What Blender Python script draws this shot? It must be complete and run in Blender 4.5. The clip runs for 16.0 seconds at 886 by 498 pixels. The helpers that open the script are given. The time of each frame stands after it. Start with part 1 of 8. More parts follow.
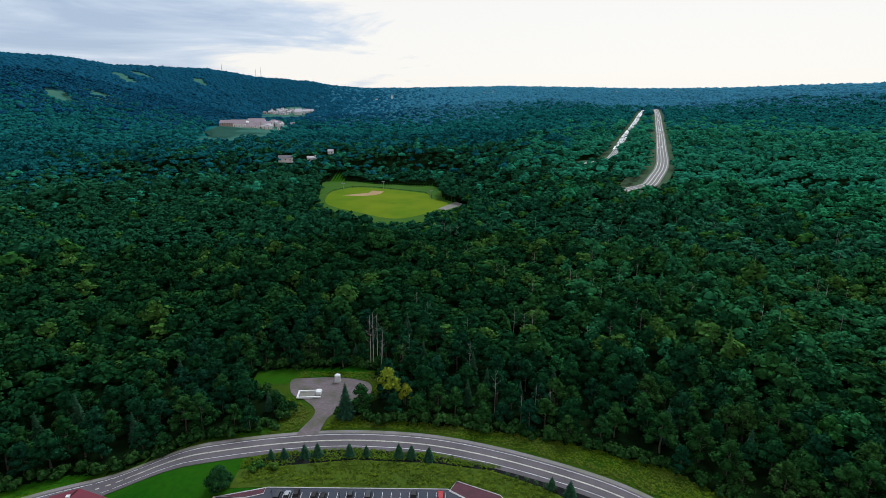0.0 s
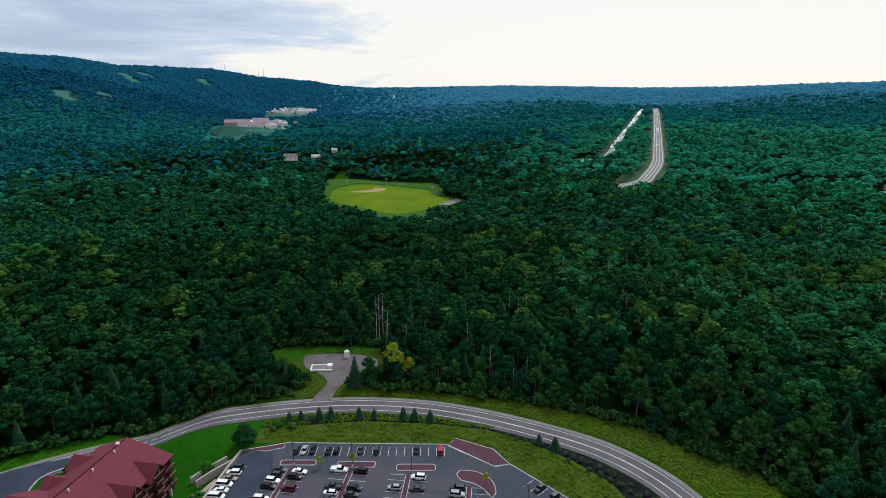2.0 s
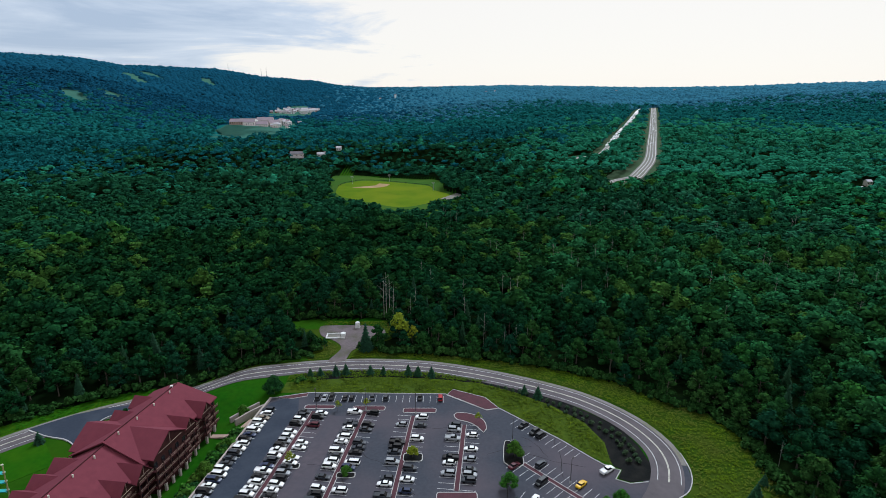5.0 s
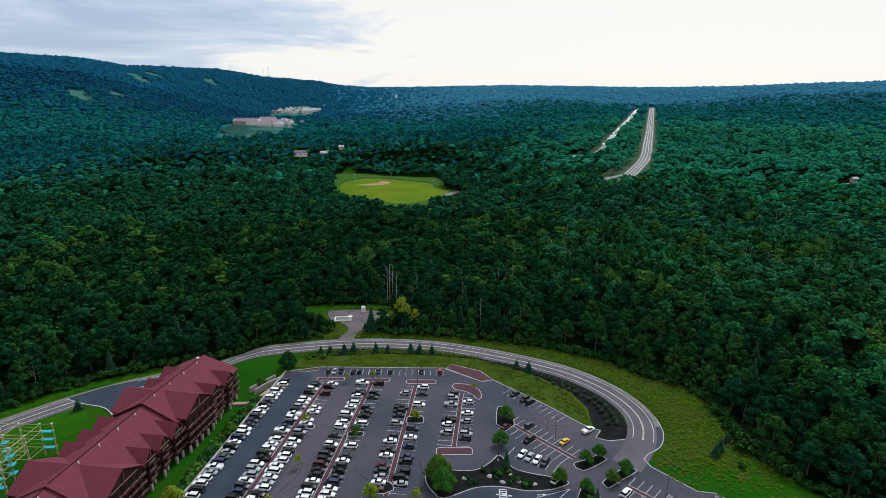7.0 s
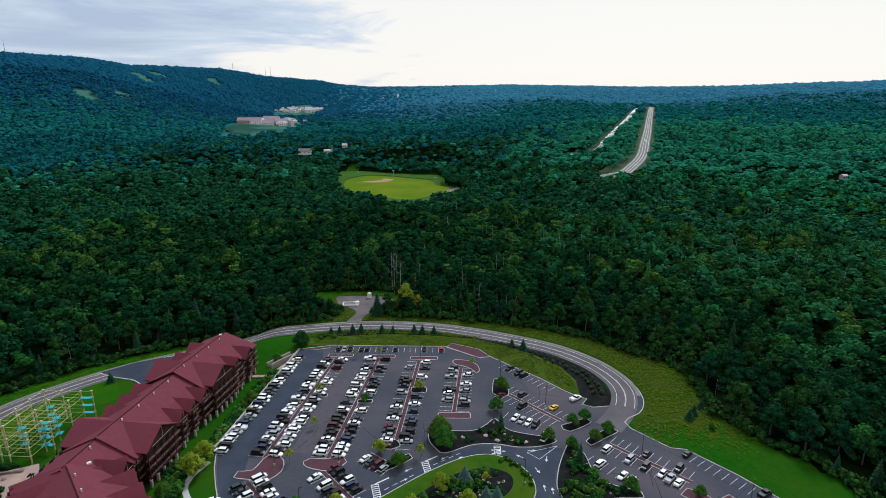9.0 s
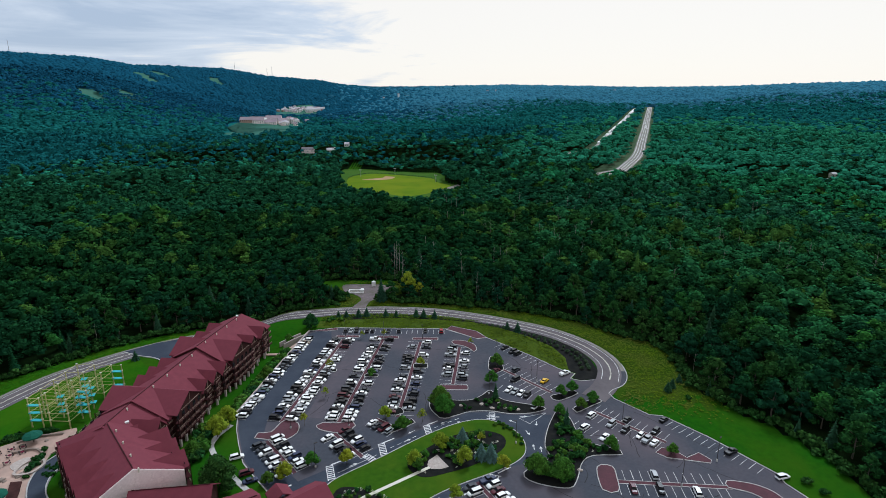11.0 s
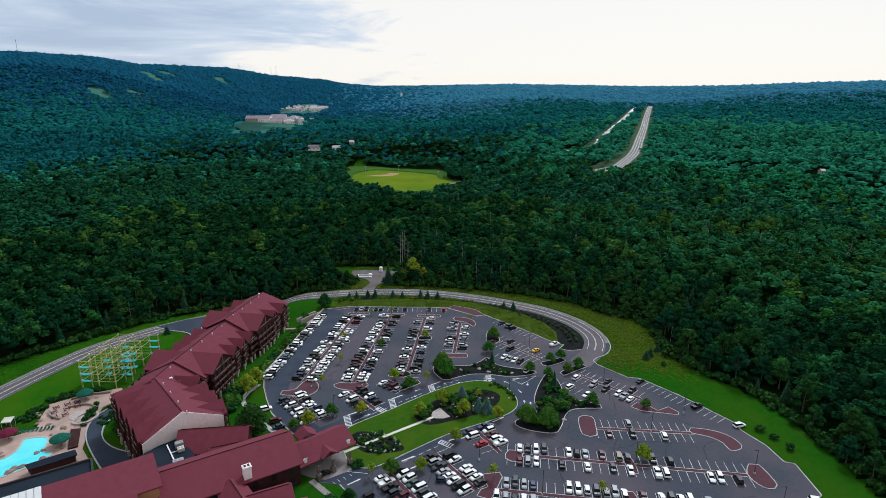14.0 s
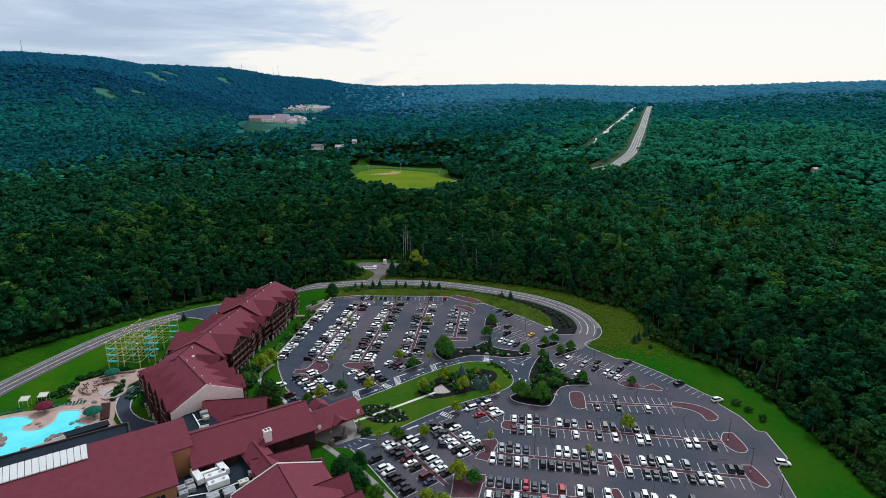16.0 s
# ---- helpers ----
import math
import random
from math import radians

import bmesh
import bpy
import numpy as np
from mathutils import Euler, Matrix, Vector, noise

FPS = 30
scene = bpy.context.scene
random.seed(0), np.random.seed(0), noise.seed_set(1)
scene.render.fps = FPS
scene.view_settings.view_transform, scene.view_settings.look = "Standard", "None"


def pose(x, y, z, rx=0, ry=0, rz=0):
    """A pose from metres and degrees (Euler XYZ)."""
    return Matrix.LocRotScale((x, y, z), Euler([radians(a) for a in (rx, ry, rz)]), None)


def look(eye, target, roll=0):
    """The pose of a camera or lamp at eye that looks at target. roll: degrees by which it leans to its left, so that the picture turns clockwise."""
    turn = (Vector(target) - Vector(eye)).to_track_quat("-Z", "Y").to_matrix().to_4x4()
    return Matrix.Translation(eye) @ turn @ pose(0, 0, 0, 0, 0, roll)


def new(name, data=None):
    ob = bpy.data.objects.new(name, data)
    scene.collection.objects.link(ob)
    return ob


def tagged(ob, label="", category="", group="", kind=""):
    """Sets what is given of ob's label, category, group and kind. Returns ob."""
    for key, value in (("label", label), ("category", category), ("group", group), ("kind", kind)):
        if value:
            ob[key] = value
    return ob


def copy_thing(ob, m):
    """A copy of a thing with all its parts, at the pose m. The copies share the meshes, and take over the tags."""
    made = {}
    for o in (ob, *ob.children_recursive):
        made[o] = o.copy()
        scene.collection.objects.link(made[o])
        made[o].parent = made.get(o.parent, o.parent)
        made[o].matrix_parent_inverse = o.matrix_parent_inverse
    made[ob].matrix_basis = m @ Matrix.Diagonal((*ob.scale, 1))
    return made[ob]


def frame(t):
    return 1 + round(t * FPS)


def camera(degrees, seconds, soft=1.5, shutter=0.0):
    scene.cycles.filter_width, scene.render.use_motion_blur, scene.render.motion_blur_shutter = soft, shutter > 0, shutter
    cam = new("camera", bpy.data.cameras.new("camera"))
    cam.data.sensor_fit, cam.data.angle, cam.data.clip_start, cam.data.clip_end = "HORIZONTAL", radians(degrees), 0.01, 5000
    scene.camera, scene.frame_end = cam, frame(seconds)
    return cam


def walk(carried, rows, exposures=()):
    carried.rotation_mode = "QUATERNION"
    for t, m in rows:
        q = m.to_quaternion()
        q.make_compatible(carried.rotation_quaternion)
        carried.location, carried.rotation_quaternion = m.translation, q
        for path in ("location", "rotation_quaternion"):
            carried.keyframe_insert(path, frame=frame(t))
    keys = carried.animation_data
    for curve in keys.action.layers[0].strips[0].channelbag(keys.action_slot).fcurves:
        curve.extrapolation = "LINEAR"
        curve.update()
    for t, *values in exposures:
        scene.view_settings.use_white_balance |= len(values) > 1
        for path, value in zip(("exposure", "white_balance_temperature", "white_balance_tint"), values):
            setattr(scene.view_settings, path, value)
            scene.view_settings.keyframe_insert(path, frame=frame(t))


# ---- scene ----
cam = camera(77.4, 16.0, soft=0.9)
PATH = [
    (0, (-1.181, 2.798, 116.723), (-1.163, 4.729, 116.204), 0.3),
    (0.5, (-1.016, -2.955, 116.735), (-0.999, -1.024, 116.215), 0.3),
    (1, (-0.831, -8.707, 116.756), (-0.817, -6.777, 116.234), 0.3),
    (1.5, (-0.651, -14.434, 116.805), (-0.639, -12.503, 116.283), 0.2),
    (2, (-0.572, -20.212, 116.842), (-0.56, -18.281, 116.321), 0.2),
    (2.5, (-0.556, -26.016, 116.868), (-0.544, -24.085, 116.347), 0.2),
    (3, (-0.515, -31.791, 116.898), (-0.505, -29.86, 116.377), 0.2),
    (3.5, (-0.435, -37.531, 116.921), (-0.423, -35.6, 116.399), 0.2),
    (4, (-0.335, -43.259, 116.949), (-0.325, -41.329, 116.427), 0.2),
    (6.5, (0.224, -71.954, 117.283), (0.231, -70.024, 116.76), 0.2),
    (7, (0.31, -77.624, 117.321), (0.316, -75.694, 116.798), 0.2),
    (7.5, (0.308, -83.189, 117.326), (0.313, -81.258, 116.803), 0.2),
    (8, (0.246, -88.736, 117.313), (0.25, -86.806, 116.789), 0.2),
    (8.5, (0.206, -94.195, 117.279), (0.208, -92.265, 116.755), 0.3),
    (9, (0.252, -99.496, 117.235), (0.254, -97.566, 116.71), 0.2),
    (11.3, (0.392, -123.201, 116.829), (0.392, -121.271, 116.304), 0.3),
    (11.5, (0.398, -125.202, 116.816), (0.396, -123.272, 116.291), 0.3),
    (12, (0.415, -130.076, 116.784), (0.411, -128.147, 116.258), 0.3),
    (12.5, (0.42, -134.806, 116.745), (0.415, -132.876, 116.219), 0.3),
    (13, (0.405, -139.47, 116.704), (0.399, -137.54, 116.178), 0.2),
    (13.5, (0.389, -144.148, 116.68), (0.383, -142.219, 116.153), 0.3),
    (14, (0.343, -148.891, 116.689), (0.336, -146.961, 116.161), 0.3),
    (14.5, (0.355, -153.607, 116.727), (0.347, -151.677, 116.201), 0.2),
    (15, (0.394, -158.165, 116.754), (0.384, -156.236, 116.226), 0.3),
    (15.5, (0.386, -162.636, 116.755), (0.376, -160.707, 116.228), 0.3),
    (16, (0.342, -167.161, 116.77), (0.331, -165.232, 116.242), 0.3),
]
walk(cam, [(t, look(eye, target, roll)) for t, eye, target, roll in PATH],
     exposures=[(0, 0.31, 6250, 10), (16, 0.31, 6250, 10)])


# ---- sky, sun and exposure ----
SUN_AZ, SUN_EL = 24.0, 48.0          # degrees to the right of north (+y), and up
sun_way = Vector((math.sin(radians(SUN_AZ)) * math.cos(radians(SUN_EL)),
                  math.cos(radians(SUN_AZ)) * math.cos(radians(SUN_EL)), math.sin(radians(SUN_EL))))
world = bpy.data.worlds.new("overcast_sky")
scene.world = world
world.use_nodes = True
wn, wl = world.node_tree.nodes, world.node_tree.links
wn.clear()


def wnode(kind, **values):
    n = wn.new(kind)
    for key, value in values.items():
        n.inputs[key].default_value = value
    return n


w_out = wn.new("ShaderNodeOutputWorld")
w_bg = wnode("ShaderNodeBackground", Strength=0.95)
w_sky = wn.new("ShaderNodeTexSky")
w_sky.sky_type, w_sky.sun_disc = "NISHITA", False
w_sky.sun_elevation, w_sky.sun_rotation = radians(SUN_EL), radians(SUN_AZ)
w_dim = wn.new("ShaderNodeVectorMath")
w_dim.operation = "SCALE"
w_dim.inputs["Scale"].default_value = 0.10
wl.new(w_sky.outputs["Color"], w_dim.inputs[0])
w_co = wn.new("ShaderNodeTexCoord")
w_map = wn.new("ShaderNodeMapping")
w_map.inputs["Scale"].default_value = (1.0, 1.0, 6.5)
w_map.inputs["Location"].default_value = (0.35, 0.1, 0.2)
wl.new(w_co.outputs["Generated"], w_map.inputs["Vector"])
w_noise = wnode("ShaderNodeTexNoise", Scale=2.6, Detail=9.0, Roughness=0.6, Distortion=0.5)
wl.new(w_map.outputs["Vector"], w_noise.inputs["Vector"])
# the thin bright veil round the hidden sun
w_dot = wn.new("ShaderNodeVectorMath")
w_dot.operation = "DOT_PRODUCT"
w_dot.inputs[1].default_value = (0.42, 0.80, 0.43)
wl.new(w_co.outputs["Generated"], w_dot.inputs[0])
w_veil = wnode("ShaderNodeMapRange")
w_veil.interpolation_type = "SMOOTHSTEP"
w_veil.inputs["From Min"].default_value, w_veil.inputs["From Max"].default_value = 0.45, 0.94
wl.new(w_dot.outputs["Value"], w_veil.inputs["Value"])
w_sum = wn.new("ShaderNodeMath")
w_sum.operation = "MULTIPLY_ADD"
w_sum.inputs[1].default_value = 2.1
wl.new(w_noise.outputs["Fac"], w_sum.inputs[0])
w_bias = wn.new("ShaderNodeMath")
w_bias.operation = "MULTIPLY_ADD"
w_bias.inputs[1].default_value, w_bias.inputs[2].default_value = 0.80, -0.89
wl.new(w_veil.outputs["Result"], w_bias.inputs[0])
wl.new(w_bias.outputs["Value"], w_sum.inputs[2])
# unseen sky behind the camera, brightened to lift camera-facing walls
w_back = wn.new("ShaderNodeVectorMath")
w_back.operation = "DOT_PRODUCT"
w_back.inputs[1].default_value = (0.1, -0.9, 0.42)
wl.new(w_co.outputs["Generated"], w_back.inputs[0])
w_back_lift = wnode("ShaderNodeMapRange")
w_back_lift.interpolation_type = "SMOOTHSTEP"
w_back_lift.inputs["From Min"].default_value, w_back_lift.inputs["From Max"].default_value = -0.1, 0.75
w_back_lift.inputs["To Max"].default_value = 0.36
wl.new(w_back.outputs["Value"], w_back_lift.inputs["Value"])
w_all = wn.new("ShaderNodeMath")
w_all.operation = "ADD"
wl.new(w_sum.outputs["Value"], w_all.inputs[0])
wl.new(w_back_lift.outputs["Result"], w_all.inputs[1])
w_ramp = wn.new("ShaderNodeValToRGB")
w_ramp.color_ramp.elements[0].position, w_ramp.color_ramp.elements[0].color = 0.08, (0.37, 0.45, 0.57, 1)
w_ramp.color_ramp.elements[1].position, w_ramp.color_ramp.elements[1].color = 0.62, (0.84, 0.80, 0.74, 1)
mid = w_ramp.color_ramp.elements.new(0.38)
mid.color = (0.52, 0.585, 0.68, 1)
wl.new(w_all.outputs["Value"], w_ramp.inputs["Fac"])
w_mix = wn.new("ShaderNodeMix")
w_mix.data_type = "RGBA"
w_mix.inputs["Factor"].default_value = 0.90
wl.new(w_dim.outputs["Vector"], w_mix.inputs["A"])
wl.new(w_ramp.outputs["Color"], w_mix.inputs["B"])
wl.new(w_mix.outputs["Result"], w_bg.inputs["Color"])
wl.new(w_bg.outputs["Background"], w_out.inputs["Surface"])

sun = new("sun", bpy.data.lights.new("sun", "SUN"))
sun.data.energy, sun.data.angle, sun.data.color = 2.15, radians(16), (0.80, 0.895, 1.0)
sun.matrix_world = look((0, 0, 0), -sun_way)

# ---- materials ----


def material(name, base, rough=0.9, second=None, scale=1.0, bump=0.0, bump_scale=8.0, metal=0.0, spread=0.5, island=0.0,
             third=None, big=0.02, spec=0.12):
    """Principled surface with grain at one scale and stains at a larger one. Scales are in features per metre."""
    m = bpy.data.materials.new(name)
    m.use_nodes = True
    nt = m.node_tree
    b = nt.nodes["Principled BSDF"]
    b.inputs["Roughness"].default_value, b.inputs["Metallic"].default_value = rough, metal
    b.inputs["Specular IOR Level"].default_value = spec
    geo = nt.nodes.new("ShaderNodeNewGeometry")
    second = second or tuple(c * 0.72 for c in base)
    noise_a = nt.nodes.new("ShaderNodeTexNoise")
    noise_a.inputs["Scale"].default_value, noise_a.inputs["Detail"].default_value = scale, 4
    nt.links.new(geo.outputs["Position"], noise_a.inputs["Vector"])
    ramp = nt.nodes.new("ShaderNodeValToRGB")
    lo = ramp.color_ramp.elements[0]
    hi = ramp.color_ramp.elements[1]
    lo.position, hi.position = 0.5 - spread / 2, 0.5 + spread / 2
    lo.color, hi.color = (*second, 1), (*base, 1)
    nt.links.new(noise_a.outputs["Fac"], ramp.inputs["Fac"])
    colour = ramp.outputs["Color"]
    third = third or tuple(c * 0.8 for c in base)
    noise_b = nt.nodes.new("ShaderNodeTexNoise")
    noise_b.inputs["Scale"].default_value, noise_b.inputs["Detail"].default_value = big, 5
    nt.links.new(geo.outputs["Position"], noise_b.inputs["Vector"])
    rb = nt.nodes.new("ShaderNodeMapRange")
    rb.inputs["From Min"].default_value, rb.inputs["From Max"].default_value = 0.42, 0.66
    rb.inputs["To Max"].default_value = 0.75
    nt.links.new(noise_b.outputs["Fac"], rb.inputs["Value"])
    mx = nt.nodes.new("ShaderNodeMix")
    mx.data_type = "RGBA"
    mx.inputs["B"].default_value = (*third, 1)
    nt.links.new(rb.outputs["Result"], mx.inputs["Factor"])
    nt.links.new(colour, mx.inputs["A"])
    colour = mx.outputs["Result"]
    if island:
        hsv = nt.nodes.new("ShaderNodeHueSaturation")
        mr = nt.nodes.new("ShaderNodeMapRange")
        mr.inputs["To Min"].default_value, mr.inputs["To Max"].default_value = 1 - island, 1 + island
        nt.links.new(geo.outputs["Random Per Island"], mr.inputs["Value"])
        nt.links.new(mr.outputs["Result"], hsv.inputs["Value"])
        oi = nt.nodes.new("ShaderNodeObjectInfo")
        mh = nt.nodes.new("ShaderNodeMapRange")
        mh.inputs["To Min"].default_value, mh.inputs["To Max"].default_value = 0.475, 0.515
        nt.links.new(oi.outputs["Random"], mh.inputs["Value"])
        nt.links.new(mh.outputs["Result"], hsv.inputs["Hue"])
        nt.links.new(colour, hsv.inputs["Color"])
        colour = hsv.outputs["Color"]
    nt.links.new(colour, b.inputs["Base Color"])
    if bump:
        nb = nt.nodes.new("ShaderNodeTexNoise")
        nb.inputs["Scale"].default_value, nb.inputs["Detail"].default_value = bump_scale, 3
        nt.links.new(geo.outputs["Position"], nb.inputs["Vector"])
        bp = nt.nodes.new("ShaderNodeBump")
        bp.inputs["Strength"].default_value, bp.inputs["Distance"].default_value = min(1.0, bump * 4), bump
        nt.links.new(nb.outputs["Fac"], bp.inputs["Height"])
        nt.links.new(bp.outputs["Normal"], b.inputs["Normal"])
    return m


M_GROUND = material("meadow_ground", (0.013, 0.080, 0.004), 0.95, (0.008, 0.056, 0.004), 0.5, 0.14, 0.9, third=(0.030, 0.076, 0.005), big=0.03, spec=0.0)
# Far grass with the blue of distance haze put into its colour.
M_PASTURE = material("far_pasture", (0.048, 0.142, 0.110), 0.95, (0.038, 0.118, 0.095), 0.05, third=(0.055, 0.14, 0.10), big=0.01, spec=0.0)
M_LAWN = material("mown_grass", (0.034, 0.092, 0.006), 0.95, (0.021, 0.066, 0.005), 0.5, 0.05, 2.0, third=(0.062, 0.098, 0.008), big=0.05, spec=0.02)
# Leaf litter made near-black: shade between the trees deepened in its colour.
M_FLOOR = material("shaded_forest_floor", (0.005, 0.013, 0.004), 0.95, (0.003, 0.008, 0.003), 0.4, 0.1, 1.5, third=(0.008, 0.017, 0.005), big=0.05, spec=0.0)
M_TURF = material("deep_green_lawn", (0.020, 0.094, 0.004), 0.95, (0.013, 0.070, 0.004), 0.5, 0.06, 1.6, third=(0.040, 0.100, 0.005), big=0.05, spec=0.0)
M_DIRT = material("packed_dirt", (0.165, 0.135, 0.142), 0.95, (0.105, 0.085, 0.088), 0.8, 0.04, 3, third=(0.072, 0.075, 0.045), big=0.12)
M_ROADSIDE = material("dull_roadside_grass", (0.062, 0.104, 0.056), 0.95, (0.042, 0.076, 0.040), 0.15, third=(0.075, 0.105, 0.065), big=0.03, spec=0.0)
M_VERGEGROUND = material("verge_ground", (0.030, 0.068, 0.006), 0.95, (0.018, 0.050, 0.005), 0.4, 0.1, 1.2, third=(0.050, 0.072, 0.010), big=0.06, spec=0.0)
M_BANK = material("rough_grass", (0.070, 0.104, 0.010), 0.95, (0.032, 0.062, 0.008), 0.6, 0.1, 1.5, third=(0.046, 0.078, 0.012), big=0.08, spec=0.02)
M_BLADE = material("tall_weeds", (0.104, 0.146, 0.010), 0.9, (0.044, 0.080, 0.008), 0.5, third=(0.044, 0.072, 0.012), big=0.12, island=0.35, spec=0.0)
M_FIELD = material("ball_field_turf", (0.104, 0.166, 0.006), 0.95, (0.070, 0.132, 0.006), 0.045, third=(0.135, 0.172, 0.008), big=0.02, spec=0.02)
M_ROUGH = material("field_rough_grass", (0.040, 0.105, 0.014), 0.95, (0.030, 0.085, 0.012), 0.05, third=(0.055, 0.11, 0.014), big=0.02, spec=0.02)
M_CLAY = material("infield_clay", (0.36, 0.24, 0.12), 0.95, (0.30, 0.2, 0.1), 0.2)
M_OLD = material("worn_asphalt", (0.056, 0.061, 0.076), 0.9, (0.041, 0.046, 0.059), 0.9, 0.02, 6, third=(0.098, 0.080, 0.092), big=0.03)
M_NEW = material("fresh_asphalt", (0.034, 0.044, 0.064), 0.82, (0.026, 0.034, 0.050), 1.2, 0.02, 6, third=(0.045, 0.055, 0.074), big=0.12)
M_ROAD = material("grey_road", (0.108, 0.096, 0.102), 0.9, (0.084, 0.074, 0.080), 0.5, 0.02, 5, third=(0.130, 0.114, 0.121), big=0.07)
M_TAR = material("crack_tar", (0.018, 0.018, 0.02), 0.7)
M_GRAVEL = material("gravel", (0.24, 0.22, 0.215), 0.95, (0.16, 0.145, 0.14), 1.6, 0.05, 5, third=(0.14, 0.15, 0.09), big=0.1)
M_LINE = material("road_paint", (0.72, 0.72, 0.72), 0.7, (0.5, 0.5, 0.5), 2.5, spread=0.3, third=(0.42, 0.42, 0.42), big=0.4)
M_KERB = material("kerb_concrete", (0.48, 0.47, 0.46), 0.9, (0.36, 0.35, 0.34), 1.2, third=(0.3, 0.29, 0.28), big=0.2)
M_BRICK = material("red_brick_paving", (0.100, 0.042, 0.052), 0.9, (0.074, 0.031, 0.040), 2.0, 0.02, 9, third=(0.066, 0.032, 0.038), big=0.3)
M_WORN = material("mauve_worn_asphalt", (0.094, 0.080, 0.094), 0.9, (0.070, 0.062, 0.074), 0.5, 0.02, 6, third=(0.062, 0.062, 0.076), big=0.05)
M_MULCH = material("dark_mulch", (0.011, 0.012, 0.012), 0.95, (0.006, 0.007, 0.007), 1.8, 0.08, 4, third=(0.018, 0.018, 0.016), big=0.3, spec=0.05)
M_ROOF = material("red_shingles", (0.166, 0.037, 0.052), 0.85, (0.130, 0.028, 0.041), 0.5, 0.03, 3.5, third=(0.146, 0.033, 0.047), big=0.12)
M_FASCIA = material("dark_red_fascia", (0.055, 0.012, 0.015), 0.8, (0.04, 0.009, 0.011), 0.6)
M_PALE = material("pale_shingles", (0.86, 0.77, 0.74), 0.9, (0.66, 0.57, 0.55), 1.6, 0.05, 4, third=(0.76, 0.66, 0.64), big=0.3)
M_WOOD = material("dark_log_siding", (0.058, 0.022, 0.020), 0.85, (0.030, 0.012, 0.011), 0.7, 0.04, 3)
M_TAN = material("tan_stucco", (0.36, 0.165, 0.090), 0.9, (0.30, 0.135, 0.075), 0.4)
M_STONE = material("pale_stone", (0.46, 0.40, 0.36), 0.9, (0.28, 0.24, 0.22), 1.4, 0.06, 3)
M_FIELDSTONE = material("brown_fieldstone", (0.15, 0.115, 0.095), 0.9, (0.07, 0.055, 0.05), 2.2, 0.08, 3, third=(0.24, 0.20, 0.17), big=0.9)
M_PAVE = material("drop_off_concrete", (0.27, 0.24, 0.23), 0.9, (0.20, 0.18, 0.172), 1.0, 0.02, 4, third=(0.17, 0.155, 0.15), big=0.2)
M_GLASS = material("dark_window", (0.02, 0.022, 0.026), 0.12, (0.012, 0.013, 0.016), 0.3, spec=0.5)
M_RAIL = material("weathered_rail", (0.34, 0.25, 0.2), 0.8, (0.22, 0.16, 0.13), 1.0)
M_FLAT = material("black_membrane", (0.010, 0.016, 0.025), 0.75, (0.006, 0.011, 0.018), 0.3, third=(0.016, 0.024, 0.034), big=0.1, spec=0.1)
M_WHITE = material("white_paint", (0.72, 0.72, 0.70), 0.6, (0.6, 0.6, 0.58), 0.8)
M_CREAM = material("cream_panel", (0.62, 0.60, 0.50), 0.5, (0.52, 0.5, 0.42), 0.5)
M_STEEL = material("galvanised_steel", (0.42, 0.43, 0.44), 0.45, (0.32, 0.33, 0.34), 1.0, metal=0.6)
M_POLE = material("dark_pole", (0.05, 0.045, 0.045), 0.6, (0.035, 0.03, 0.03), 1.0)
M_TIMBER = material("yellow_timber", (0.48, 0.44, 0.20), 0.8, (0.40, 0.36, 0.16), 1.0)
M_TEAL = material("turquoise_platform", (0.05, 0.42, 0.46), 0.6, (0.04, 0.33, 0.37), 0.8)
M_WATER = material("pool_water", (0.07, 0.62, 0.66), 0.05, (0.10, 0.70, 0.72), 0.25, 0.02, 1.5, third=(0.16, 0.75, 0.76), big=0.08, spec=0.4)
M_DECK = material("pink_pool_deck", (0.44, 0.31, 0.255), 0.9, (0.36, 0.245, 0.2), 0.6, 0.02, 4, third=(0.30, 0.215, 0.18), big=0.2)
M_ROCK = material("rockwork", (0.28, 0.225, 0.19), 0.95, (0.15, 0.12, 0.1), 0.7, 0.12, 2)
M_GREENC = material("green_canvas", (0.008, 0.10, 0.065), 0.8, (0.006, 0.075, 0.05), 0.8)
M_MAROONC = material("maroon_canvas", (0.13, 0.012, 0.035), 0.8, (0.10, 0.01, 0.028), 0.8)
M_BARK = material("grey_bark", (0.13, 0.11, 0.09), 0.95, (0.07, 0.058, 0.046), 2.0, 0.04, 6)
M_DEAD = material("bleached_dead_wood", (0.36, 0.34, 0.31), 0.95, (0.22, 0.21, 0.19), 2.0)
# Dark grain in the canopy leaf colours stands for shaded gaps between leaves.
M_OAK = material("oak_leaves", (0.025, 0.090, 0.020), 0.85, (0.008, 0.036, 0.010), 0.8, 0.25, 1.3, spread=0.3, third=(0.010, 0.046, 0.014), big=0.08, island=0.42, spec=0.0)
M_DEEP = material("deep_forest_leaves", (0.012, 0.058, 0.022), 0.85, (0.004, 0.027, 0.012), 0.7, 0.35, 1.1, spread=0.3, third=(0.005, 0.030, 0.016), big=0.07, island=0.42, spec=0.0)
# Sunlit tone and haze put into the leaf colour of the right-hand slope.
M_VIVID = material("lit_hazed_leaves", (0.027, 0.204, 0.092), 0.85, (0.016, 0.140, 0.070), 0.6, 0.25, 0.9, spread=0.3, third=(0.019, 0.156, 0.082), big=0.05, island=0.2, spec=0.0)
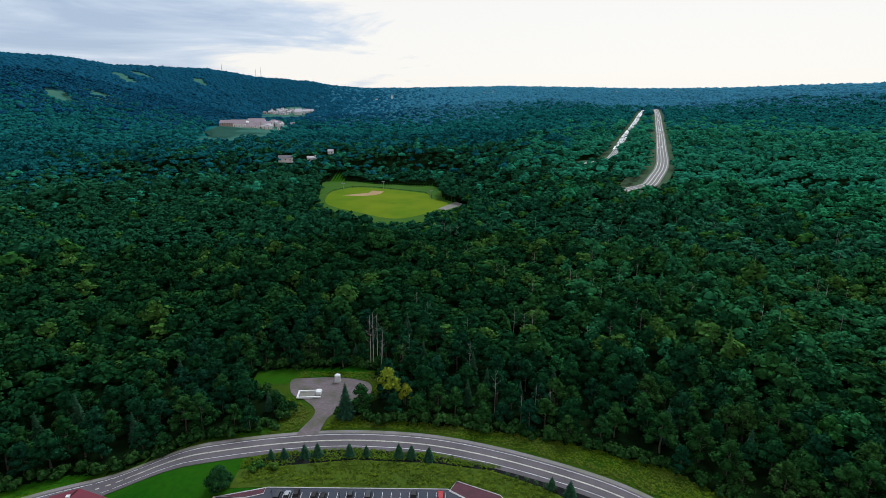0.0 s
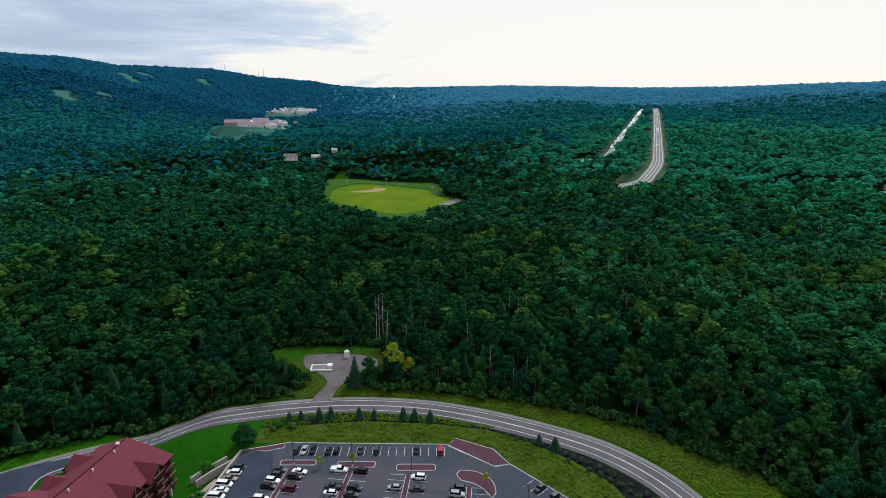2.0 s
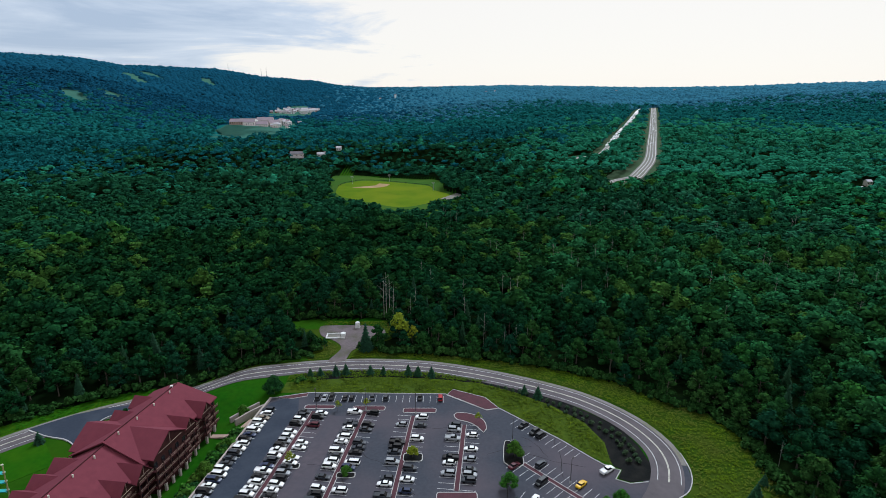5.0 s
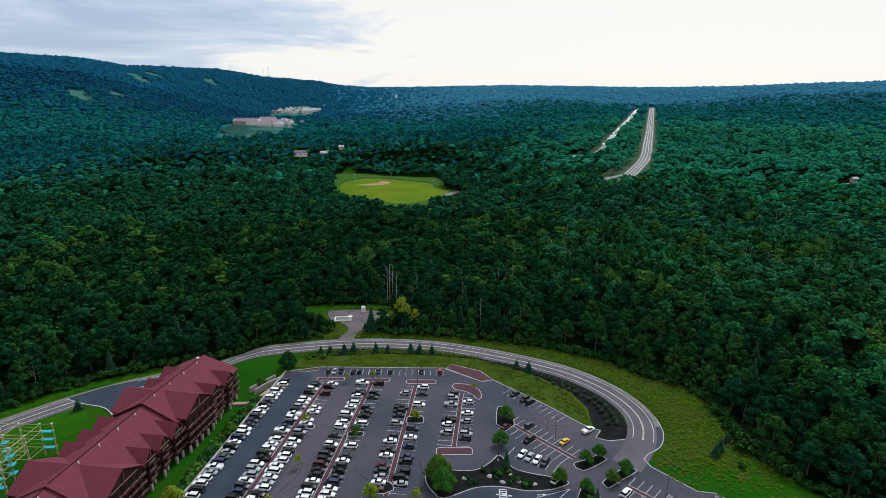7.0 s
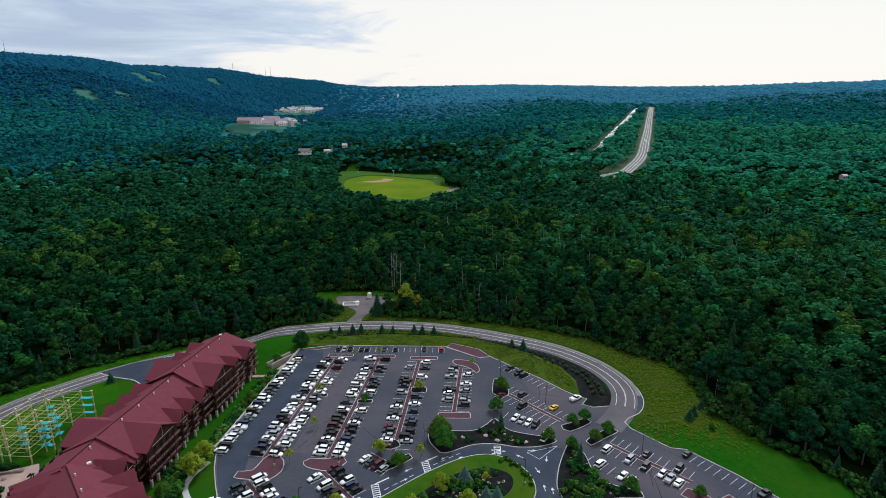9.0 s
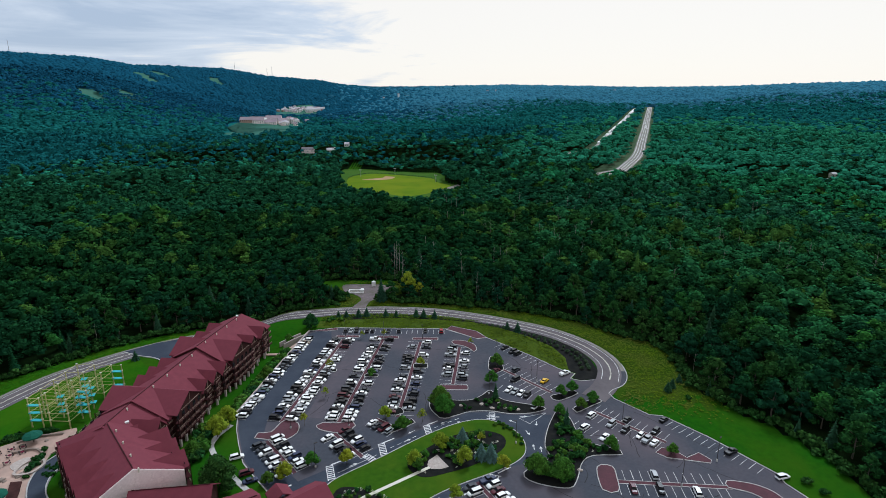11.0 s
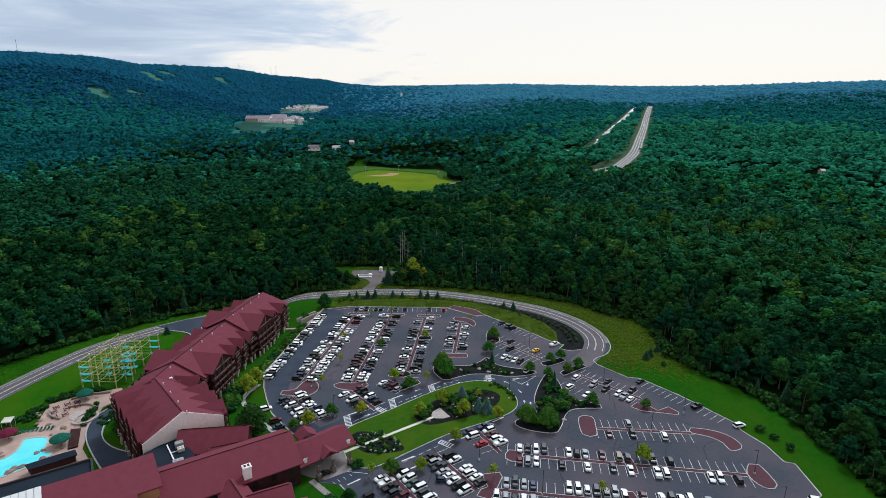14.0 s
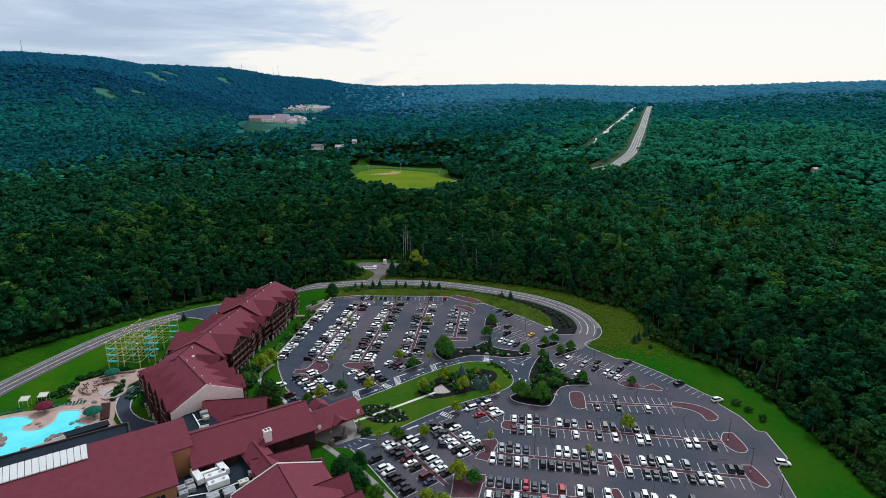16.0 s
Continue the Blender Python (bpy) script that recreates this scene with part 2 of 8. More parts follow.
M_LIGHT = material("light_forest_leaves", (0.042, 0.126, 0.022), 0.85, (0.020, 0.078, 0.017), 0.6, 0.35, 1.0, spread=0.34, third=(0.024, 0.098, 0.022), big=0.05, island=0.36, spec=0.0)
# Lit copy of the canopy leaves: the sunlight sits in this colour.
M_BRIGHT = material("sunlit_canopy_leaves", (0.028, 0.134, 0.052), 0.85, (0.013, 0.078, 0.036), 0.7, 0.3, 1.1, spread=0.3, third=(0.015, 0.092, 0.046), big=0.07, island=0.32, spec=0.0)
# Distance haze tinted into the base colour, teal and lower in contrast.
M_VALLEY = material("hazed_valley_woods", (0.012, 0.122, 0.112), 0.9, (0.007, 0.080, 0.078), 0.35, 0.3, 0.45, spread=0.3, third=(0.008, 0.092, 0.096), big=0.03, island=0.2, spec=0.0)
# Haze in the colour: a lighter, flatter copy of the deep leaves.
M_MID = material("middle_woods", (0.016, 0.088, 0.044), 0.85, (0.008, 0.050, 0.029), 0.7, 0.3, 1.1, spread=0.3, third=(0.008, 0.054, 0.036), big=0.06, island=0.3, spec=0.0)
M_VERGE = material("verge_weeds", (0.092, 0.132, 0.008), 0.9, (0.050, 0.092, 0.007), 0.4, third=(0.085, 0.092, 0.022), big=0.07, island=0.28, spec=0.0)
M_LUSH = material("lush_verge_grass", (0.036, 0.128, 0.007), 0.9, (0.022, 0.092, 0.005), 0.3, third=(0.018, 0.066, 0.005), big=0.04, island=0.2, spec=0.0)
# Blue distance haze painted into the leaf colours of the far hills.
M_FARLEAF = material("hazed_hill_woods", (0.010, 0.080, 0.128), 0.95, (0.007, 0.063, 0.106), 0.15, 0.3, 0.2, spread=0.34, third=(0.008, 0.070, 0.118), big=0.006, island=0.12, spec=0.0)
M_FARPALE = material("pale_hazed_woods", (0.042, 0.155, 0.245), 0.95, (0.032, 0.128, 0.208), 0.15, 0.3, 0.2, spread=0.34, third=(0.036, 0.138, 0.232), big=0.006, island=0.12, spec=0.0)
M_SPRUCE = material("spruce_needles", (0.020, 0.066, 0.032), 0.8, (0.012, 0.042, 0.022), 0.4, island=0.35, spec=0.04)
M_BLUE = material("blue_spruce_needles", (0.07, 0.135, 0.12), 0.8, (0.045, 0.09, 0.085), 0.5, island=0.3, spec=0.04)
M_LIME = material("yellow_green_leaves", (0.19, 0.25, 0.018), 0.8, (0.115, 0.17, 0.014), 0.3, island=0.35, spec=0.04)
M_FRESH = material("young_green_leaves", (0.046, 0.132, 0.016), 0.8, (0.026, 0.084, 0.013), 0.4, island=0.4, spec=0.04)
M_SAGE = material("grey_green_leaves", (0.050, 0.085, 0.045), 0.85, (0.026, 0.052, 0.028), 0.6, island=0.3, spec=0.02)
M_TYRE = material("tyre_rubber", (0.012, 0.012, 0.012), 0.85)
M_CARGLASS = material("car_glass", (0.006, 0.007, 0.009), 0.1, spec=0.16)


def paint(name, colour):
    m = bpy.data.materials.new(name)
    m.use_nodes = True
    b = m.node_tree.nodes["Principled BSDF"]
    b.inputs["Base Color"].default_value = (*colour, 1)
    b.inputs["Roughness"].default_value, b.inputs["Metallic"].default_value = 0.38, 0.0
    b.inputs["Specular IOR Level"].default_value = 0.25
    b.inputs["Coat Weight"].default_value, b.inputs["Coat Roughness"].default_value = 0.06, 0.08
    return m


PAINTS = {"white": paint("white_car_paint", (0.72, 0.72, 0.71)), "black": paint("black_car_paint", (0.007, 0.007, 0.009)),
          "charcoal": paint("charcoal_car_paint", (0.032, 0.037, 0.046)), "silver": paint("silver_car_paint", (0.30, 0.315, 0.33)),
          "blue": paint("navy_car_paint", (0.022, 0.032, 0.075)), "red": paint("red_car_paint", (0.32, 0.012, 0.018)),
          "maroon": paint("maroon_car_paint", (0.075, 0.010, 0.018)), "yellow": paint("yellow_car_paint", (0.62, 0.36, 0.01)),
          "tan": paint("tan_car_paint", (0.20, 0.165, 0.125)), "green": paint("green_car_paint", (0.045, 0.085, 0.075))}

# ---- mesh helpers ----


def smooth(t):
    t = np.clip(t, 0.0, 1.0)
    return t * t * (3 - 2 * t)


def part(name, bm, mat, parent=None, label="", at=None):
    me = bpy.data.meshes.new(name)
    bmesh.ops.recalc_face_normals(bm, faces=bm.faces)
    bm.to_mesh(me)
    bm.free()
    me.materials.append(mat)
    ob = new(name, me)
    ob.parent = parent
    if at is not None:
        ob.matrix_basis = at
    if label:
        ob["label"] = label
    return ob


def share(name, me, parent, m):
    ob = new(name, me)
    ob.parent = parent
    ob.matrix_basis = m
    return ob


def root(name, m=None):
    ob = new(name)
    ob.empty_display_size = 0.5
    if m is not None:
        ob.matrix_basis = m
    return ob


def box(bm, x0, x1, y0, y1, z0, z1, m=None):
    vs = [bm.verts.new((x, y, z)) for z in (z0, z1) for x, y in ((x0, y0), (x1, y0), (x1, y1), (x0, y1))]
    if m is not None:
        for v in vs:
            v.co = m @ v.co
    for f in ((3, 2, 1, 0), (4, 5, 6, 7), (0, 1, 5, 4), (1, 2, 6, 5), (2, 3, 7, 6), (3, 0, 4, 7)):
        bm.faces.new([vs[i] for i in f])
    return vs


def tube(bm, a, b, r0, r1, n=6):
    a, b = Vector(a), Vector(b)
    q = (b - a).to_track_quat("Z", "Y")
    rings = []
    for p, r in ((a, r0), (b, r1)):
        rings.append([bm.verts.new(p + q @ Vector((r * math.cos(2 * math.pi * i / n), r * math.sin(2 * math.pi * i / n), 0))) for i in range(n)])
    for i in range(n):
        bm.faces.new((rings[0][i], rings[0][(i + 1) % n], rings[1][(i + 1) % n], rings[1][i]))
    bm.faces.new(rings[0][::-1])
    bm.faces.new(rings[1])


def curve_pts(pts, step=3.0, closed=False):
    """A smooth line through the given points."""
    p = [np.array(q, float) for q in pts]
    n = len(p)
    out = []
    for i in range(n if closed else n - 1):
        if closed:
            a, b, c, d = p[i - 1], p[i], p[(i + 1) % n], p[(i + 2) % n]
        else:
            b, c = p[i], p[i + 1]
            a = p[i - 1] if i else 2 * b - c
            d = p[i + 2] if i + 2 < n else 2 * c - b
        k = max(1, int(np.linalg.norm(c - b) / step))
        for j in range(k):
            t = j / k
            out.append(0.5 * (2 * b + (c - a) * t + (2 * a - 5 * b + 4 * c - d) * t * t + (3 * b - 3 * c + d - a) * t ** 3))
    if not closed:
        out.append(p[-1])
    return np.array(out)


def offset(line, d, closed=False):
    """The line moved sideways, to its left."""
    t = np.roll(line, -1, 0) - np.roll(line, 1, 0) if closed else np.gradient(line, axis=0)
    t = t / np.maximum(np.linalg.norm(t, axis=1), 1e-6)[:, None]
    return line + d * np.stack([-t[:, 1], t[:, 0]], 1)


def ribbon(bm, line, d0, d1, height, depth=0.3, closed=False):
    """A strip between two offsets of a line, with its edges turned down. height: a function of x and y."""
    a, b = offset(line, d0, closed), offset(line, d1, closed)
    rows = []
    for p, q in zip(a, b):
        zp, zq = height(*p), height(*q)
        rows.append([bm.verts.new((*p, zp - depth)), bm.verts.new((*p, zp)), bm.verts.new((*q, zq)), bm.verts.new((*q, zq - depth))])
    n = len(rows)
    for i in range(n if closed else n - 1):
        r, s = rows[i], rows[(i + 1) % n]
        for k in range(3):
            bm.faces.new((r[k], r[k + 1], s[k + 1], s[k]))
    if not closed:
        bm.faces.new(rows[0])
        bm.faces.new(rows[-1][::-1])


def slab(bm, pts, z1, z0):
    top = [bm.verts.new((x, y, z1)) for x, y in pts]
    low = [bm.verts.new((x, y, z0)) for x, y in pts]
    bm.faces.new(top)
    n = len(pts)
    for i in range(n):
        bm.faces.new((top[i], low[i], low[(i + 1) % n], top[(i + 1) % n]))


def inside(x, y, poly):
    """Which of the points lie in the polygon."""
    x, y = np.asarray(x, float), np.asarray(y, float)
    hit = np.zeros(x.shape, bool)
    n = len(poly)
    for i in range(n):
        (x0, y0), (x1, y1) = poly[i], poly[(i + 1) % n]
        if y0 == y1:
            continue
        c = ((y0 > y) != (y1 > y)) & (x < (x1 - x0) * (y - y0) / (y1 - y0) + x0)
        hit ^= c
    return hit


def near_line(x, y, line):
    """Distance of points from a polyline."""
    best = np.full(np.shape(x), 1e9)
    for (x0, y0), (x1, y1) in zip(line[:-1], line[1:]):
        dx, dy = x1 - x0, y1 - y0
        t = np.clip(((x - x0) * dx + (y - y0) * dy) / max(dx * dx + dy * dy, 1e-6), 0, 1)
        best = np.minimum(best, np.hypot(x - x0 - t * dx, y - y0 - t * dy))
    return best


def raw_mesh(name, verts, tris, mat, soft_faces=False):
    me = bpy.data.meshes.new(name)
    me.vertices.add(len(verts))
    me.vertices.foreach_set("co", np.ascontiguousarray(verts, np.float32).ravel())
    me.loops.add(3 * len(tris))
    me.loops.foreach_set("vertex_index", np.ascontiguousarray(tris, np.int32).ravel())
    me.polygons.add(len(tris))
    me.polygons.foreach_set("loop_start", np.arange(0, 3 * len(tris), 3, dtype=np.int32))
    if soft_faces:
        me.polygons.foreach_set("use_smooth", np.ones(len(tris), bool))
    me.update(calc_edges=True)
    me.materials.append(mat)
    return me


def stamp(name, mat, templates, places, soft_faces=False):
    """One mesh of many copies of small templates. places: x, y, z, turn, width, height, template."""
    vs, ts, base = [], [], 0
    for k, (tv, tt) in enumerate(templates):
        p = places[places[:, 6].astype(int) == k]
        if not len(p):
            continue
        c, s = np.cos(p[:, 3])[:, None], np.sin(p[:, 3])[:, None]
        x = p[:, 0][:, None] + (tv[:, 0] * c - tv[:, 1] * s) * p[:, 4][:, None]
        y = p[:, 1][:, None] + (tv[:, 0] * s + tv[:, 1] * c) * p[:, 4][:, None]
        z = p[:, 2][:, None] + tv[None, :, 2] * p[:, 5][:, None]
        vs.append(np.stack([x, y, z], 2).reshape(-1, 3))
        n = len(tv)
        ts.append((tt[None] + (base + n * np.arange(len(p)))[:, None, None]).reshape(-1, 3))
        base += n * len(p)
    return new(name, raw_mesh(name, np.concatenate(vs), np.concatenate(ts), mat, soft_faces))


# ---- terrain ----
SKYLINE = [(-60, 3100, 300, 1000), (-45, 3200, 303, 1000), (-36.7, 3250, 302, 1050), (-33, 3350, 304, 1150), (-29.1, 3400, 276, 1400), (-24.7, 3500, 278, 1700),
           (-21.5, 3550, 277, 1950), (-17.6, 3600, 244, 2150), (-12.4, 3800, 229, 2200), (-9.8, 4000, 209, 2100), (-7, 4200, 204, 2000), (1.4, 4400, 221, 1800),
           (6.9, 4400, 226, 1900), (12.4, 4300, 215, 2100), (17.7, 4000, 203, 2250), (22.6, 3800, 200, 2250), (27.3, 3700, 202, 1900),
           (31.5, 3600, 208, 1600), (38, 3450, 214, 1400), (60, 3300, 214, 1300)]
SKY = np.array(SKYLINE, float)


def land(x, y):
    """Height of the land: the flat lot, the low ground by the pool, the woods rising to the far hills."""
    x, y = np.asarray(x, float), np.asarray(y, float)
    wall_x = -69 - (144 - y) * 0.122
    d = wall_x - x
    fade = smooth((150 - y) / 14) * smooth((y - 20) / 25)
    z = -2.5 * smooth((d - 0.3) / 2.5) * fade - (6 - 2.5 * fade) * smooth((d - 16 + 8 * smooth((75 - y) / 35)) / (32 - 18 * smooth((75 - y) / 35))) * smooth((420 - y) / 150)
    left = np.where(y < 690, 2 * smooth((y - 450) / 240), 2 + 23 * smooth((y - 770) / 140) + 14 * np.clip((y - 910) / 1100, 0, 1))
    right = np.where(y < 640, 21 * smooth((y - 400) / 260), 21 + 0.0466 * (y - 640))
    w = smooth((x / np.maximum(y, 100) + 0.12) / 0.36)
    inner = z + (1 - w) * left + w * right
    roll = 5.5 * np.sin(x * 0.021 + 1.2 * np.sin(y * 0.011)) * np.sin(y * 0.026 + 0.8 + 0.6 * np.sin(x * 0.013))
    inner = inner + roll * smooth((y - 290) / 140) * smooth((np.abs(x - 0.36 * y) - 60) / 120)
    pad = smooth((1.4 - np.hypot((x + 70) / 135, (y - 655) / 185)) / 0.4)
    inner = inner * (1 - pad) + 2.2 * pad
    r, az = np.hypot(x, y), np.degrees(np.arctan2(x, np.maximum(y, 1.0)))
    dist, top, foot = (np.interp(az, SKY[:, 0], SKY[:, k]) for k in (1, 2, 3))
    top = top - 5 - 13 * smooth((az + 22) / 22)
    t = smooth((r - foot) / (dist - foot))
    far = np.clip((r - dist) / 900, 0, 1)
    lumps = 10 * np.sin(x * 0.004 + 1.3) * np.sin(y * 0.0033) * smooth((r - 1200) / 900) * (1 - t)
    return np.where(y > 0, inner * (1 - t) + top * t - 160 * far + lumps, inner)


def axis(lo, a, b, hi, fine, coarse):
    n0, n1, n2 = int((a - lo) / coarse), int((b - a) / fine), int((hi - b) / coarse)
    return np.concatenate([np.linspace(lo, a, n0, endpoint=False), np.linspace(a, b, n1, endpoint=False), np.linspace(b, hi, n2 + 1)])


gx, gy = axis(-4400, -250, 180, 4400, 4.0, 62), axis(-700, -110, 240, 4900, 4.0, 62)
GX, GY = np.meshgrid(gx, gy)
gv = np.stack([GX.ravel(), GY.ravel(), land(GX, GY).ravel() - 0.06], 1)
ni, nj = len(gx), len(gy)
ii = (np.arange(nj - 1)[:, None] * ni + np.arange(ni - 1)[None]).ravel()
gt = np.concatenate([np.stack([ii, ii + 1, ii + ni + 1], 1), np.stack([ii, ii + ni + 1, ii + ni], 1)])
ground = new("ground", raw_mesh("ground", gv, gt, M_GROUND))
tagged(ground, "green meadow and forest ground rising to distant hills", "ground", kind="structure")
for poly in ground.data.polygons:
    poly.use_smooth = True
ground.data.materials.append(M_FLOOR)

# ---- roads and lots ----
ROAD = curve_pts([(-200, -160), (-198, -60), (-196, 0), (-193, 40), (-189.5, 58), (-185.5, 74), (-180, 92), (-174, 106), (-165, 118), (-155, 129), (-143, 139.5), (-130, 148),
                  (-116, 155), (-98, 162), (-77, 168.5), (-56, 173), (-34, 175), (-12, 173.5), (4, 170), (22, 163.5), (40, 155), (54, 146.5),
                  (64, 137), (71.5, 126), (75.6, 114), (75.5, 104), (72.5, 95), (68.5, 88), (62, 80)], 3.0)


def on_land(lift):
    return lambda x, y: float(land(x, y)) + lift


bm = bmesh.new()
ribbon(bm, ROAD, -5.6, 4.6, on_land(0.10), 0.4)
road = part("road", bm, M_ROAD)
tagged(road, "curving grey two-lane asphalt road with white edge lines", "road", kind="structure")
bm = bmesh.new()
ribbon(bm, ROAD[:-8], 4.4, 6.3, on_land(0.05), 0.3)
shoulder = part("gravel_shoulder", bm, M_GRAVEL)
tagged(shoulder, "grey gravel shoulder along the road", "road shoulder", kind="structure")
bm = bmesh.new()
west = [i for i, p in enumerate(ROAD) if p[0] < -150 and p[1] > -10]
ribbon(bm, ROAD[west[0]:west[-1]], -27, -5.4, on_land(0.04), 0.3)
tagged(part("west_lawn", bm, M_TURF), "bright mown lawn inside the road bend", "lawn", kind="structure")
for d, w in ((3.55, 0.2), (-3.45, 0.2)):
    bm = bmesh.new()
    ribbon(bm, ROAD[:-5], d - w / 2, d + w / 2, on_land(0.125), 0.02)
    part("edge_line", bm, M_LINE, road, "white edge line")
for d in (0.16, -0.16):
    bm = bmesh.new()
    ribbon(bm, ROAD[:-5], d - 0.09, d + 0.09, on_land(0.125), 0.02)
    part("centre_line", bm, M_CREAM, road, "faded pale yellow centre line")

LOT = [(-68.5, 146), (-54, 150.3), (2, 149.3), (18, 137), (23, 138.4), (43, 117.5), (51, 107.5), (56, 102), (59, 101), (56, 96.5), (60, 94.4), (66, 95.2), (69, 90),
       (74, 91), (71.5, 87), (69, 84), (70, 80), (80, 68.2), (85, 67.3), (96, 54), (109, 34), (109, 29), (113, 20), (114, 11), (117, 10), (116, -5),
       (110, -10), (107, -25), (100, -62), (0, -62), (-8, -34), (-24.5, -11), (-32, -2), (-38.5, -1), (-46.5, 15), (-53, 24), (-59.5, 31), (-65.5, 38), (-70.5, 48),
       (-74.5, 57), (-77.6, 67)]
bm = bmesh.new()
slab(bm, LOT, 0.0, -0.4)
lot = part("parking_lot", bm, M_OLD)
tagged(lot, "worn grey asphalt parking lot with white stall lines", "parking lot", kind="structure")

bm = bmesh.new()
slab(bm, [(64, 95), (72, 109), (82, 109), (81.6, 102), (80.6, 97), (78.4, 92.4), (75, 89), (71.5, 86.6), (66, 82)], 0.03, -0.3)
part("junction_apron", bm, M_OLD, lot, "worn asphalt where the road meets the lot")
bm = bmesh.new()
ribbon(bm, curve_pts([(82.3, 110), (82.2, 105), (81.6, 100), (79.8, 95), (76.6, 90.4), (71.6, 87)], 1.5), -0.16, 0.16, lambda x, y: 0.15, 0.4)
part("kerb", bm, M_KERB, lot, "pale concrete kerb")
bm = bmesh.new()
slab(bm, [(-68, 142), (-62, 146), (-57.5, 147), (-55.5, 137), (-65.5, 66), (-63.5, 52), (-54, 38), (-45, 29), (-33, 38), (-10, 55.5), (0, 63), (11, 69), (19, 69.5), (27, 67.5), (36, 68),
          (42, 68), (42, 64.5), (37.5, 56), (35.5, 47), (36, 41), (28.5, 40), (30, 50), (27.5, 58.5), (20, 63.6), (9, 62.6), (-5, 54), (-21, 40.5), (-34, 29.5), (-42, 22), (-46, 16), (-52.6, 24.5),
          (-59, 31.6), (-65, 38.6), (-70, 48.5), (-74, 57.5), (-77, 67.5)], 0.006, -0.3)
part("fresh_asphalt_lane", bm, M_NEW, lot, "fresh blue-black asphalt lane")
bm = bmesh.new()
slab(bm, [(28.6, 42), (36, 41), (24, 37), (3, 23), (-10, 13), (-22, 5), (-28, -1.4), (-32, -1.6), (-38, -0.6), (-41, 2), (-31, 8), (-28, 6), (-18, 8.6), (-10, 15.6), (3, 25.6), (21, 35.6)], 0.006, -0.3)
part("fresh_asphalt_loop", bm, M_NEW, lot, "fresh blue-black asphalt loop road")
bm = bmesh.new()
slab(bm, [(-158, 133), (-148, 128), (-140, 126), (-134, 122), (-129, 116), (-127, 108), (-117, 108), (-119, 120), (-128, 127), (-132, 130), (-134, 136), (-133, 141), (-127, 146), (-126, 151), (-137, 148), (-147, 143)], -5.8, -6.6)
drive = part("drive_apron", bm, M_NEW)
for pts in ([(-158, 132), (-148, 128), (-140, 126), (-134, 122), (-129, 116), (-127, 108)], [(-119, 120), (-128, 127), (-132, 130), (-134, 136), (-133, 141), (-127, 146), (-125, 149)]):
    bm = bmesh.new()
    ribbon(bm, curve_pts(pts, 1.5), -0.22, 0.22, lambda x, y: -5.62, 0.5)
    part("kerb", bm, M_KERB, drive, "pale concrete kerb")
tagged(drive, "fresh dark asphalt drive beside the hotel", "driveway", kind="structure")

for k, pts in enumerate(([(-68.5, 146), (-54, 150.3), (2, 149.3), (18, 137), (23, 138.4), (43, 117.5), (51, 107.5), (56, 102), (59, 101), (56, 96.5), (60, 94.4), (66, 95.2)],
                         [(71.5, 87), (69, 84), (70, 80), (80, 68.2), (85, 67.3), (96, 54), (109, 34), (109, 29), (113, 20), (114, 11), (117, 10), (116, -5), (110, -10), (107, -25), (100, -62)],
                         [(-8, -34), (-24.5, -11), (-32, -2)], [(-46.5, 15), (-53, 24), (-59.5, 31), (-65.5, 38), (-70.5, 48), (-74.5, 57), (-77.6, 67)])):
    bm = bmesh.new()
    ribbon(bm, np.array(pts, float), -0.16, 0.16, lambda x, y: 0.15, 0.4)
    part("kerb", bm, M_KERB, lot, "pale concrete kerb")


def stripe(bm, a, b, w, z=0.016):
    a, b = Vector((*a, 0)), Vector((*b, 0))
    t = (b - a).normalized()
    s = Vector((-t.y, t.x, 0)) * (w / 2)
    vs = [bm.verts.new(p + Vector((0, 0, z))) for p in (a - s, b - s, b + s, a + s)]
    bm.faces.new(vs)


def island(name, pts, mat, label, category, closed_step=1.6, smooth_edge=True, top=0.14):
    """A raised planting or paving island with a kerb round it."""
    line = curve_pts(pts, closed_step, True) if smooth_edge else np.array(pts, float)
    r = root(name)
    bm = bmesh.new()
    slab(bm, [tuple(p) for p in line], top, -0.2)
    part("infill", bm, mat, r)
    bm = bmesh.new()
    ribbon(bm, line, -0.14, 0.14, lambda x, y: top + 0.03, 0.3, True)
    part("kerb", bm, M_KERB, r, "pale concrete kerb")
    return tagged(r, label, category, kind="structure")


bm = bmesh.new()
srng = random.Random(17)
for k in range(64):
    while True:
        px, py = srng.uniform(-60, 110), srng.uniform(-40, 146)
        if inside(px, py, LOT):
            break
    a = srng.choice((1.45, 1.45, -0.15, 0.8, -0.75)) + srng.uniform(-0.2, 0.2)
    p = Vector((px, py))
    for i in range(srng.randrange(4, 12)):
        a += srng.uniform(-0.35, 0.35)
        q = p + Vector((math.cos(a), math.sin(a))) * srng.uniform(1.5, 3.5)
        if not inside(q.x, q.y, LOT):
            break
        stripe(bm, p, q, srng.uniform(0.10, 0.24), 0.011 + k * 0.00004)
        p = q
seal = part("crack_sealing", bm, M_TAR, lot, "black crack sealing lines")
seal["kind"] = "stuff"

# ---- parked cars ----
CARS = {}


def loft(bm, rows, cap=True):
    """Rings of points joined into a closed shell."""
    rings = [[bm.verts.new(p) for p in ring] for ring in rows]
    n = len(rings[0])
    for a, b in zip(rings[:-1], rings[1:]):
        for i in range(n):
            bm.faces.new((a[i], a[(i + 1) % n], b[(i + 1) % n], b[i]))
    if cap:
        bm.faces.new(rings[0][::-1])
        bm.faces.new(rings[-1])


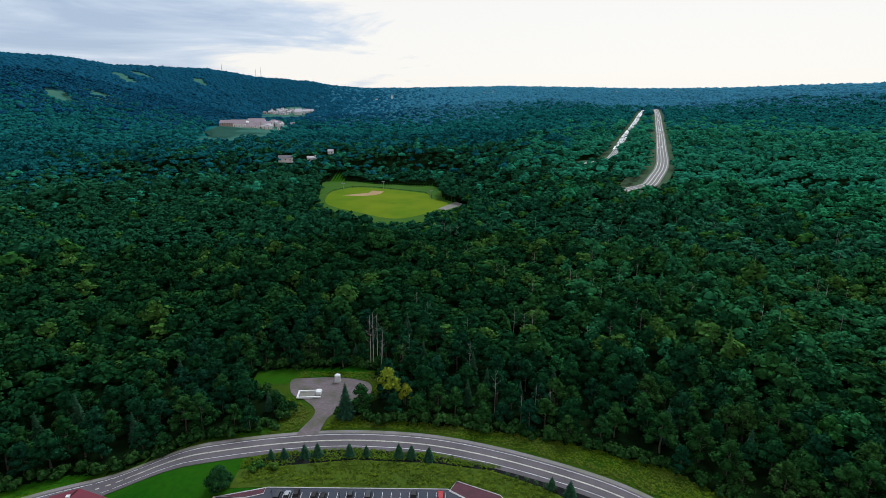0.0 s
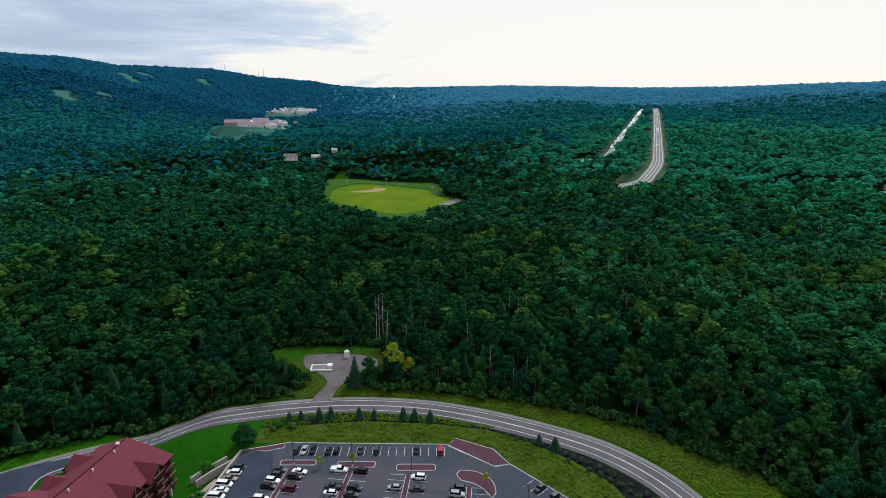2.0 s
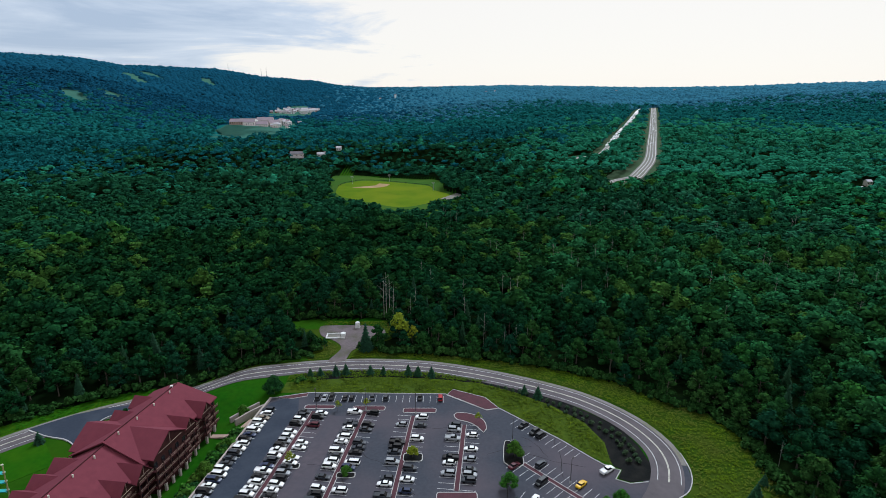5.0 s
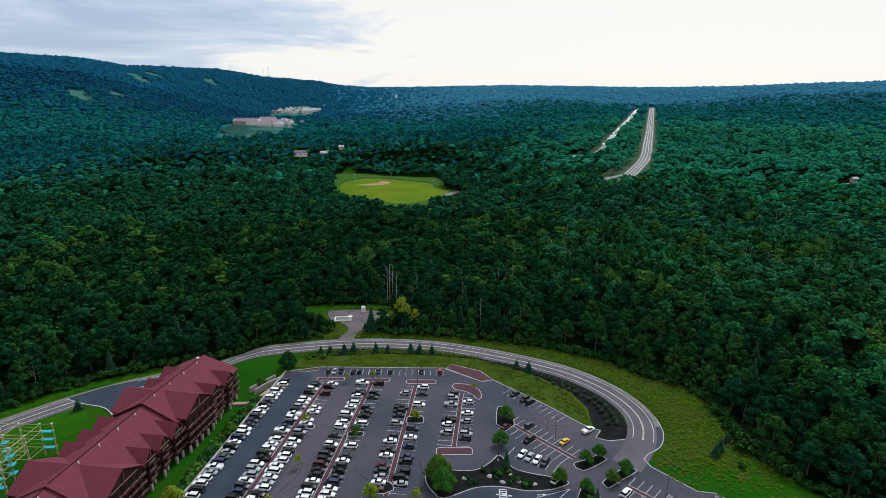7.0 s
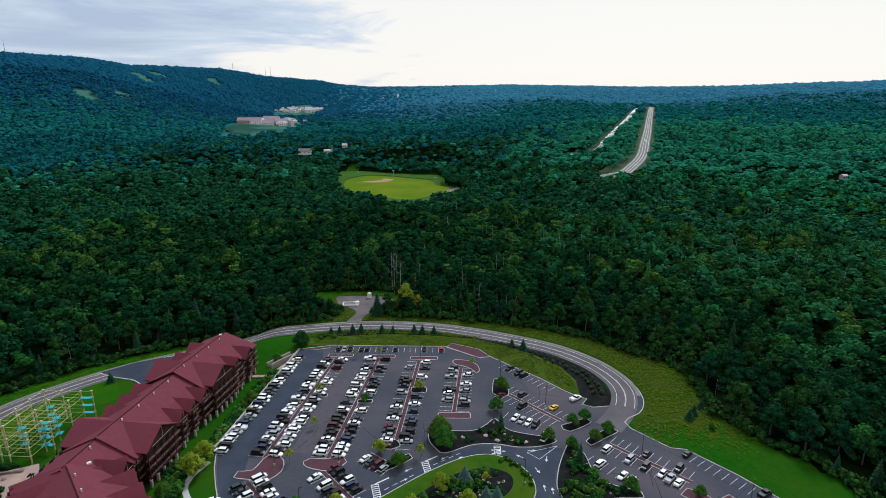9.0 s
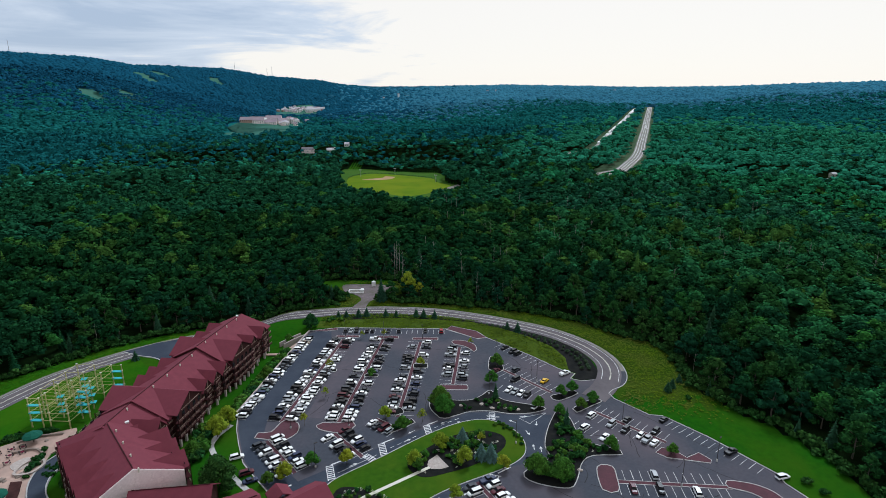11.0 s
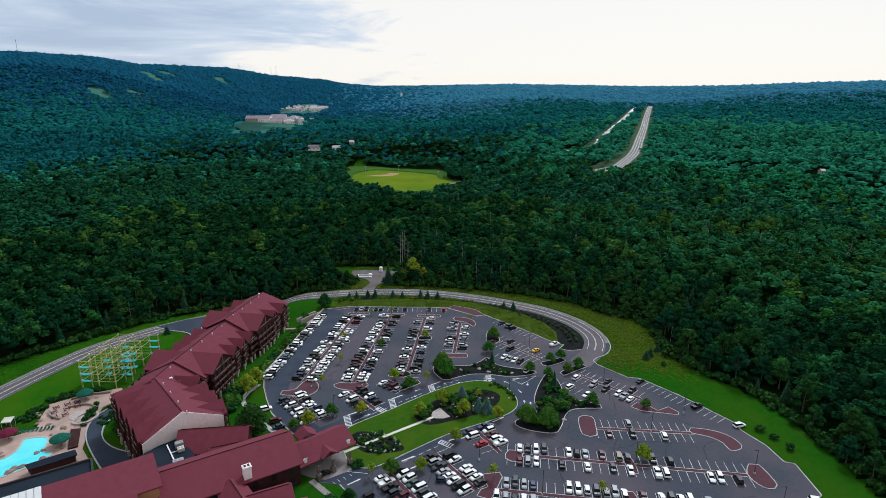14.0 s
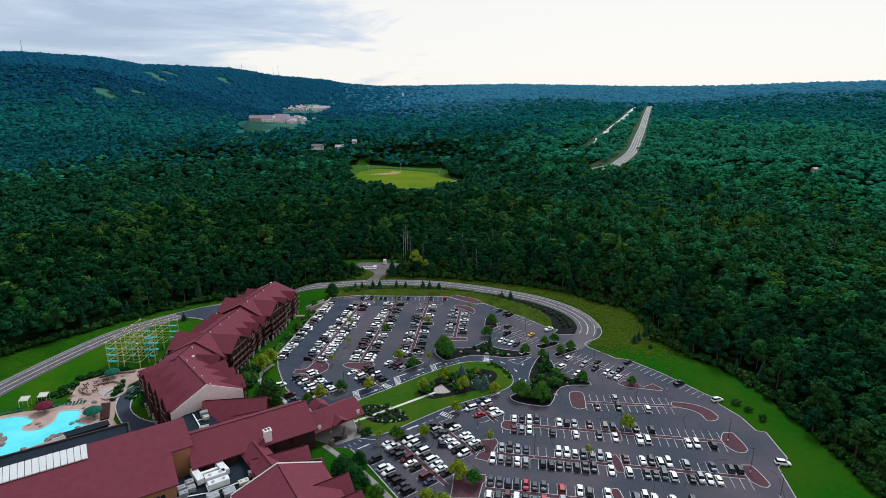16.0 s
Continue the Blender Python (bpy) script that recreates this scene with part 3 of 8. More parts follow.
def car_template(kind, colour):
    key = (kind, colour)
    if key in CARS:
        return CARS[key]
    long, wide, bonnet, roof_z = {"sedan": (4.75, 1.82, 0.92, 1.45), "suv": (4.75, 1.9, 1.10, 1.74), "pickup": (5.6, 1.98, 1.15, 1.85), "van": (5.1, 1.98, 1.1, 1.78),
                                  "hatch": (4.2, 1.76, 0.95, 1.5)}[kind]
    h, w = long / 2, wide / 2
    r = root("car")
    bm = bmesh.new()

    def ring(x, half, z0, z1):
        k = 0.12
        return [(x, -half + k, z0), (x, half - k, z0), (x, half, z0 + k), (x, half, z1 - k), (x, half - k, z1), (x, -half + k, z1), (x, -half, z1 - k), (x, -half, z0 + k)]
    tail = bonnet + (0.1 if kind == "sedan" else 0.0)
    loft(bm, [ring(-h, w * 0.86, 0.42, tail - 0.18), ring(-h + 0.25, w * 0.97, 0.26, tail), ring(-h * 0.5, w, 0.22, tail + 0.02),
              ring(h * 0.3, w, 0.22, bonnet + 0.03), ring(h - 0.5, w * 0.96, 0.25, bonnet - 0.1), ring(h, w * 0.78, 0.36, bonnet - 0.32)])
    c0, c1, c2, c3 = {"sedan": (-h + 0.75, -h + 1.4, 0.35, 1.15), "suv": (-h + 0.12, -h + 0.5, 0.5, 1.25), "pickup": (-0.75, -0.5, 0.65, 1.5),
                      "van": (-h + 0.1, -h + 0.4, 0.9, 1.75), "hatch": (-h + 0.1, -h + 0.65, 0.35, 1.1)}[kind]
    if kind == "pickup":
        for s in (-1, 1):
            box(bm, -h + 0.1, c0, s * w - 0.06 if s < 0 else w - 0.10, -w + 0.10 if s < 0 else w + 0.0, bonnet - 0.05, bonnet + 0.18)
        box(bm, -h + 0.04, -h + 0.14, -w + 0.05, w - 0.05, bonnet - 0.05, bonnet + 0.18)
    part("body", bm, PAINTS[colour], r)
    zr = roof_z - 0.04
    bm = bmesh.new()
    rf = [(c1 - 0.05, -w * 0.76), (c2 + 0.05, -w * 0.76), (c2 + 0.05, w * 0.76), (c1 - 0.05, w * 0.76)]
    lo = [bm.verts.new((x, y, zr - 0.03)) for x, y in rf]
    hi = [bm.verts.new((x * 0.97 + 0.03 * (c1 + c2) / 2, y * 0.93, roof_z)) for x, y in rf]
    bm.faces.new(hi)
    for i in range(4):
        bm.faces.new((lo[i], lo[(i + 1) % 4], hi[(i + 1) % 4], hi[i]))
    part("roof", bm, PAINTS[colour], r)
    bm = bmesh.new()
    lowr = [(c0, -w * 0.92), (c3, -w * 0.92), (c3, w * 0.92), (c0, w * 0.92)]
    upr = [(c1, -w * 0.76), (c2, -w * 0.76), (c2, w * 0.76), (c1, w * 0.76)]
    a = [bm.verts.new((x, y, bonnet - 0.06)) for x, y in lowr]
    b = [bm.verts.new((x, y, zr - 0.01)) for x, y in upr]
    for i in range(4):
        bm.faces.new((a[i], a[(i + 1) % 4], b[(i + 1) % 4], b[i]))
    bm.faces.new(b)
    part("cabin_glass", bm, M_CARGLASS, r, "dark tinted glass")
    bm = bmesh.new()
    tube(bm, (0, -0.11, 0), (0, 0.11, 0), 0.34, 0.34, 12)
    wheel = part("wheel", bm, M_TYRE, r, "black rubber wheel", pose(h - 0.9, w - 0.1, 0.34))
    for x, y in ((h - 0.9, -w + 0.1), (-h + 0.9, w - 0.1), (-h + 0.9, -w + 0.1)):
        share("wheel", wheel.data, r, pose(x, y, 0.34))["label"] = "black rubber wheel"
    what = {"sedan": "sedan car", "suv": "sport utility car", "pickup": "pickup truck", "van": "minivan", "hatch": "hatchback car"}[kind]
    shade = {"blue": "dark blue", "charcoal": "charcoal grey", "maroon": "dark maroon"}.get(colour, colour)
    tagged(r, f"{shade} {what} parked on the asphalt lot", "car", "cars in the parking lot")
    CARS[key] = r
    r["fresh"] = 1
    return r


PARKED, BEYOND = [0], []


def park(kind, colour, x, y, turn, z=0.0):
    """A parked car; past the first 300 they are gathered for one joined object."""
    t = car_template(kind, colour)
    m = pose(x, y, z, 0, 0, turn)
    PARKED[0] += 1
    if PARKED[0] > 300:
        BEYOND.append((t, m))
        return None
    if "fresh" in t:
        del t["fresh"]
        t.matrix_basis = m
        return t
    return copy_thing(t, m)


def join_cars():
    """The cars past the first 300 as one object."""
    mats, vs, fs, mi = [], [], [], []
    for t, m in BEYOND:
        for ch in t.children:
            me = ch.data
            if me.materials[0] not in mats:
                mats.append(me.materials[0])
            k, base = mats.index(me.materials[0]), len(vs)
            mm = m @ ch.matrix_basis
            vs += [mm @ v.co for v in me.vertices]
            for p in me.polygons:
                fs.append([base + i for i in p.vertices])
                mi.append(k)
    me = bpy.data.meshes.new("parked_cars")
    me.from_pydata([tuple(v) for v in vs], [], fs)
    for m in mats:
        me.materials.append(m)
    me.polygons.foreach_set("material_index", mi)
    tagged(new("parked_cars", me), "rows of parked cars at the far side of the lot", "car", kind="stuff")


crng = random.Random(7)


def any_car(white=0.40):
    kind = crng.choices(["sedan", "suv", "hatch", "van", "pickup"], [34, 44, 8, 9, 5])[0]
    if crng.random() < white:
        return kind, "white"
    return kind, crng.choices(["black", "charcoal", "silver", "blue", "red", "maroon", "tan", "green"], [36, 34, 18, 11, 1, 7, 2, 2])[0]


SHADES = {"w": "white", "k": "black", "c": "charcoal", "s": "silver", "b": "blue", "r": "red", "m": "maroon", "t": "tan", "g": "green"}


def row(a, b, sides, fill, gap=0.7, pitch=2.75, depth=5.3, white=0.40, lines=True, brick=True, lean=0.0, seen=("", "")):
    """A line of stalls from a to b, on its left (+1) and right (-1) sides; a narrow brick median runs between.
    seen: for the left and the right side the colour in each stall from a on, "." for an empty one, "?" for any."""
    a, b = Vector((*a, 0)), Vector((*b, 0))
    t = (b - a).normalized()
    s = Vector((-t.y, t.x, 0))
    n = int((b - a).length / pitch)
    head = math.degrees(math.atan2(s.y, s.x))
    if brick:
        bm = bmesh.new()
        slab(bm, [(p.x, p.y) for p in (a - s * gap * 1.15, b - s * gap * 1.15, b + s * gap * 1.15, a + s * gap * 1.15)], 0.05, -0.2)
        med = part("brick_median", bm, M_BRICK, lot, "dark red brick median strip")
        bm = bmesh.new()
        for k in (-1, 1):
            ribbon(bm, np.array([(p.x, p.y) for p in (a + s * k * gap * 1.15, b + s * k * gap * 1.15)]), -0.1, 0.1, lambda x, y: 0.10, 0.2)
        part("kerb", bm, M_KERB, med, "pale concrete kerb")
    bm = bmesh.new()
    for side in sides:
        for i in range(n + 1):
            p = a + t * (i * pitch)
            p0, p1 = p + s * side * (gap + 0.2), p + s * side * (gap + depth) + t * lean * side
            if lines:
                stripe(bm, (p0.x, p0.y), (p1.x, p1.y), 0.13)
            known = seen[0 if side > 0 else 1]
            mark = known[i] if i < len(known) else "?"
            if i < n and mark != "." and (mark != "?" or crng.random() < fill):
                c = p + t * (pitch / 2) + s * side * (gap + depth / 2 + crng.uniform(-0.3, 0.4)) + t * lean * side * 0.5
                kind, colour = any_car(white)
                colour = SHADES.get(mark, colour)
                park(kind, colour, c.x, c.y, head + (180 if crng.random() < 0.45 else 0) + crng.uniform(-2, 2))
    if lines:
        part("stall_lines", bm, M_LINE, lot, "white stall lines")
    else:
        bm.free()


for kind, colour, x, y, turn in (("sedan", "yellow", 44.2, 93.4, 45), ("pickup", "white", 54.3, 100.3, 35), ("suv", "white", 109.5, 31.5, 15), ("pickup", "black", 99.5, 44.6, 30),
                                 ("suv", "white", 112.5, -8.2, -12), ("sedan", "black", 84.0, 64.2, 40), ("suv", "white", 37.0, 73.2, 55), ("suv", "white", -68.4, 40.4, 25), ("suv", "maroon", -62.4, 32.4, 30), ("sedan", "blue", -59.9, 28.6, 30), ("sedan", "black", -38.0, 2.6, 40)):
    park(kind, colour, x, y, turn)
row((22, 14.2), (99, 3.8), (1, -1), 0.36, white=0.36, seen=(".wkwc..wks.m.tc..k.k........", ".msw..k..w..k.w..ww....ww.k."))
row((15.5, -3.6), (97.5, -15.2), (1, -1), 0.62, white=0.3, seen=(".scsb...wwwcssw.m.wkww.s..b.ck", "wskws.kkkkcck.w.w.ccgw.ksww..."))
row((13, -21.5), (95, -34), (1, -1), 0.62, white=0.28, seen=("ccbcrcc.r.wc.w..cww.w", "wcmwkgrks"))
row((56, 29.6), (91, 27), (1, -1), 0.10, white=0.5, seen=("....s.......", ".m..k...w..."))
row((11.5, 29), (19.5, 15), (1, -1), 0.9, white=0.35, depth=5.0)
row((-2.5, 14), (10.5, -4), (1, -1), 0.93, white=0.45, depth=5.0)
row((-17.5, 3.8), (1, -20), (1, -1), 0.93, white=0.35, depth=5.0)
row((-26, -9), (-9, -31), (1,), 0.8, gap=0.4, white=0.35, brick=False)
row((-61.5, 50), (-47, 33), (1, -1), 0.93, white=0.55, depth=5.0)
row((-38.5, 55), (-26.5, 41.5), (1, -1), 0.93, white=0.35, depth=5.0)
row((-24.5, 64.5), (-15, 57), (-1,), 0.9, white=0.3, depth=5.0)
row((59, 70.5), (79.5, 50.4), (1, -1), 0.42, white=0.35, seen=("....k...k.", "w..s.k.wsw"))
row((86, 66), (108, 36), (-1,), 0.0, gap=0.3, white=0.0, brick=False)
row((48, 60), (60, 47), (1,), 0.55, gap=0.3, white=0.8, brick=False, seen=(".w..ww.", ""))
row((26, 106), (45.5, 84.5), (1, -1), 0.12, white=0.0, seen=("..c.......", "m...k....."))
row((23, 86), (37, 76.5), (1,), 0.5, gap=0.3, white=0.6, brick=False, seen=(".wswk.", ""))
row((30, 131), (50, 108.5), (-1,), 0.22, gap=0.3, white=0.0, brick=False, seen=("", ".k.kk....."))
row((-49.2, 136), (-59.6, 62), (-1, 1), 0.97, white=0.45, seen=("wk.m...ww.ww", "ccwk.ww"))
row((-69.6, 138), (-79.0, 64), (1,), 0.95, gap=0.4, white=0.5, brick=False)
row((-29.3, 136), (-38.2, 62), (1, -1), 0.96, white=0.42, seen=("k..kc..cck.wb...w.cwck", "w..cwcww.wcww.c.wkckm"))
row((-51, 148.6), (2, 148.2), (-1,), 0.34, gap=0.2, white=0.05, brick=False, seen=("", "csk.kk..c.c....k..r"))
row((8.8, 127), (4.9, 91), (1, -1), 0.7, white=0.3, seen=("..w..w.s.csc.", "cs.s...kw.s.."))
row((-10.5, 133), (-16.5, 66), (1, -1), 0.86, white=0.3, seen=("w.c..w.....c.w.b.b", "..s...kkc.s..cw.cw.m"))

# ---- islands and beds ----
island("brick_island", [(-66.3, 52), (-66, 55), (-61.5, 55.6), (-58.8, 63), (-53.2, 61.4), (-52, 55), (-56, 50.2), (-61, 51)], M_BRICK, "dark red brick island at the row end", "island")
island("brick_island", [(-46, 60), (-44, 61.8), (-39, 61.5), (-33, 62.5), (-31.5, 60), (-33, 57.2), (-37.5, 55.4), (-44, 57.2)], M_BRICK, "dark red brick island at the row end", "island")


def rounded(x0, x1, y0, y1, r=0.9):
    """The outline of a slab with rounded corners."""
    return [(x0 + r, y0), (x1 - r, y0), (x1 - 0.25 * r, y0 + 0.25 * r), (x1, y0 + r), (x1, y1 - r), (x1 - 0.25 * r, y1 - 0.25 * r), (x1 - r, y1), (x0 + r, y1), (x0 + 0.25 * r, y1 - 0.25 * r),
            (x0, y1 - r), (x0, y0 + r), (x0 + 0.25 * r, y0 + 0.25 * r)]


for x0, x1, y0, y1 in ((-53.4, -41.6, 137.9, 140.5), (-34.4, -21.8, 136.8, 139.8), (-14.6, -1.8, 135.2, 138.3)):
    island("brick_island", rounded(x0, x1, y0, y1), M_BRICK, "long dark red brick island at the row head", "island", smooth_edge=False)
island("brick_island", [(5.1, 133.5), (6.2, 135.2), (12.1, 134.2), (16.2, 130), (16.9, 124.4), (15.6, 122.1), (13.4, 126), (10, 129), (6.4, 130.4)], M_BRICK, "curved dark red brick island at the row head", "island")
island("brick_island", rounded(-1.2, 11.2, 86.3, 90.2), M_BRICK, "dark red brick island at the row foot", "island", smooth_edge=False)
for x0, x1, y0, y1 in ((-12.6, -6.2, 105.4, 109.6), (-33.6, -27.6, 97.0, 99.6), (-52.6, -46.6, 101.5, 104.2)):
    island("planted_island", rounded(x0, x1, y0, y1), M_MULCH, "small mulched tree island inside a stall row", "island", smooth_edge=False)
island("brick_island", [(2.5, 148.4), (17.6, 137.3), (22.8, 138.5), (18, 146.5), (5, 153)], M_BRICK, "dark red brick apron by the grass bank", "island", smooth_edge=False)
island("brick_island", [(-67.5, 146.2), (-54.5, 150), (-54.5, 147.4), (-60, 145.5)], M_BRICK, "dark red brick corner apron", "island", smooth_edge=False)
island("planted_island", [(23, 117), (21.2, 105), (23, 102.5), (27.6, 104), (27, 113)], M_MULCH, "mulched lot island with a young tree", "island")
island("planted_island", [(44.6, 81.5), (47, 78), (56.4, 84), (55, 86.6), (49, 83.6)], M_MULCH, "mulched kerbed island with young trees", "island")
island("planted_island", [(51.5, 72), (52.5, 69.6), (59, 74), (64.6, 78), (63, 80), (57, 77)], M_MULCH, "mulched kerbed island with young trees", "island")
island("planted_island", [(-24, 68), (-17, 67), (-14.4, 68.6), (-15.6, 72), (-20, 73)], M_MULCH, "small planted island with a shrub", "island")
island("brick_island", [(-20, 58), (-11, 64.5), (-9.6, 62.2), (-18, 55.6)], M_MULCH, "mulched island beside the loop road", "island")
island("brick_island", [(50.4, 25.8), (51.6, 36.8), (56.6, 37), (56.4, 31), (55, 25)], M_BRICK, "long dark red brick island with pale kerb", "island")
island("brick_island", [(90, 27), (91, 30.2), (98.6, 28.6), (103, 25), (104.4, 20), (102.4, 17.4), (99, 17), (98.6, 21), (96, 24.4), (92, 26.2)], M_BRICK, "large dark red brick island with pale kerb", "island")
island("brick_island", [(98.4, 4.6), (101.6, 9.6), (104.6, 9.2), (105, -0.6), (101.4, -2.4), (99, 0)], M_BRICK, "oval dark red brick island with pale kerb", "island")
island("brick_island", [(97.2, -14.6), (98.6, -9), (101.6, -9), (102.6, -18.6), (99.2, -19.6), (97.4, -17)], M_BRICK, "oval dark red brick island with pale kerb", "island")
island("brick_island", [(73.7, 44.5), (76.8, 41.7), (90.0, 38.9), (91.0, 40.6), (88.5, 44.6), (83.3, 41.8), (80.9, 45.4), (76.9, 47.5)], M_BRICK, "wedge-shaped dark red brick island", "island", smooth_edge=False)
island("brick_island", [(22.7, 16.2), (27.1, 14.2), (24.9, 9.8), (21.1, 11.7)], M_BRICK, "small dark red brick island at the row end", "island")
island("brick_island", [(12.7, 3.4), (18.5, 4.4), (19.1, 2.2), (16.4, -4.5), (14.6, -8.2), (10.5, -6.6), (11.9, -3.7), (14.2, -2.6)], M_BRICK, "angled dark red brick island at the row end", "island", smooth_edge=False)
island("brick_island", [(3.2, -15.1), (13.6, -14.9), (13.4, -17.9), (12.3, -19.4), (10.7, -25.8), (2.1, -25.9), (2.9, -20.2)], M_BRICK, "broad dark red brick island with young trees", "island", smooth_edge=False)
for x, y in ((62, 8.6), (57.5, -8.8), (53, -25.6)):
    island("planted_island", [(x - 1.1, y + 4.4), (x + 1.1, y + 4.6), (x + 1.6, y), (x + 1.1, y - 4.4), (x - 1.1, y - 4.4), (x - 1.5, y)], M_BRICK, "narrow brick island inside a stall row", "island")

island("planting_bed", [(-3.4, 80), (-4.4, 73), (-1.5, 67), (1.5, 65), (11, 69.6), (19, 70.2), (27, 68.4), (35, 69), (41, 72), (38, 74.2), (28, 77.2), (24, 79.6), (20.4, 86), (17, 82.4), (12, 78.4), (4, 78.2)],
       M_MULCH, "dark mulched planting bed with stones and shrubs", "planting bed")
island("planting_bed", [(46, 71.5), (49, 65), (49.6, 57), (52, 50.4), (62, 45.6), (62, 43.4), (51.5, 42.6), (47, 38.6), (43.6, 30.6), (40, 26.4), (30, 28.8), (27, 33.6), (36.4, 41), (36.4, 48), (38.4, 56), (42, 65)],
       M_MULCH, "mulched planting bed with shrubs and boulders", "planting bed")
island("lawn_island", [(-34.4, 29), (-21, 40.6), (-5, 54.4), (8, 62.6), (18, 64), (26, 58.6), (29.4, 51), (28.4, 43), (21, 36), (3, 26), (-10, 16), (-18, 9.4), (-24, 6), (-29.5, 7.5), (-33, 13), (-35.4, 22)],
       M_LAWN, "oval mown lawn island before the entrance", "lawn")
bm = bmesh.new()
slab(bm, [tuple(p) for p in curve_pts([(-11, 38), (-4, 47), (5, 54), (15, 57), (22.4, 53.5), (21.4, 46), (12, 38), (3, 33.6), (-6, 31.2)], 1.5, True)], 0.2, 0.0)
bed_a = part("garden_bed", bm, M_MULCH)
tagged(bed_a, "dark mulched garden bed on the lawn", "planting bed", kind="structure")
bm = bmesh.new()
slab(bm, [tuple(p) for p in curve_pts([(-32.4, 21), (-31, 26), (-24, 25.4), (-15.6, 19.6), (-13.2, 16), (-20, 13.8), (-27, 14.6)], 1.5, True)], 0.2, 0.0)
bed_b = part("garden_bed", bm, M_MULCH)
tagged(bed_b, "dark mulched garden bed with pale flowers", "planting bed", kind="structure")
bm = bmesh.new()
ribbon(bm, np.array([(-33.5, 14.2), (-20, 24.0), (-3.4, 36.2)]), -0.6, 0.6, lambda x, y: 0.24, 0.2)
lawn_path = part("garden_path", bm, M_CREAM)
tagged(lawn_path, "straight pale paved path across the lawn", "path", kind="structure")
bm = bmesh.new()
slab(bm, [(-4.4, 37.1), (-4, 39.6), (-1.2, 42.6), (1.1, 38.8), (2.7, 36.3), (0.2, 35.1), (-3.0, 35.1)], 0.26, 0.0)
plaza = part("stone_plaza", bm, M_STONE)
tagged(plaza, "small pale stone plaza at the path's end", "plaza", kind="structure")

# dark mulch bed and grass bank between the lot and the road
bm = bmesh.new()
slab(bm, [(57.4, 103), (59.6, 101.4), (57, 96.9), (60.4, 95.1), (66, 95.9), (69.4, 97.5), (70, 104), (69.4, 114), (66.4, 124.5), (59.6, 133), (50.5, 142), (37, 151), (20, 160), (-2, 167), (-30, 170), (-55, 168), (-66, 164), (-53, 160.8), (-29, 164), (-2, 162), (17, 158), (31, 150.6), (44, 140.4), (54, 128.6), (58, 116), (57, 106)], 0.075, -0.3)
mulch_bank = part("mulch_bank", bm, M_MULCH)
tagged(mulch_bank, "dark mulch bank with rows of low shrubs", "planting bed", kind="structure")
bm = bmesh.new()
slab(bm, [(-53, 150.6), (2, 149.8), (6, 152), (18, 146.6), (23.4, 138.8), (43.6, 117.8), (51.4, 108), (57, 104), (58.6, 116), (54.6, 129), (44.4, 141), (31, 151.4), (17, 158.6), (-2, 162.6), (-29, 164.6), (-53, 161.4), (-66, 159), (-66, 150)], 0.05, -0.3)
bank = part("grass_bank", bm, M_BANK)
tagged(bank, "yellow-green rough grass bank beside the lot", "grass bank", kind="structure")


bm = bmesh.new()
ribbon(bm, np.array([(-39.5, 133.0), (-41.6, 118), (-44.2, 98), (-46.8, 78), (-48.4, 65)]), -3.4, 3.6, lambda x, y: 0.004, 0.2)
part("worn_lane", bm, M_WORN, lot, "mauve worn asphalt lane")


def painted(kind, a, b):
    """Crosswalks, stop bars and dashed lines on the loop road."""
    bm = bmesh.new()
    a, b = Vector((*a, 0)), Vector((*b, 0))
    t = (b - a).normalized()
    s = Vector((-t.y, t.x, 0))
    long = (b - a).length
    if kind == "crosswalk":
        for k in (-1.1, 1.1):
            stripe(bm, (a + s * k).xy, (b + s * k).xy, 0.22, 0.02)
        for i in range(int(long / 0.95) + 1):
            p = a + t * (i * 0.95)
            stripe(bm, (p - s * 1.1).xy, (p + s * 1.1).xy, 0.38, 0.024)
    elif kind == "dashes":
        for i in range(int(long / 3.2)):
            stripe(bm, (a + t * i * 3.2).xy, (a + t * (i * 3.2 + 1.7)).xy, 0.18, 0.02)
    elif kind == "arrow":
        stripe(bm, a.xy, (a + t * 1.8).xy, 0.22, 0.02)
        vs = [bm.verts.new(q + Vector((0, 0, 0.02))) for q in (a + t * 1.8 - s * 0.6, a + t * 3.0, a + t * 1.8 + s * 0.6)]
        bm.faces.new(vs)
    else:
        stripe(bm, a.xy, b.xy, 0.5 if kind == "bar" else 0.16, 0.02)
    part({"bar": "stop_bar", "line": "lane_line", "dashes": "lane_dashes", "arrow": "lane_arrow"}.get(kind, kind), bm, M_LINE, lot, "worn white road paint")


painted("crosswalk", (-5.4, 60.2), (-3.6, 52.6))
painted("crosswalk", (-20.8, 48.8), (-18.8, 41.2))
painted("crosswalk", (-36.6, 36.6), (-34.4, 29.6))
painted("crosswalk", (19.6, 69.0), (19.4, 64.4))
painted("crosswalk", (13.9, 32.4), (19.1, 30.8))
painted("crosswalk", (-1.0, 20.9), (3.4, 18.0))
painted("crosswalk", (-25.6, 42.4), (-21.0, 38.4))
painted("bar", (-5.2, 60.6), (-1.2, 63.4))
painted("bar", (-20.6, 49.2), (-16.6, 52.2))
painted("bar", (-36.2, 37.2), (-32.0, 40.2))
painted("bar", (-51, 24), (-46.6, 27.4))
for x, y in ((-34.6, -0.6), (-33.2, 0.4), (-31.6, 1.6), (-29.9, 3.1)):
    painted("line", (x, y), (x + 1.1, y - 1.0))
painted("dashes", (-17.6, 46.4), (-6.6, 55.4))
painted("dashes", (-2.6, 58.6), (8, 66))
painted("dashes", (-13, 9.4), (10, 27.6))
painted("line", (-33.4, 33.0), (-21.6, 42.6))
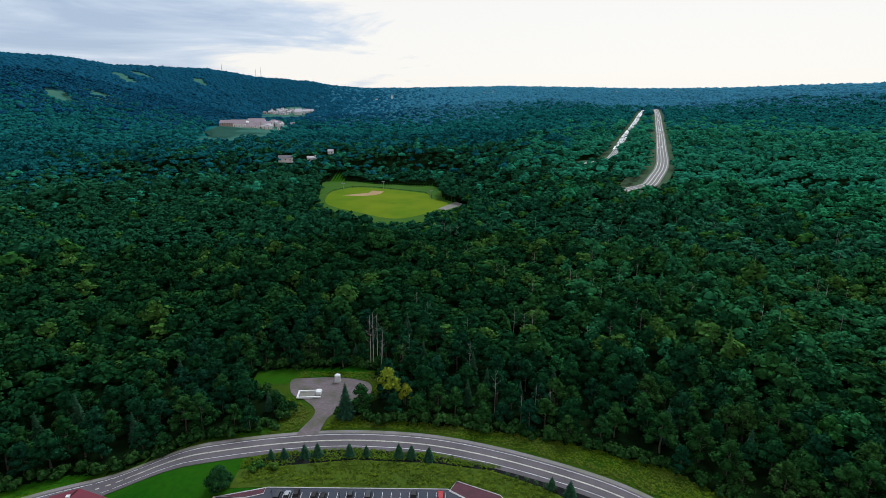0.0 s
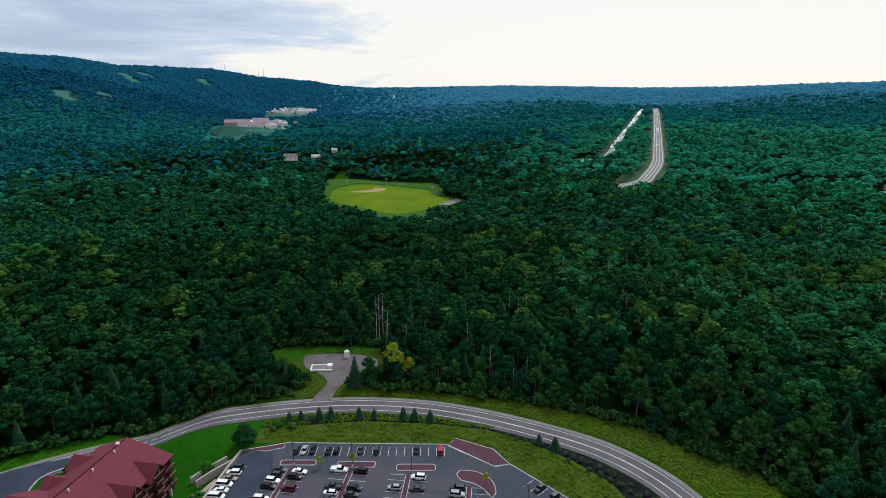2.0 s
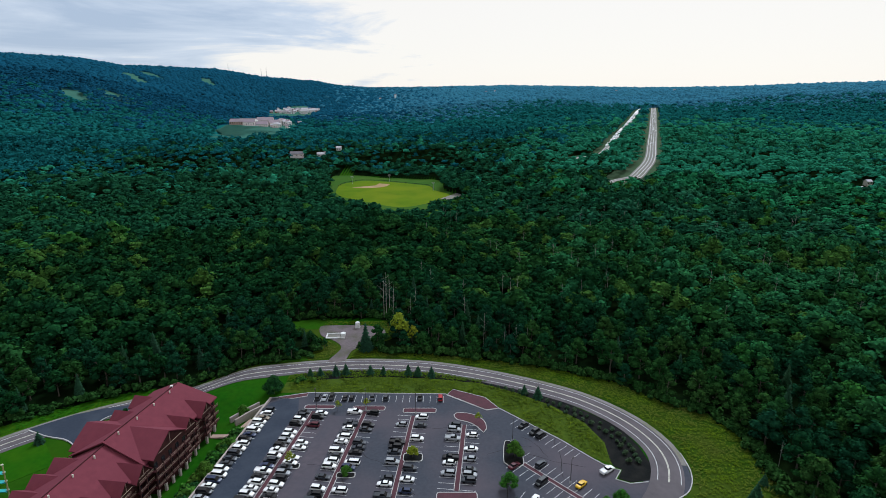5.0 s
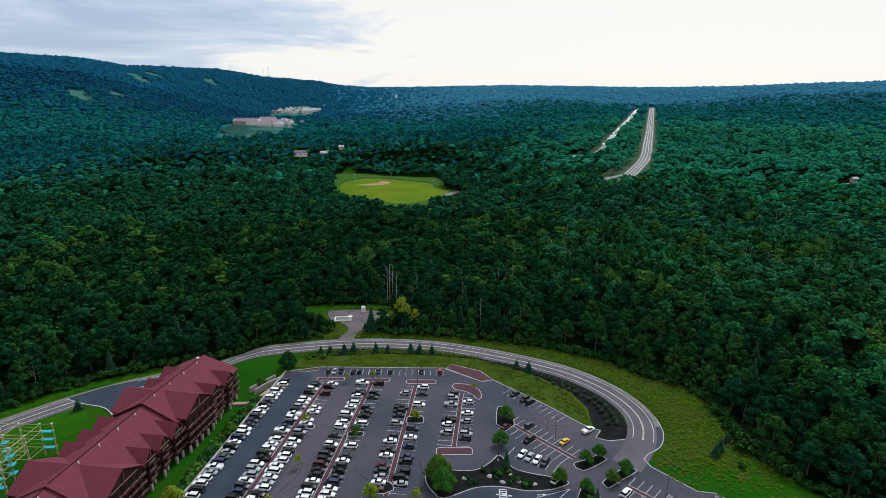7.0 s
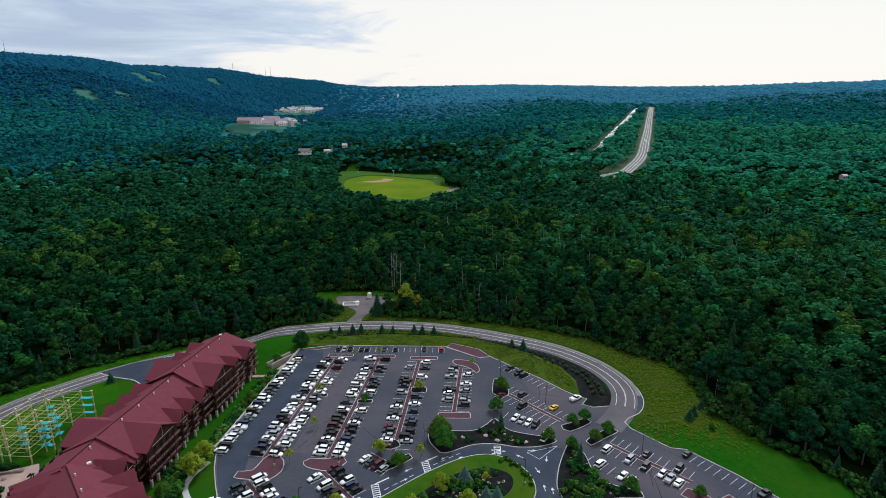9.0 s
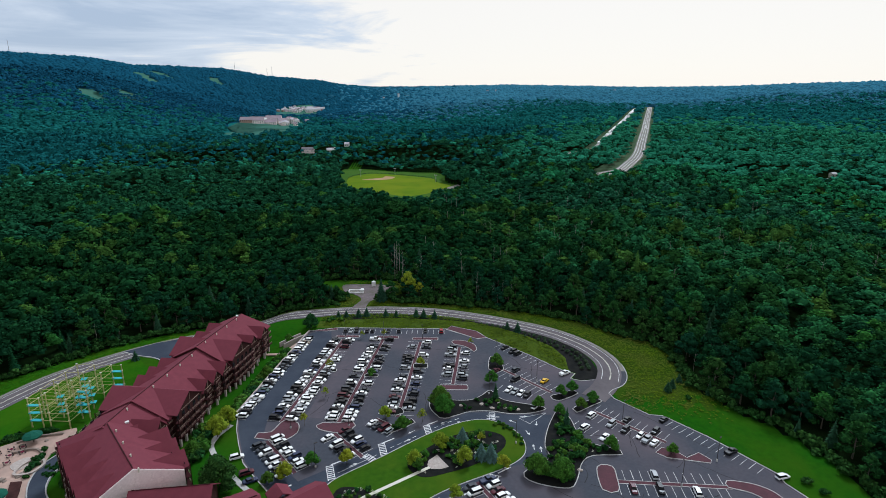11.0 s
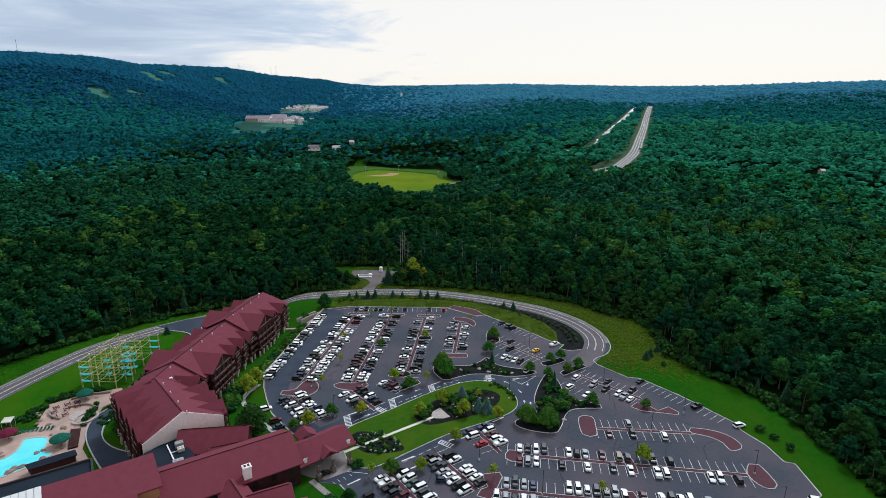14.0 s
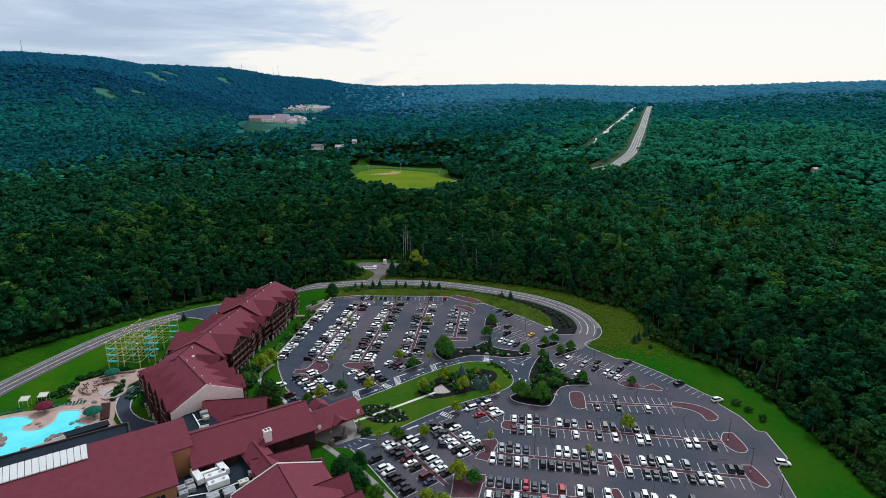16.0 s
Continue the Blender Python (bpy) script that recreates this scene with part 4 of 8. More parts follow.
painted("line", (-18.2, 42.0), (-5.2, 53.6))
painted("line", (-31, 4.4), (-24, 3.4))
for a, b in (((-30, 36.4), (-28, 38)), ((-27, 40.4), (-25, 42)), ((-9.5, 57), (-11.5, 55.4)), ((-13, 50), (-11, 51.6)), ((2.4, 63.2), (0.4, 61.8)), ((5, 61.2), (7, 62.8)), ((28, 62.4), (26.4, 63.6)),
             ((31, 57.4), (32, 55)), ((32.4, 46), (32.4, 48.6)), ((34.6, 44.8), (34.8, 47.4)), ((36, 63.4), (35.4, 61)), ((30, 66.6), (32.4, 66.6)), ((27.6, 38), (29.6, 39.6)), ((2, 21), (4, 22.6)), ((-15, 7), (-17, 5.6))):
    painted("arrow", a, b)
for a, b in (((29.6, 65.4), (40.6, 69.2)), ((40.6, 69.2), (33.2, 61.8)), ((33.2, 61.8), (29.6, 65.4))):
    painted("line", a, b)
for x, y in ((17.4, 66.8), (19.2, 66.6), (21, 66.2), (17.4, 64.9), (19.2, 64.7)):
    painted("bar", (x, y), (x + 1.2, y - 0.1))
painted("bar", (18.6, 33.4), (23, 36.6))
painted("bar", (-29.6, -2), (-26, 0.8))
painted("bar", (-13.6, 9.8), (-9.6, 12.6))
painted("bar", (6.6, 22.8), (10.4, 25.4))
for a, b in (((-14, 3.6), (-11, 5.6)), ((-10.4, 6), (-8, 7.8)), ((-7.2, 8.4), (-4.6, 10.4)), ((9, 30.6), (11.6, 32.4)), ((12.4, 33), (14.6, 34.6))):
    painted("bar", a, b)

# retaining wall along the lot's west edge
bm = bmesh.new()
ribbon(bm, np.array([(-68.6, 145.5), (-70.6, 130), (-73.4, 107), (-75.1, 93), (-77.5, 73), (-78.6, 66)]), -0.35, 0.35, lambda x, y: 0.75, 3.6)
wall = part("retaining_wall", bm, M_STONE)
tagged(wall, "long pale stone retaining wall beside parked cars", "retaining wall", kind="structure")
bm = bmesh.new()
ribbon(bm, np.array([(-84, 123), (-78, 122.5), (-74.5, 125), (-71.4, 131)]), -1.0, 1.0, lambda x, y: -2.2 + 2.2 * min(1, max(0, (x + 80) / 9)), 0.6)
steps = part("entrance_walk", bm, M_DECK)
tagged(steps, "pinkish stepped walk between hotel and lot", "path", kind="structure")
bm = bmesh.new()
for k in (-1.6, 1.6):
    ribbon(bm, np.array([(-79, 131), (-75.5, 136), (-71, 141)]), k - 0.3, k + 0.3, lambda x, y: -0.2 + 0.9 * min(1, max(0, (x + 80) / 9)), 3.0)
step_walls = part("step_walls", bm, M_STONE)
tagged(step_walls, "low pale stone walls beside garden steps", "wall", kind="structure")

# ---- hotel wing ----


def gable_roof(bm, a, b, half, eave, ridge, over=0.8, thick=0.35, hip=(0.0, 0.0)):
    """A pitched roof along the line a to b: two slopes with thickness, optionally hipped ends."""
    a, b = Vector((*a, 0)), Vector((*b, 0))
    t = (b - a).normalized()
    s = Vector((-t.y, t.x, 0))
    drop = (ridge - eave) / half * over
    e0, e1 = a - t * over, b + t * over
    r0, r1 = a - t * over + t * hip[0], b + t * over - t * hip[1]
    up = Vector((0, 0, 1))

    def v(p, z):
        return bm.verts.new(p + up * z)
    top = [v(e0 + s * (half + over), eave - drop), v(r0, ridge), v(e0 - s * (half + over), eave - drop),
           v(e1 + s * (half + over), eave - drop), v(r1, ridge), v(e1 - s * (half + over), eave - drop)]
    low = [v(e0 + s * (half + over), eave - drop - thick), v(r0, ridge - thick), v(e0 - s * (half + over), eave - drop - thick),
           v(e1 + s * (half + over), eave - drop - thick), v(r1, ridge - thick), v(e1 - s * (half + over), eave - drop - thick)]
    bm.faces.new((top[0], top[1], top[4], top[3]))
    bm.faces.new((top[1], top[2], top[5], top[4]))
    bm.faces.new((low[3], low[4], low[1], low[0]))
    bm.faces.new((low[4], low[5], low[2], low[1]))
    for i, j in ((0, 1), (1, 2), (2, 5), (5, 4), (4, 3), (3, 0)):
        bm.faces.new((top[j], top[i], low[i], low[j]))
    if hip[0] > 0:
        bm.faces.new((top[2], top[1], top[0]))
    if hip[1] > 0:
        bm.faces.new((top[3], top[4], top[5]))
    return t, s


def gable_walls(bm, a, b, half, z0, eave, ridge, gables=(True, True)):
    a, b = Vector((*a, 0)), Vector((*b, 0))
    t = (b - a).normalized()
    s = Vector((-t.y, t.x, 0))
    pts = [a + s * half, a - s * half, b - s * half, b + s * half]
    lo = [bm.verts.new(p + Vector((0, 0, z0))) for p in pts]
    hi = [bm.verts.new(p + Vector((0, 0, eave - 0.3))) for p in pts]
    for i in range(4):
        bm.faces.new((lo[i], lo[(i + 1) % 4], hi[(i + 1) % 4], hi[i]))
    for g, p, i, j in ((gables[0], a, 0, 1), (gables[1], b, 2, 3)):
        if g:
            k = bm.verts.new(p + Vector((0, 0, ridge - 0.3)))
            bm.faces.new((hi[i], hi[j], k))


def beam_mesh(name, x0, x1, y0, y1, z0, z1):
    bm = bmesh.new()
    box(bm, x0, x1, y0, y1, z0, z1)
    me = bpy.data.meshes.new(name)
    bmesh.ops.recalc_face_normals(bm, faces=bm.faces)
    bm.to_mesh(me)
    bm.free()
    return me


hotel = root("hotel_wing")
tagged(hotel, "long hotel wing with maroon roofs, dark balconies and stone base", "hotel")
SEG = [((-96.6, 132.0), (-102.9, 93.5), 12.2, 16.0, (3.0, 0.0)), ((-102.9, 93.5), (-107.8, 52.5), 12.2, 14.8, (0.0, 0.0)), ((-115.6, 46.2), (-88.4, 16.4), 12.6, 14.3, (10.5, 0.0)), ((-108.1, 54.0), (-109.3, 37.6), 12.3, 14.05, (0.0, 0.0))]
WIN = beam_mesh("window", -0.75, 0.75, -0.06, 0.06, -0.95, 0.95)
WIN.materials.append(M_GLASS)
SLABM = beam_mesh("balcony", -1.7, 1.7, 0, 1.3, -0.12, 0.12)
SLABM.materials.append(M_FASCIA)
bmr = bmesh.new()
box(bmr, -1.7, 1.7, 1.22, 1.3, 1.0, 1.1)
box(bmr, -1.7, 1.7, 1.24, 1.28, 0.55, 0.62)
for k in range(8):
    box(bmr, -1.68 + k * 0.475, -1.64 + k * 0.475, 1.25, 1.28, 0.1, 1.02)
RAILM = bpy.data.meshes.new("balcony_rail")
bmr.to_mesh(RAILM)
bmr.free()
RAILM.materials.append(M_RAIL)
PIER = beam_mesh("stone_pier", -0.38, 0.38, 0.7, 1.42, -1.0, 2.1)
PIER.materials.append(M_STONE)
POST = beam_mesh("balcony_post", -0.12, 0.12, 1.1, 1.34, 0.0, 9.2)
POST.materials.append(M_WOOD)
GABLES = {16.0: [(8.5, False), (18.5, False), (29.8, True)], 14.8: [(4.0, False), (11.8, False), (18.9, False), (31.8, True)], 14.05: [(9.5, False)]}
for a, b, half, ridge, hip in SEG:
    eave = ridge - 6.2
    bm = bmesh.new()
    t, s = gable_roof(bm, a, b, half, eave, ridge, hip=hip)
    part("roof", bm, M_ROOF, hotel, "maroon shingle roof")
    bm = bmesh.new()
    gable_walls(bm, a, b, half, -7.0, eave, ridge, (hip[0] == 0, True))
    part("wall", bm, M_WOOD, hotel, "dark brown log siding")
    # ridge cap and vents
    A, B = Vector((*a, ridge)), Vector((*b, ridge))
    bm = bmesh.new()
    tube(bm, A + t * hip[0] + Vector((0, 0, -0.02)), B + Vector((0, 0, -0.02)), 0.2, 0.2, 6)
    part("ridge_cap", bm, M_FASCIA, hotel, "dark ridge cap")
    long = (B - A).length
    for k in range(int(long / 9)):
        p = A + t * (6 + hip[0] + 8.5 * k) + s * (1.2)
        bm = bmesh.new()
        tube(bm, p + Vector((0, 0, -1.2)), p + Vector((0, 0, 0.22)), 0.24, 0.24, 8)
        part("roof_vent", bm, M_CREAM, hotel, "small pale roof vent")
    # cross gables on both sides: a broad one near the south end, pointed small ones north of it
    for side in (1, -1):
        out = s * side
        east = side * s.x > 0
        gables = GABLES.get(ridge) or [((k + 0.5) * long / 5, False) for k in range(1, 5)]
        if ridge == 14.05 and not east:
            gables = []
        for along, big in gables:
            low_wing = half > 12.4
            gw = 3.3 if low_wing else 8.2 if big else 3.5
            at = A + t * along
            reach = half + (2.1 if east else 1.0 if low_wing else 0.8 if ridge > 15.5 else 1.4 if not big else 1.6) + (0.5 if big else 0)
            gr = ridge - ((2.9 if east else 1.9) if low_wing else 0.7 if big else 3.1 if ridge > 14.5 else 1.6)
            ge = gr - (4.7 if big else 3.6 if east or low_wing else 2.6)
            p0 = at + out * (half * (0.3 if low_wing else 0.1 if big else 0.42))
            p1 = at + out * reach
            bm = bmesh.new()
            gable_roof(bm, p0.xy, p1.xy, gw, ge, gr, over=0.5, thick=0.25)
            part("gable_roof", bm, M_ROOF, hotel, "maroon cross gable")
            bm = bmesh.new()
            gable_walls(bm, (at + out * (half - 1)).xy, p1.xy, gw - 0.3, ge - 1.6 if east and not big else -6.5, ge, gr)
            part("gable_wall", bm, M_WOOD, hotel, "dark timber gable front")
            if east:
                f = p1 + out * 0.32
                for k2 in (-1, 1):
                    bm = bmesh.new()
                    tube(bm, Vector((f.x, f.y, gr - 0.5)), Vector((f.x, f.y, ge - 0.4)) + t * gw * k2, 0.13, 0.13, 4)
                    part("rake_board", bm, M_FASCIA, hotel, "dark timber rake board")
                bm = bmesh.new()
                tube(bm, Vector((f.x, f.y, ge + 0.2)) - t * gw * 0.7, Vector((f.x, f.y, ge + 0.2)) + t * gw * 0.7, 0.1, 0.1, 4)
                tube(bm, Vector((f.x, f.y, ge + 0.2)), Vector((f.x, f.y, gr - 0.6)), 0.1, 0.1, 4)
                part("gable_truss", bm, M_RAIL, hotel, "weathered timber truss")
        # storeys of windows, balconies and posts
        bays = int(long / 3.3)
        yaw = math.degrees(math.atan2(t.y, t.x)) + (0 if side > 0 else 180)
        for i in range(bays):
            q = A + t * ((i + 0.5) * long / bays) + out * (half + 0.08)
            here = (i + 0.5) * long / bays
            bulge = max([((2.6 if big else 1.3) if east else 0.6 if half > 12.4 else (2.1 if ridge < 15 else 1.3) if big else 0.9) for along, big in gables if abs(here - along) < (7.8 if big else 3.0)], default=0.0)
            q = q + out * bulge
            for fl in range(3):
                z = 0.6 + 2.9 * fl
                share("window", WIN, hotel, pose(q.x, q.y, z + 1.3, 0, 0, yaw))
                if east or fl > 0:
                    balc = share("balcony", SLABM, hotel, pose(q.x, q.y, z, 0, 0, yaw))
                    share("rail", RAILM, balc, pose(0, 0, 0))
            share("stone_pier", PIER, hotel, pose(q.x + t.x * 1.65, q.y + t.y * 1.65, -2.0 if east else -5.6, 0, 0, yaw))
            share("balcony_post", POST, hotel, pose(q.x + t.x * 1.65, q.y + t.y * 1.65, -1.0, 0, 0, yaw))
# pale south gable and a white cupola vent
a, b, half, ridge, hip = SEG[2]
tv = (Vector(b) - Vector(a)).normalized()
bm = bmesh.new()
e = Vector((*b, 0)) + Vector((*tv, 0)) * 0.75
sv = Vector((-tv.y, tv.x, 0))
for k0, k1 in ((0.0, 0.35),):
    f0 = [e + sv * 13.2 + Vector((0, 0, 7.6)), e + Vector((0, 0, 14.3)), e - sv * 13.2 + Vector((0, 0, 7.6)), e - sv * 13.2 + Vector((0, 0, -4)), e + sv * 13.2 + Vector((0, 0, -4))]
    front = [bm.verts.new(p + Vector((*tv, 0)) * k1) for p in f0]
    back = [bm.verts.new(p) for p in f0]
    bm.faces.new(front)
    bm.faces.new(back[::-1])
    for i in range(5):
        bm.faces.new((front[i], back[i], back[(i + 1) % 5], front[(i + 1) % 5]))
part("end_gable", bm, M_PALE, hotel, "pale grey clad end gable")
bm = bmesh.new()
box(bm, -0.6, 0.6, -0.5, 0.5, -1.5, 0.2)
part("roof_hatch", bm, M_WHITE, hotel, "white roof hatch", pose(-104.9, 42.8, 12.1, 0, 0, 42))
bm = bmesh.new()
box(bm, -0.45, 0.45, -0.45, 0.45, -1.5, 0.45)
part("roof_hatch", bm, M_WHITE, hotel, "white roof hatch", pose(-97.8, 126.4, 16.0, 0, 0, 10))

# ---- main lodge ----
U, V = Vector((0.83, 0.557, 0)), Vector((0.557, -0.83, 0))


def building(name, label, a, b, half, z0, eave, ridge, wall_mat=M_TAN, over=0.8, hip=(0, 0), windows=0, category="building"):
    r = root(name)
    bm = bmesh.new()
    t, s = gable_roof(bm, a, b, half, eave, ridge, over=over, hip=hip)
    part("roof", bm, M_ROOF, r, "maroon shingle roof")
    bm = bmesh.new()
    gable_walls(bm, a, b, half, z0, eave, ridge, (hip[0] == 0, hip[1] == 0))
    part("wall", bm, wall_mat, r)
    bm = bmesh.new()
    tube(bm, (*a, ridge), (*b, ridge), 0.16, 0.16, 6)
    part("ridge_cap", bm, M_FASCIA, r, "dark ridge cap")
    yaw = math.degrees(math.atan2(t.y, t.x))
    long = (Vector(b) - Vector(a)).length
    for i in range(windows):
        p = Vector((*a, 0)) + t * ((i + 0.5) * long / windows) - s * (half + 0.05)
        for z in (2.2, 5.6):
            if z + 1 < eave:
                share("window", WIN, r, pose(p.x, p.y, z, 0, 0, yaw))
    return tagged(r, label, category)


P = Vector((-84, -10.2, 0))
hall = root("water_park_hall")
tagged(hall, "big hall with a wide maroon pitched roof and tan walls", "building")


def uv(u, v, z):
    return P + U * u + V * v + Vector((0, 0, z))


def panel(bm, corners, thick=0.4):
    top = [bm.verts.new(c) for c in corners]
    low = [bm.verts.new(c - Vector((0, 0, thick))) for c in corners]
    n = len(top)
    bm.faces.new(top)
    bm.faces.new(low[::-1])
    for i in range(n):
        bm.faces.new((top[i], low[i], low[(i + 1) % n], top[(i + 1) % n]))


bm = bmesh.new()
panel(bm, [uv(-90, 0, 17), uv(0, 0, 17), uv(0.6, 11.6, 13.2), uv(-5.6, 11.6, 13.2), uv(-5.6, 23, 9.4), uv(-90, 23, 9.4)])
part("roof", bm, M_ROOF, hall, "wide maroon shingle roof")
bm = bmesh.new()
for quad in ([(-90, 0.3), (-0.3, 0.3)], [(-0.3, 0.3), (-0.3, 11)], [(-0.3, 11), (-6.4, 11)], [(-6.4, 11), (-6.4, 22.2)], [(-6.4, 22.2), (-90, 22.2)], [(-90, 22.2), (-90, 0.3)]):
    (u0, v0), (u1, v1) = quad
    z = lambda v: 16.5 - 0.33 * v
    vs = [bm.verts.new(p) for p in (uv(u0, v0, -7), uv(u1, v1, -7), uv(u1, v1, z(v1)), uv(u0, v0, z(v0)))]
    bm.faces.new(vs)
part("wall", bm, M_TAN, hall, "tan stucco wall")
for i in range(3):
    p = uv(-10 - i * 1.4, 22.3, 4.5)
    bm = bmesh.new()
    box(bm, -0.55, 0.55, -0.08, 0.08, -2.6, 2.6)
    part("window", bm, M_GLASS, hall, "tall dark window", pose(p.x, p.y, p.z, 0, 0, 33.9))
sky_l = root("ridge_skylight")
tagged(sky_l, "long white translucent skylight along the hall ridge", "skylight")
for i in range(30):
    u1, u0 = -26.5 - i * 1.65, -28.0 - i * 1.65
    bm = bmesh.new()
    panel(bm, [uv(u0, 0.2, 17.35), uv(u1, 0.2, 17.35), uv(u1, 5.4, 15.75), uv(u0, 5.4, 15.75)], 0.3)
    part("glazing_panel", bm, M_WHITE, sky_l)
flat = root("flat_roof_annex")
tagged(flat, "flat black membrane roof annex behind the hall", "building")
bm = bmesh.new()
panel(bm, [uv(-90, -9, 15.2), uv(-15, -9, 15.2), uv(-15, 0, 15.2), uv(-90, 0, 15.2)], 0.5)
part("roof", bm, M_FLAT, flat)
bm = bmesh.new()
panel(bm, [uv(-90, -9, 15.0), uv(-15.2, -9, 15.0), uv(-15.2, 0.2, 15.0), uv(-90, 0.2, 15.0)], 22)
part("wall", bm, M_TAN, flat)
bm = bmesh.new()
for c in ([(-90, -9.1), (-14.8, -9.1), (-14.8, -8.6), (-90, -8.6)], [(-15.3, -8.6), (-14.8, -8.6), (-14.8, 0), (-15.3, 0)]):
    panel(bm, [uv(u, v, 15.8) for u, v in c], 0.9)
part("parapet", bm, M_POLE, flat, "dark metal parapet")

lodge = building("main_lodge", "main lodge hall with a long maroon gable roof", (-81.5, -14.0), (-49.6, 6.8), 10, -2, 8, 13.0, M_WOOD, windows=7)
chim = root("chimney")
tagged(chim, "square pale chimney with dark flues on the roof", "chimney")
bm = bmesh.new()
box(bm, -1.15, 1.15, -0.95, 0.95, -3.4, 1.2)
box(bm, -1.3, 1.3, -1.1, 1.1, 0.75, 1.05)
part("shaft", bm, M_PALE, chim)
for k in (-0.5, 0.5):
    bm = bmesh.new()
    box(bm, k - 0.3, k + 0.3, -0.45, 0.45, 1.1, 1.35)
    part("flue", bm, M_POLE, chim, "dark flue")
chim.matrix_basis = pose(-57.6, -9.2, 10.9, 0, 0, 33.9)
building("north_link", "low linking building with a maroon gable roof", (-87.4, 12.6), (-66.3, 15.6), 6.2, -3, 5.0, 9.5, M_WOOD)
building("north_link", "short maroon roofed link beside the lodge", (-74.8, 5.7), (-60.8, 11.7), 5.0, -3, 4.4, 7.4, M_WOOD)
building("south_link", "low maroon roofed wing on the lodge", (-59.2, -20.0), (-44.4, -12.5), 5.5, -1, 5.0, 8.6, M_WOOD, windows=4)
building("cross_wing", "short maroon cross gable running off the lodge roof", (-61.6, -12.1), (-51.4, -24.4), 3.4, 3.0, 7.2, 9.5, M_WOOD)
building("side_gable", "small low maroon gable wing", (-47.0, -18.8), (-39.0, -16.4), 4.0, -1, 4.0, 6.4, M_WOOD)
building("side_gable", "small maroon gable wing", (-51.8, -27.8), (-38.3, -18.4), 3.4, -1, 5.0, 7.8, M_WOOD)
apex = Vector((-48.4, -28, 0))
far_end = apex + V * 42
se = building("south_lodge", "broad maroon gabled lodge with white roof edges", (apex.x, apex.y), (far_end.x, far_end.y), 12.6, -1, 8, 12.6, M_TAN, over=0.9)
for side in (1, -1):
    bm = bmesh.new()
    e0 = apex - V * 1.0 + Vector((0, 0, 12.75))
    e1 = apex - V * 1.0 + U * side * 13.6 + Vector((0, 0, 7.75))
    tube(bm, e0, e1, 0.26, 0.26, 4)
    part("rake_trim", bm, M_WHITE, se, "white roof edge")
for k in (11, 20, 29):
    c = apex + V * k
    building("lodge_gable", "maroon cross gable on the south lodge", (c + U * 6).xy[:], (c + U * 16.5).xy[:], 3.4, -1, 7.0, 10.2, M_WOOD)

# equipment courts
for nm, corners, z in (("equipment_roof", [(-81.8, -26.8), (-76.3, -19.8), (-62.8, -11.3), (-54.3, -20.8), (-58.8, -29.8), (-59.8, -42.8), (-79.8, -42.8)], 4.8), ("equipment_roof", [(-97, 3), (-93.4, 8.4), (-88.8, 13), (-86, 11), (-78, 2.5), (-80, -6), (-84, -8)], 6.0)):
    bm = bmesh.new()
    slab(bm, corners, z, -4)
    ob = part(nm, bm, M_FLAT)
    tagged(ob, "flat dark roof with air handling equipment", "flat roof", kind="structure")


def hvac(x, y, z, sx, sy, sz, turn, mat=M_WHITE, label="white rooftop air handling unit"):
    r = root("air_handler", pose(x, y, z, 0, 0, turn))
    bm = bmesh.new()
    box(bm, -sx, sx, -sy, sy, 0.25, sz)
    bmesh.ops.bevel(bm, geom=bm.edges[:], offset=0.12, segments=1, affect="EDGES")
    part("casing", bm, mat, r)
    for k in (-0.5, 0.5):
        bm = bmesh.new()
        tube(bm, (k * sx, 0, sz - 0.05), (k * sx, 0, sz + 0.14), min(sx, sy) * 0.42, min(sx, sy) * 0.42, 12)
        part("fan", bm, M_STEEL, r, "round fan cover")
    bm = bmesh.new()
    for k in (-1, 1):
        box(bm, -sx, sx, k * sy * 0.8 - 0.1, k * sy * 0.8 + 0.1, 0, 0.27)
    part("skid", bm, M_STEEL, r)
    return tagged(r, label, "air handler", "rooftop equipment")


def duct(pts, w, z):
    r = root("air_duct")
    for (x0, y0), (x1, y1) in zip(pts[:-1], pts[1:]):
        bm = bmesh.new()
        d = Vector((x1 - x0, y1 - y0, 0))
        box(bm, -w * 0.4, d.length + w * 0.4, -w / 2, w / 2, 0.2, w, pose(x0, y0, z, 0, 0, math.degrees(math.atan2(d.y, d.x))))
        part("duct_section", bm, M_WHITE, r)
    return tagged(r, "bent white sheet metal air duct on the roof", "duct", "rooftop equipment")


hvac(-69.0, -24.4, 4.8, 3.0, 1.2, 2.2, 34)
hvac(-66.8, -27.4, 4.8, 3.0, 1.2, 2.2, 34)
for x, y in ((-75.6, -27.2), (-74.0, -29.6), (-76.8, -29.8), (-75.2, -32)):
    hvac(x, y, 4.8, 1.2, 1.0, 1.7, 34, M_STEEL, "grey steel condenser unit")
hvac(-62.3, -30.8, 4.8, 1.7, 1.5, 1.5, 34, M_STEEL, "grey steel condenser unit")
hvac(-66.3, -32.8, 4.8, 1.7, 1.5, 1.5, 34, M_STEEL, "grey steel condenser unit")
hvac(-58.8, -22.6, 4.8, 0.8, 0.7, 1.8, 34, M_STEEL, "small grey steel fan unit")
hvac(-59.8, -26.2, 4.8, 1.5, 1.0, 1.2, 34, M_CREAM, "small cream rooftop air unit")
hvac(-86.4, 8.6, 6.0, 1.3, 0.9, 1.6, 34, M_STEEL, "grey steel condenser unit")
hvac(-84.6, 6.0, 6.0, 1.0, 0.9, 1.4, 34, M_CREAM, "small cream rooftop air unit")
